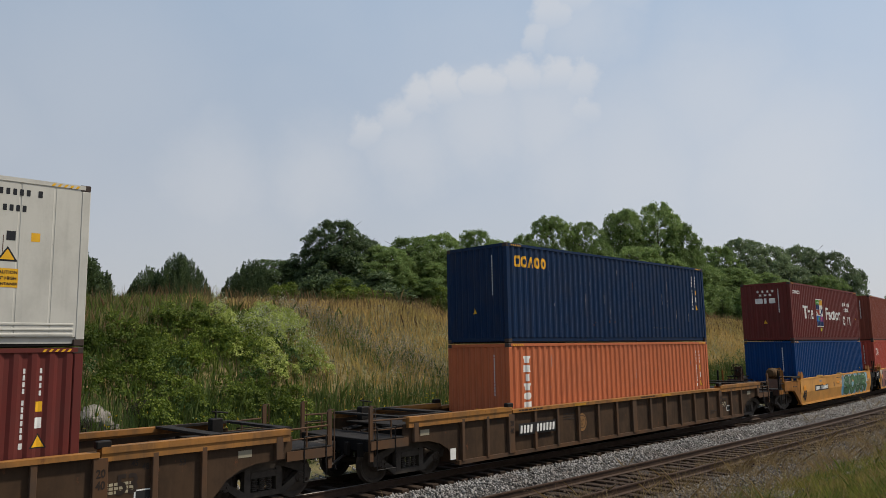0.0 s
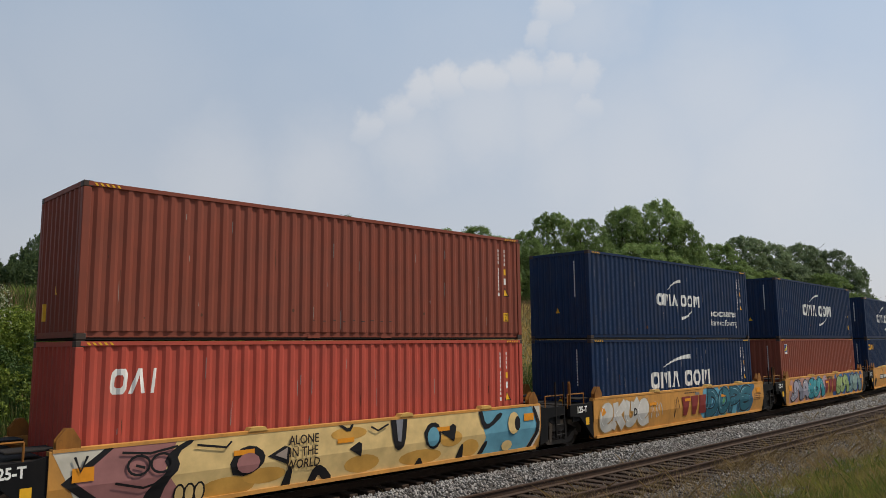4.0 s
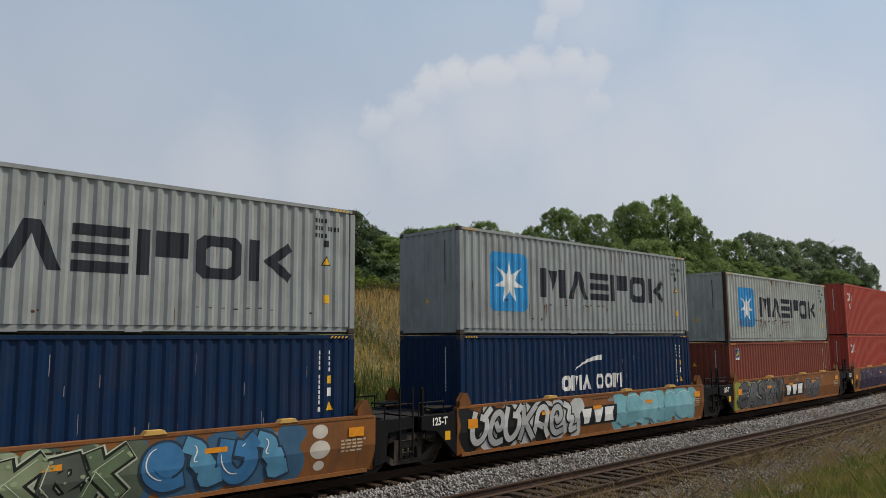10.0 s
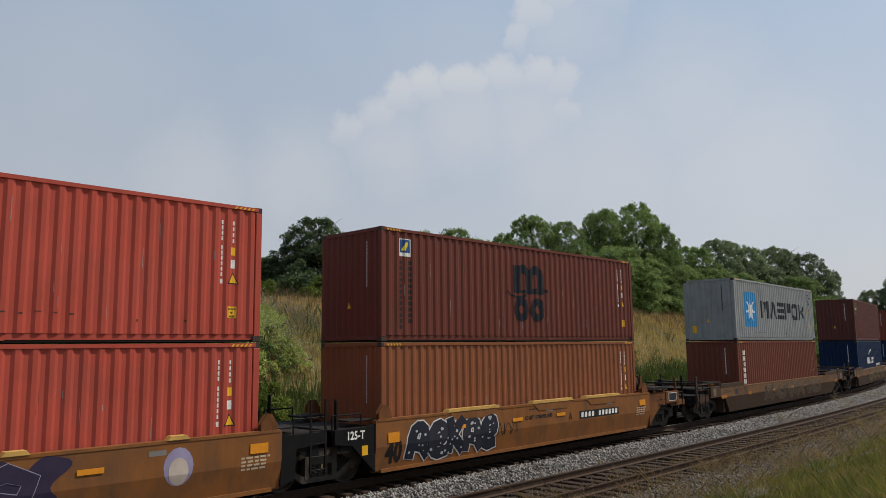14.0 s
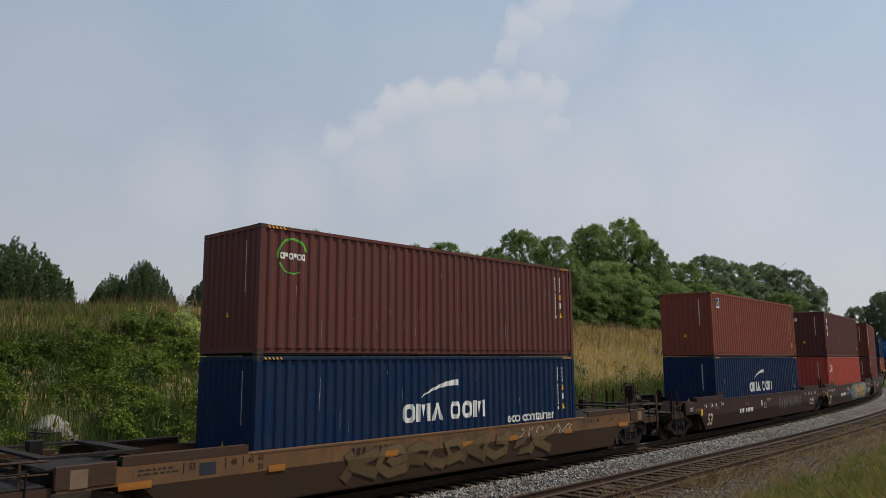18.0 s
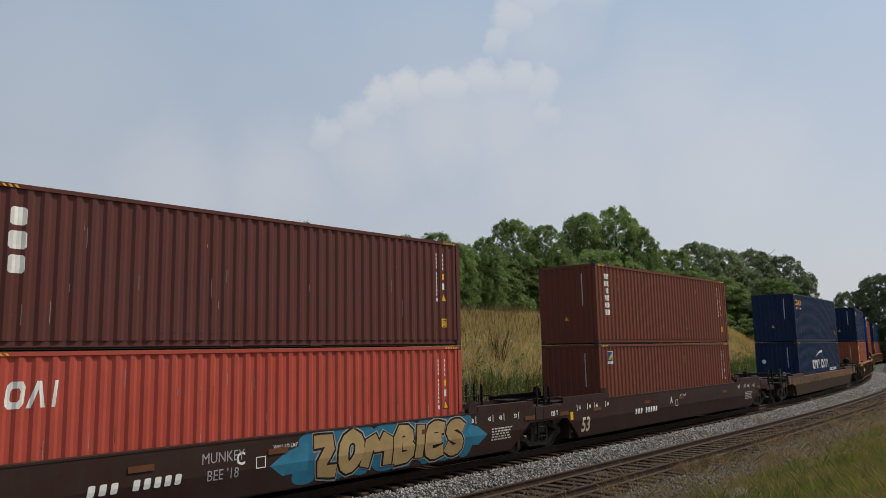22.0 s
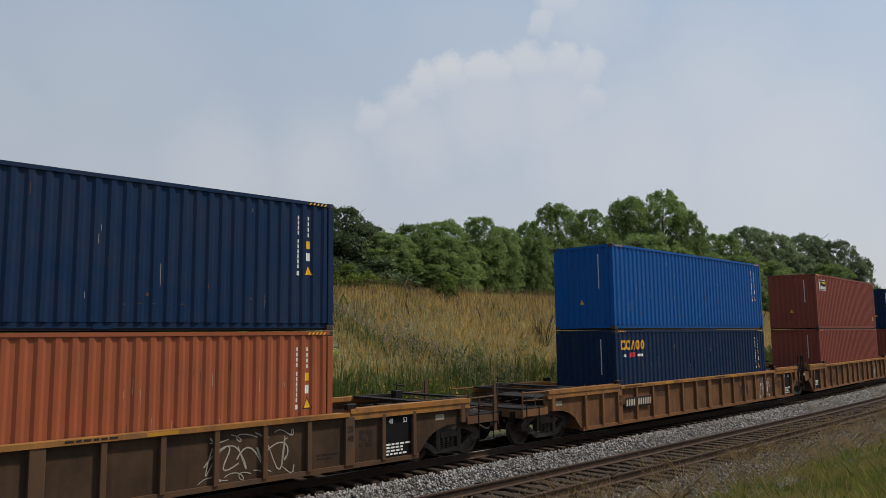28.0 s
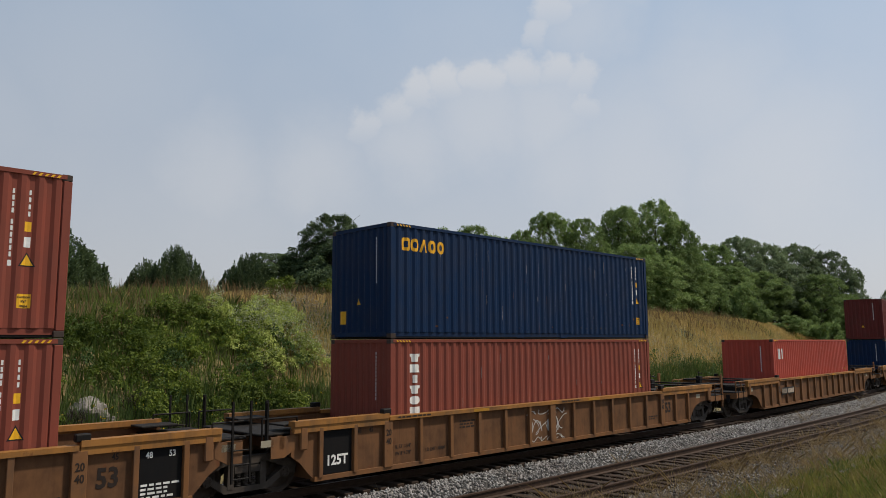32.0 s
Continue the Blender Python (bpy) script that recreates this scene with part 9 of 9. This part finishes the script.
def ridge():
    """A far wooded ridge that shows in the gap between the trees."""
    verts, faces, n = [], [], 90
    for k in range(n):
        b = -60 + 120 * k / (n - 1)
        x, y = polar(b, 380)
        top = np.interp(b, (-10, 14), (25.0, 9.0)) + 4 * noise.noise((k * 0.13, 1, 0)) + 1.6 * noise.noise((k * 0.9, 4, 0))
        verts += [(x, y, 3.0), (x, y, top), (x * 1.2, y * 1.2, top + 1)]
    for k in range(n - 1):
        a = k * 3
        faces += [(a, a + 3, a + 4, a + 1), (a + 1, a + 4, a + 5, a + 2)]
    # grey tint of the distance haze is put into the ridge's leaf colour
    tagged(part("backdrop_ridge", mesh_from("backdrop_ridge", verts, faces), leafy("hazed_far_woods", (0.13, 0.19, 0.15), (0.15, 0.21, 0.17))), "far hazy wooded ridge", "hill", kind="structure")


ridge()
for s_, o_, r_ in ((-6.5, 6.95, 0.46), (-6.05, 6.7, 0.26)):
    bx_, by_ = on_line(s_, o_)
    boulder(float(bx_), float(by_), float(height([bx_], [by_])[0][0]) + r_ * 0.25, r_, s_)
for s_, o_, n_, h_ in ((-6.9, 6.5, 44, 0.75), (-5.2, 6.9, 30, 0.8), (-4.2, 5.9, 36, 0.8), (-3.2, 5.6, 26, 0.7), (16.4, 8.8, 20, 1.9), (3.0, 5.0, 18, 0.8), (36.0, 9.5, 12, 1.2)):
    bx_, by_ = on_line(s_, o_)
    dead_bush(float(bx_), float(by_), n_, h_, int(s_ * 10))


def motions():
    times = [k * 0.5 for k in range(65)]
    for i, (car, lower, upper, seam) in enumerate(TRAIN):
        rows = [(t, unit_pose(i, t)) for t in times]
        walk(car, rows)
        walk(lower, [(t, m @ pose(0, 0, DECK)) for t, m in rows])
        if upper:
            walk(upper, [(t, m @ pose(0, 0, seam)) for t, m in rows])

    # wheels roll while their car passes the viewer
    turn = math.degrees(1 / 30 / 0.46)
    for wheel, (x, y, z), unit in WHEELSETS:
        rows, angle, last = [(0.0, pose(x, y, z))], 0.0, run(0.0)
        for k in range(1, 961):
            t = k / 30
            now = run(t)
            if -22 < UNITS[unit][0] + now < 62:
                angle += math.degrees((last - now) / 0.46)
                rows.append((t, pose(x, y, z, 0, -angle % 360, 0)))
            last = now
        if rows[-1][0] < 32.0:
            rows.append((32.0, rows[-1][1]))
        walk(wheel, rows)


motions()
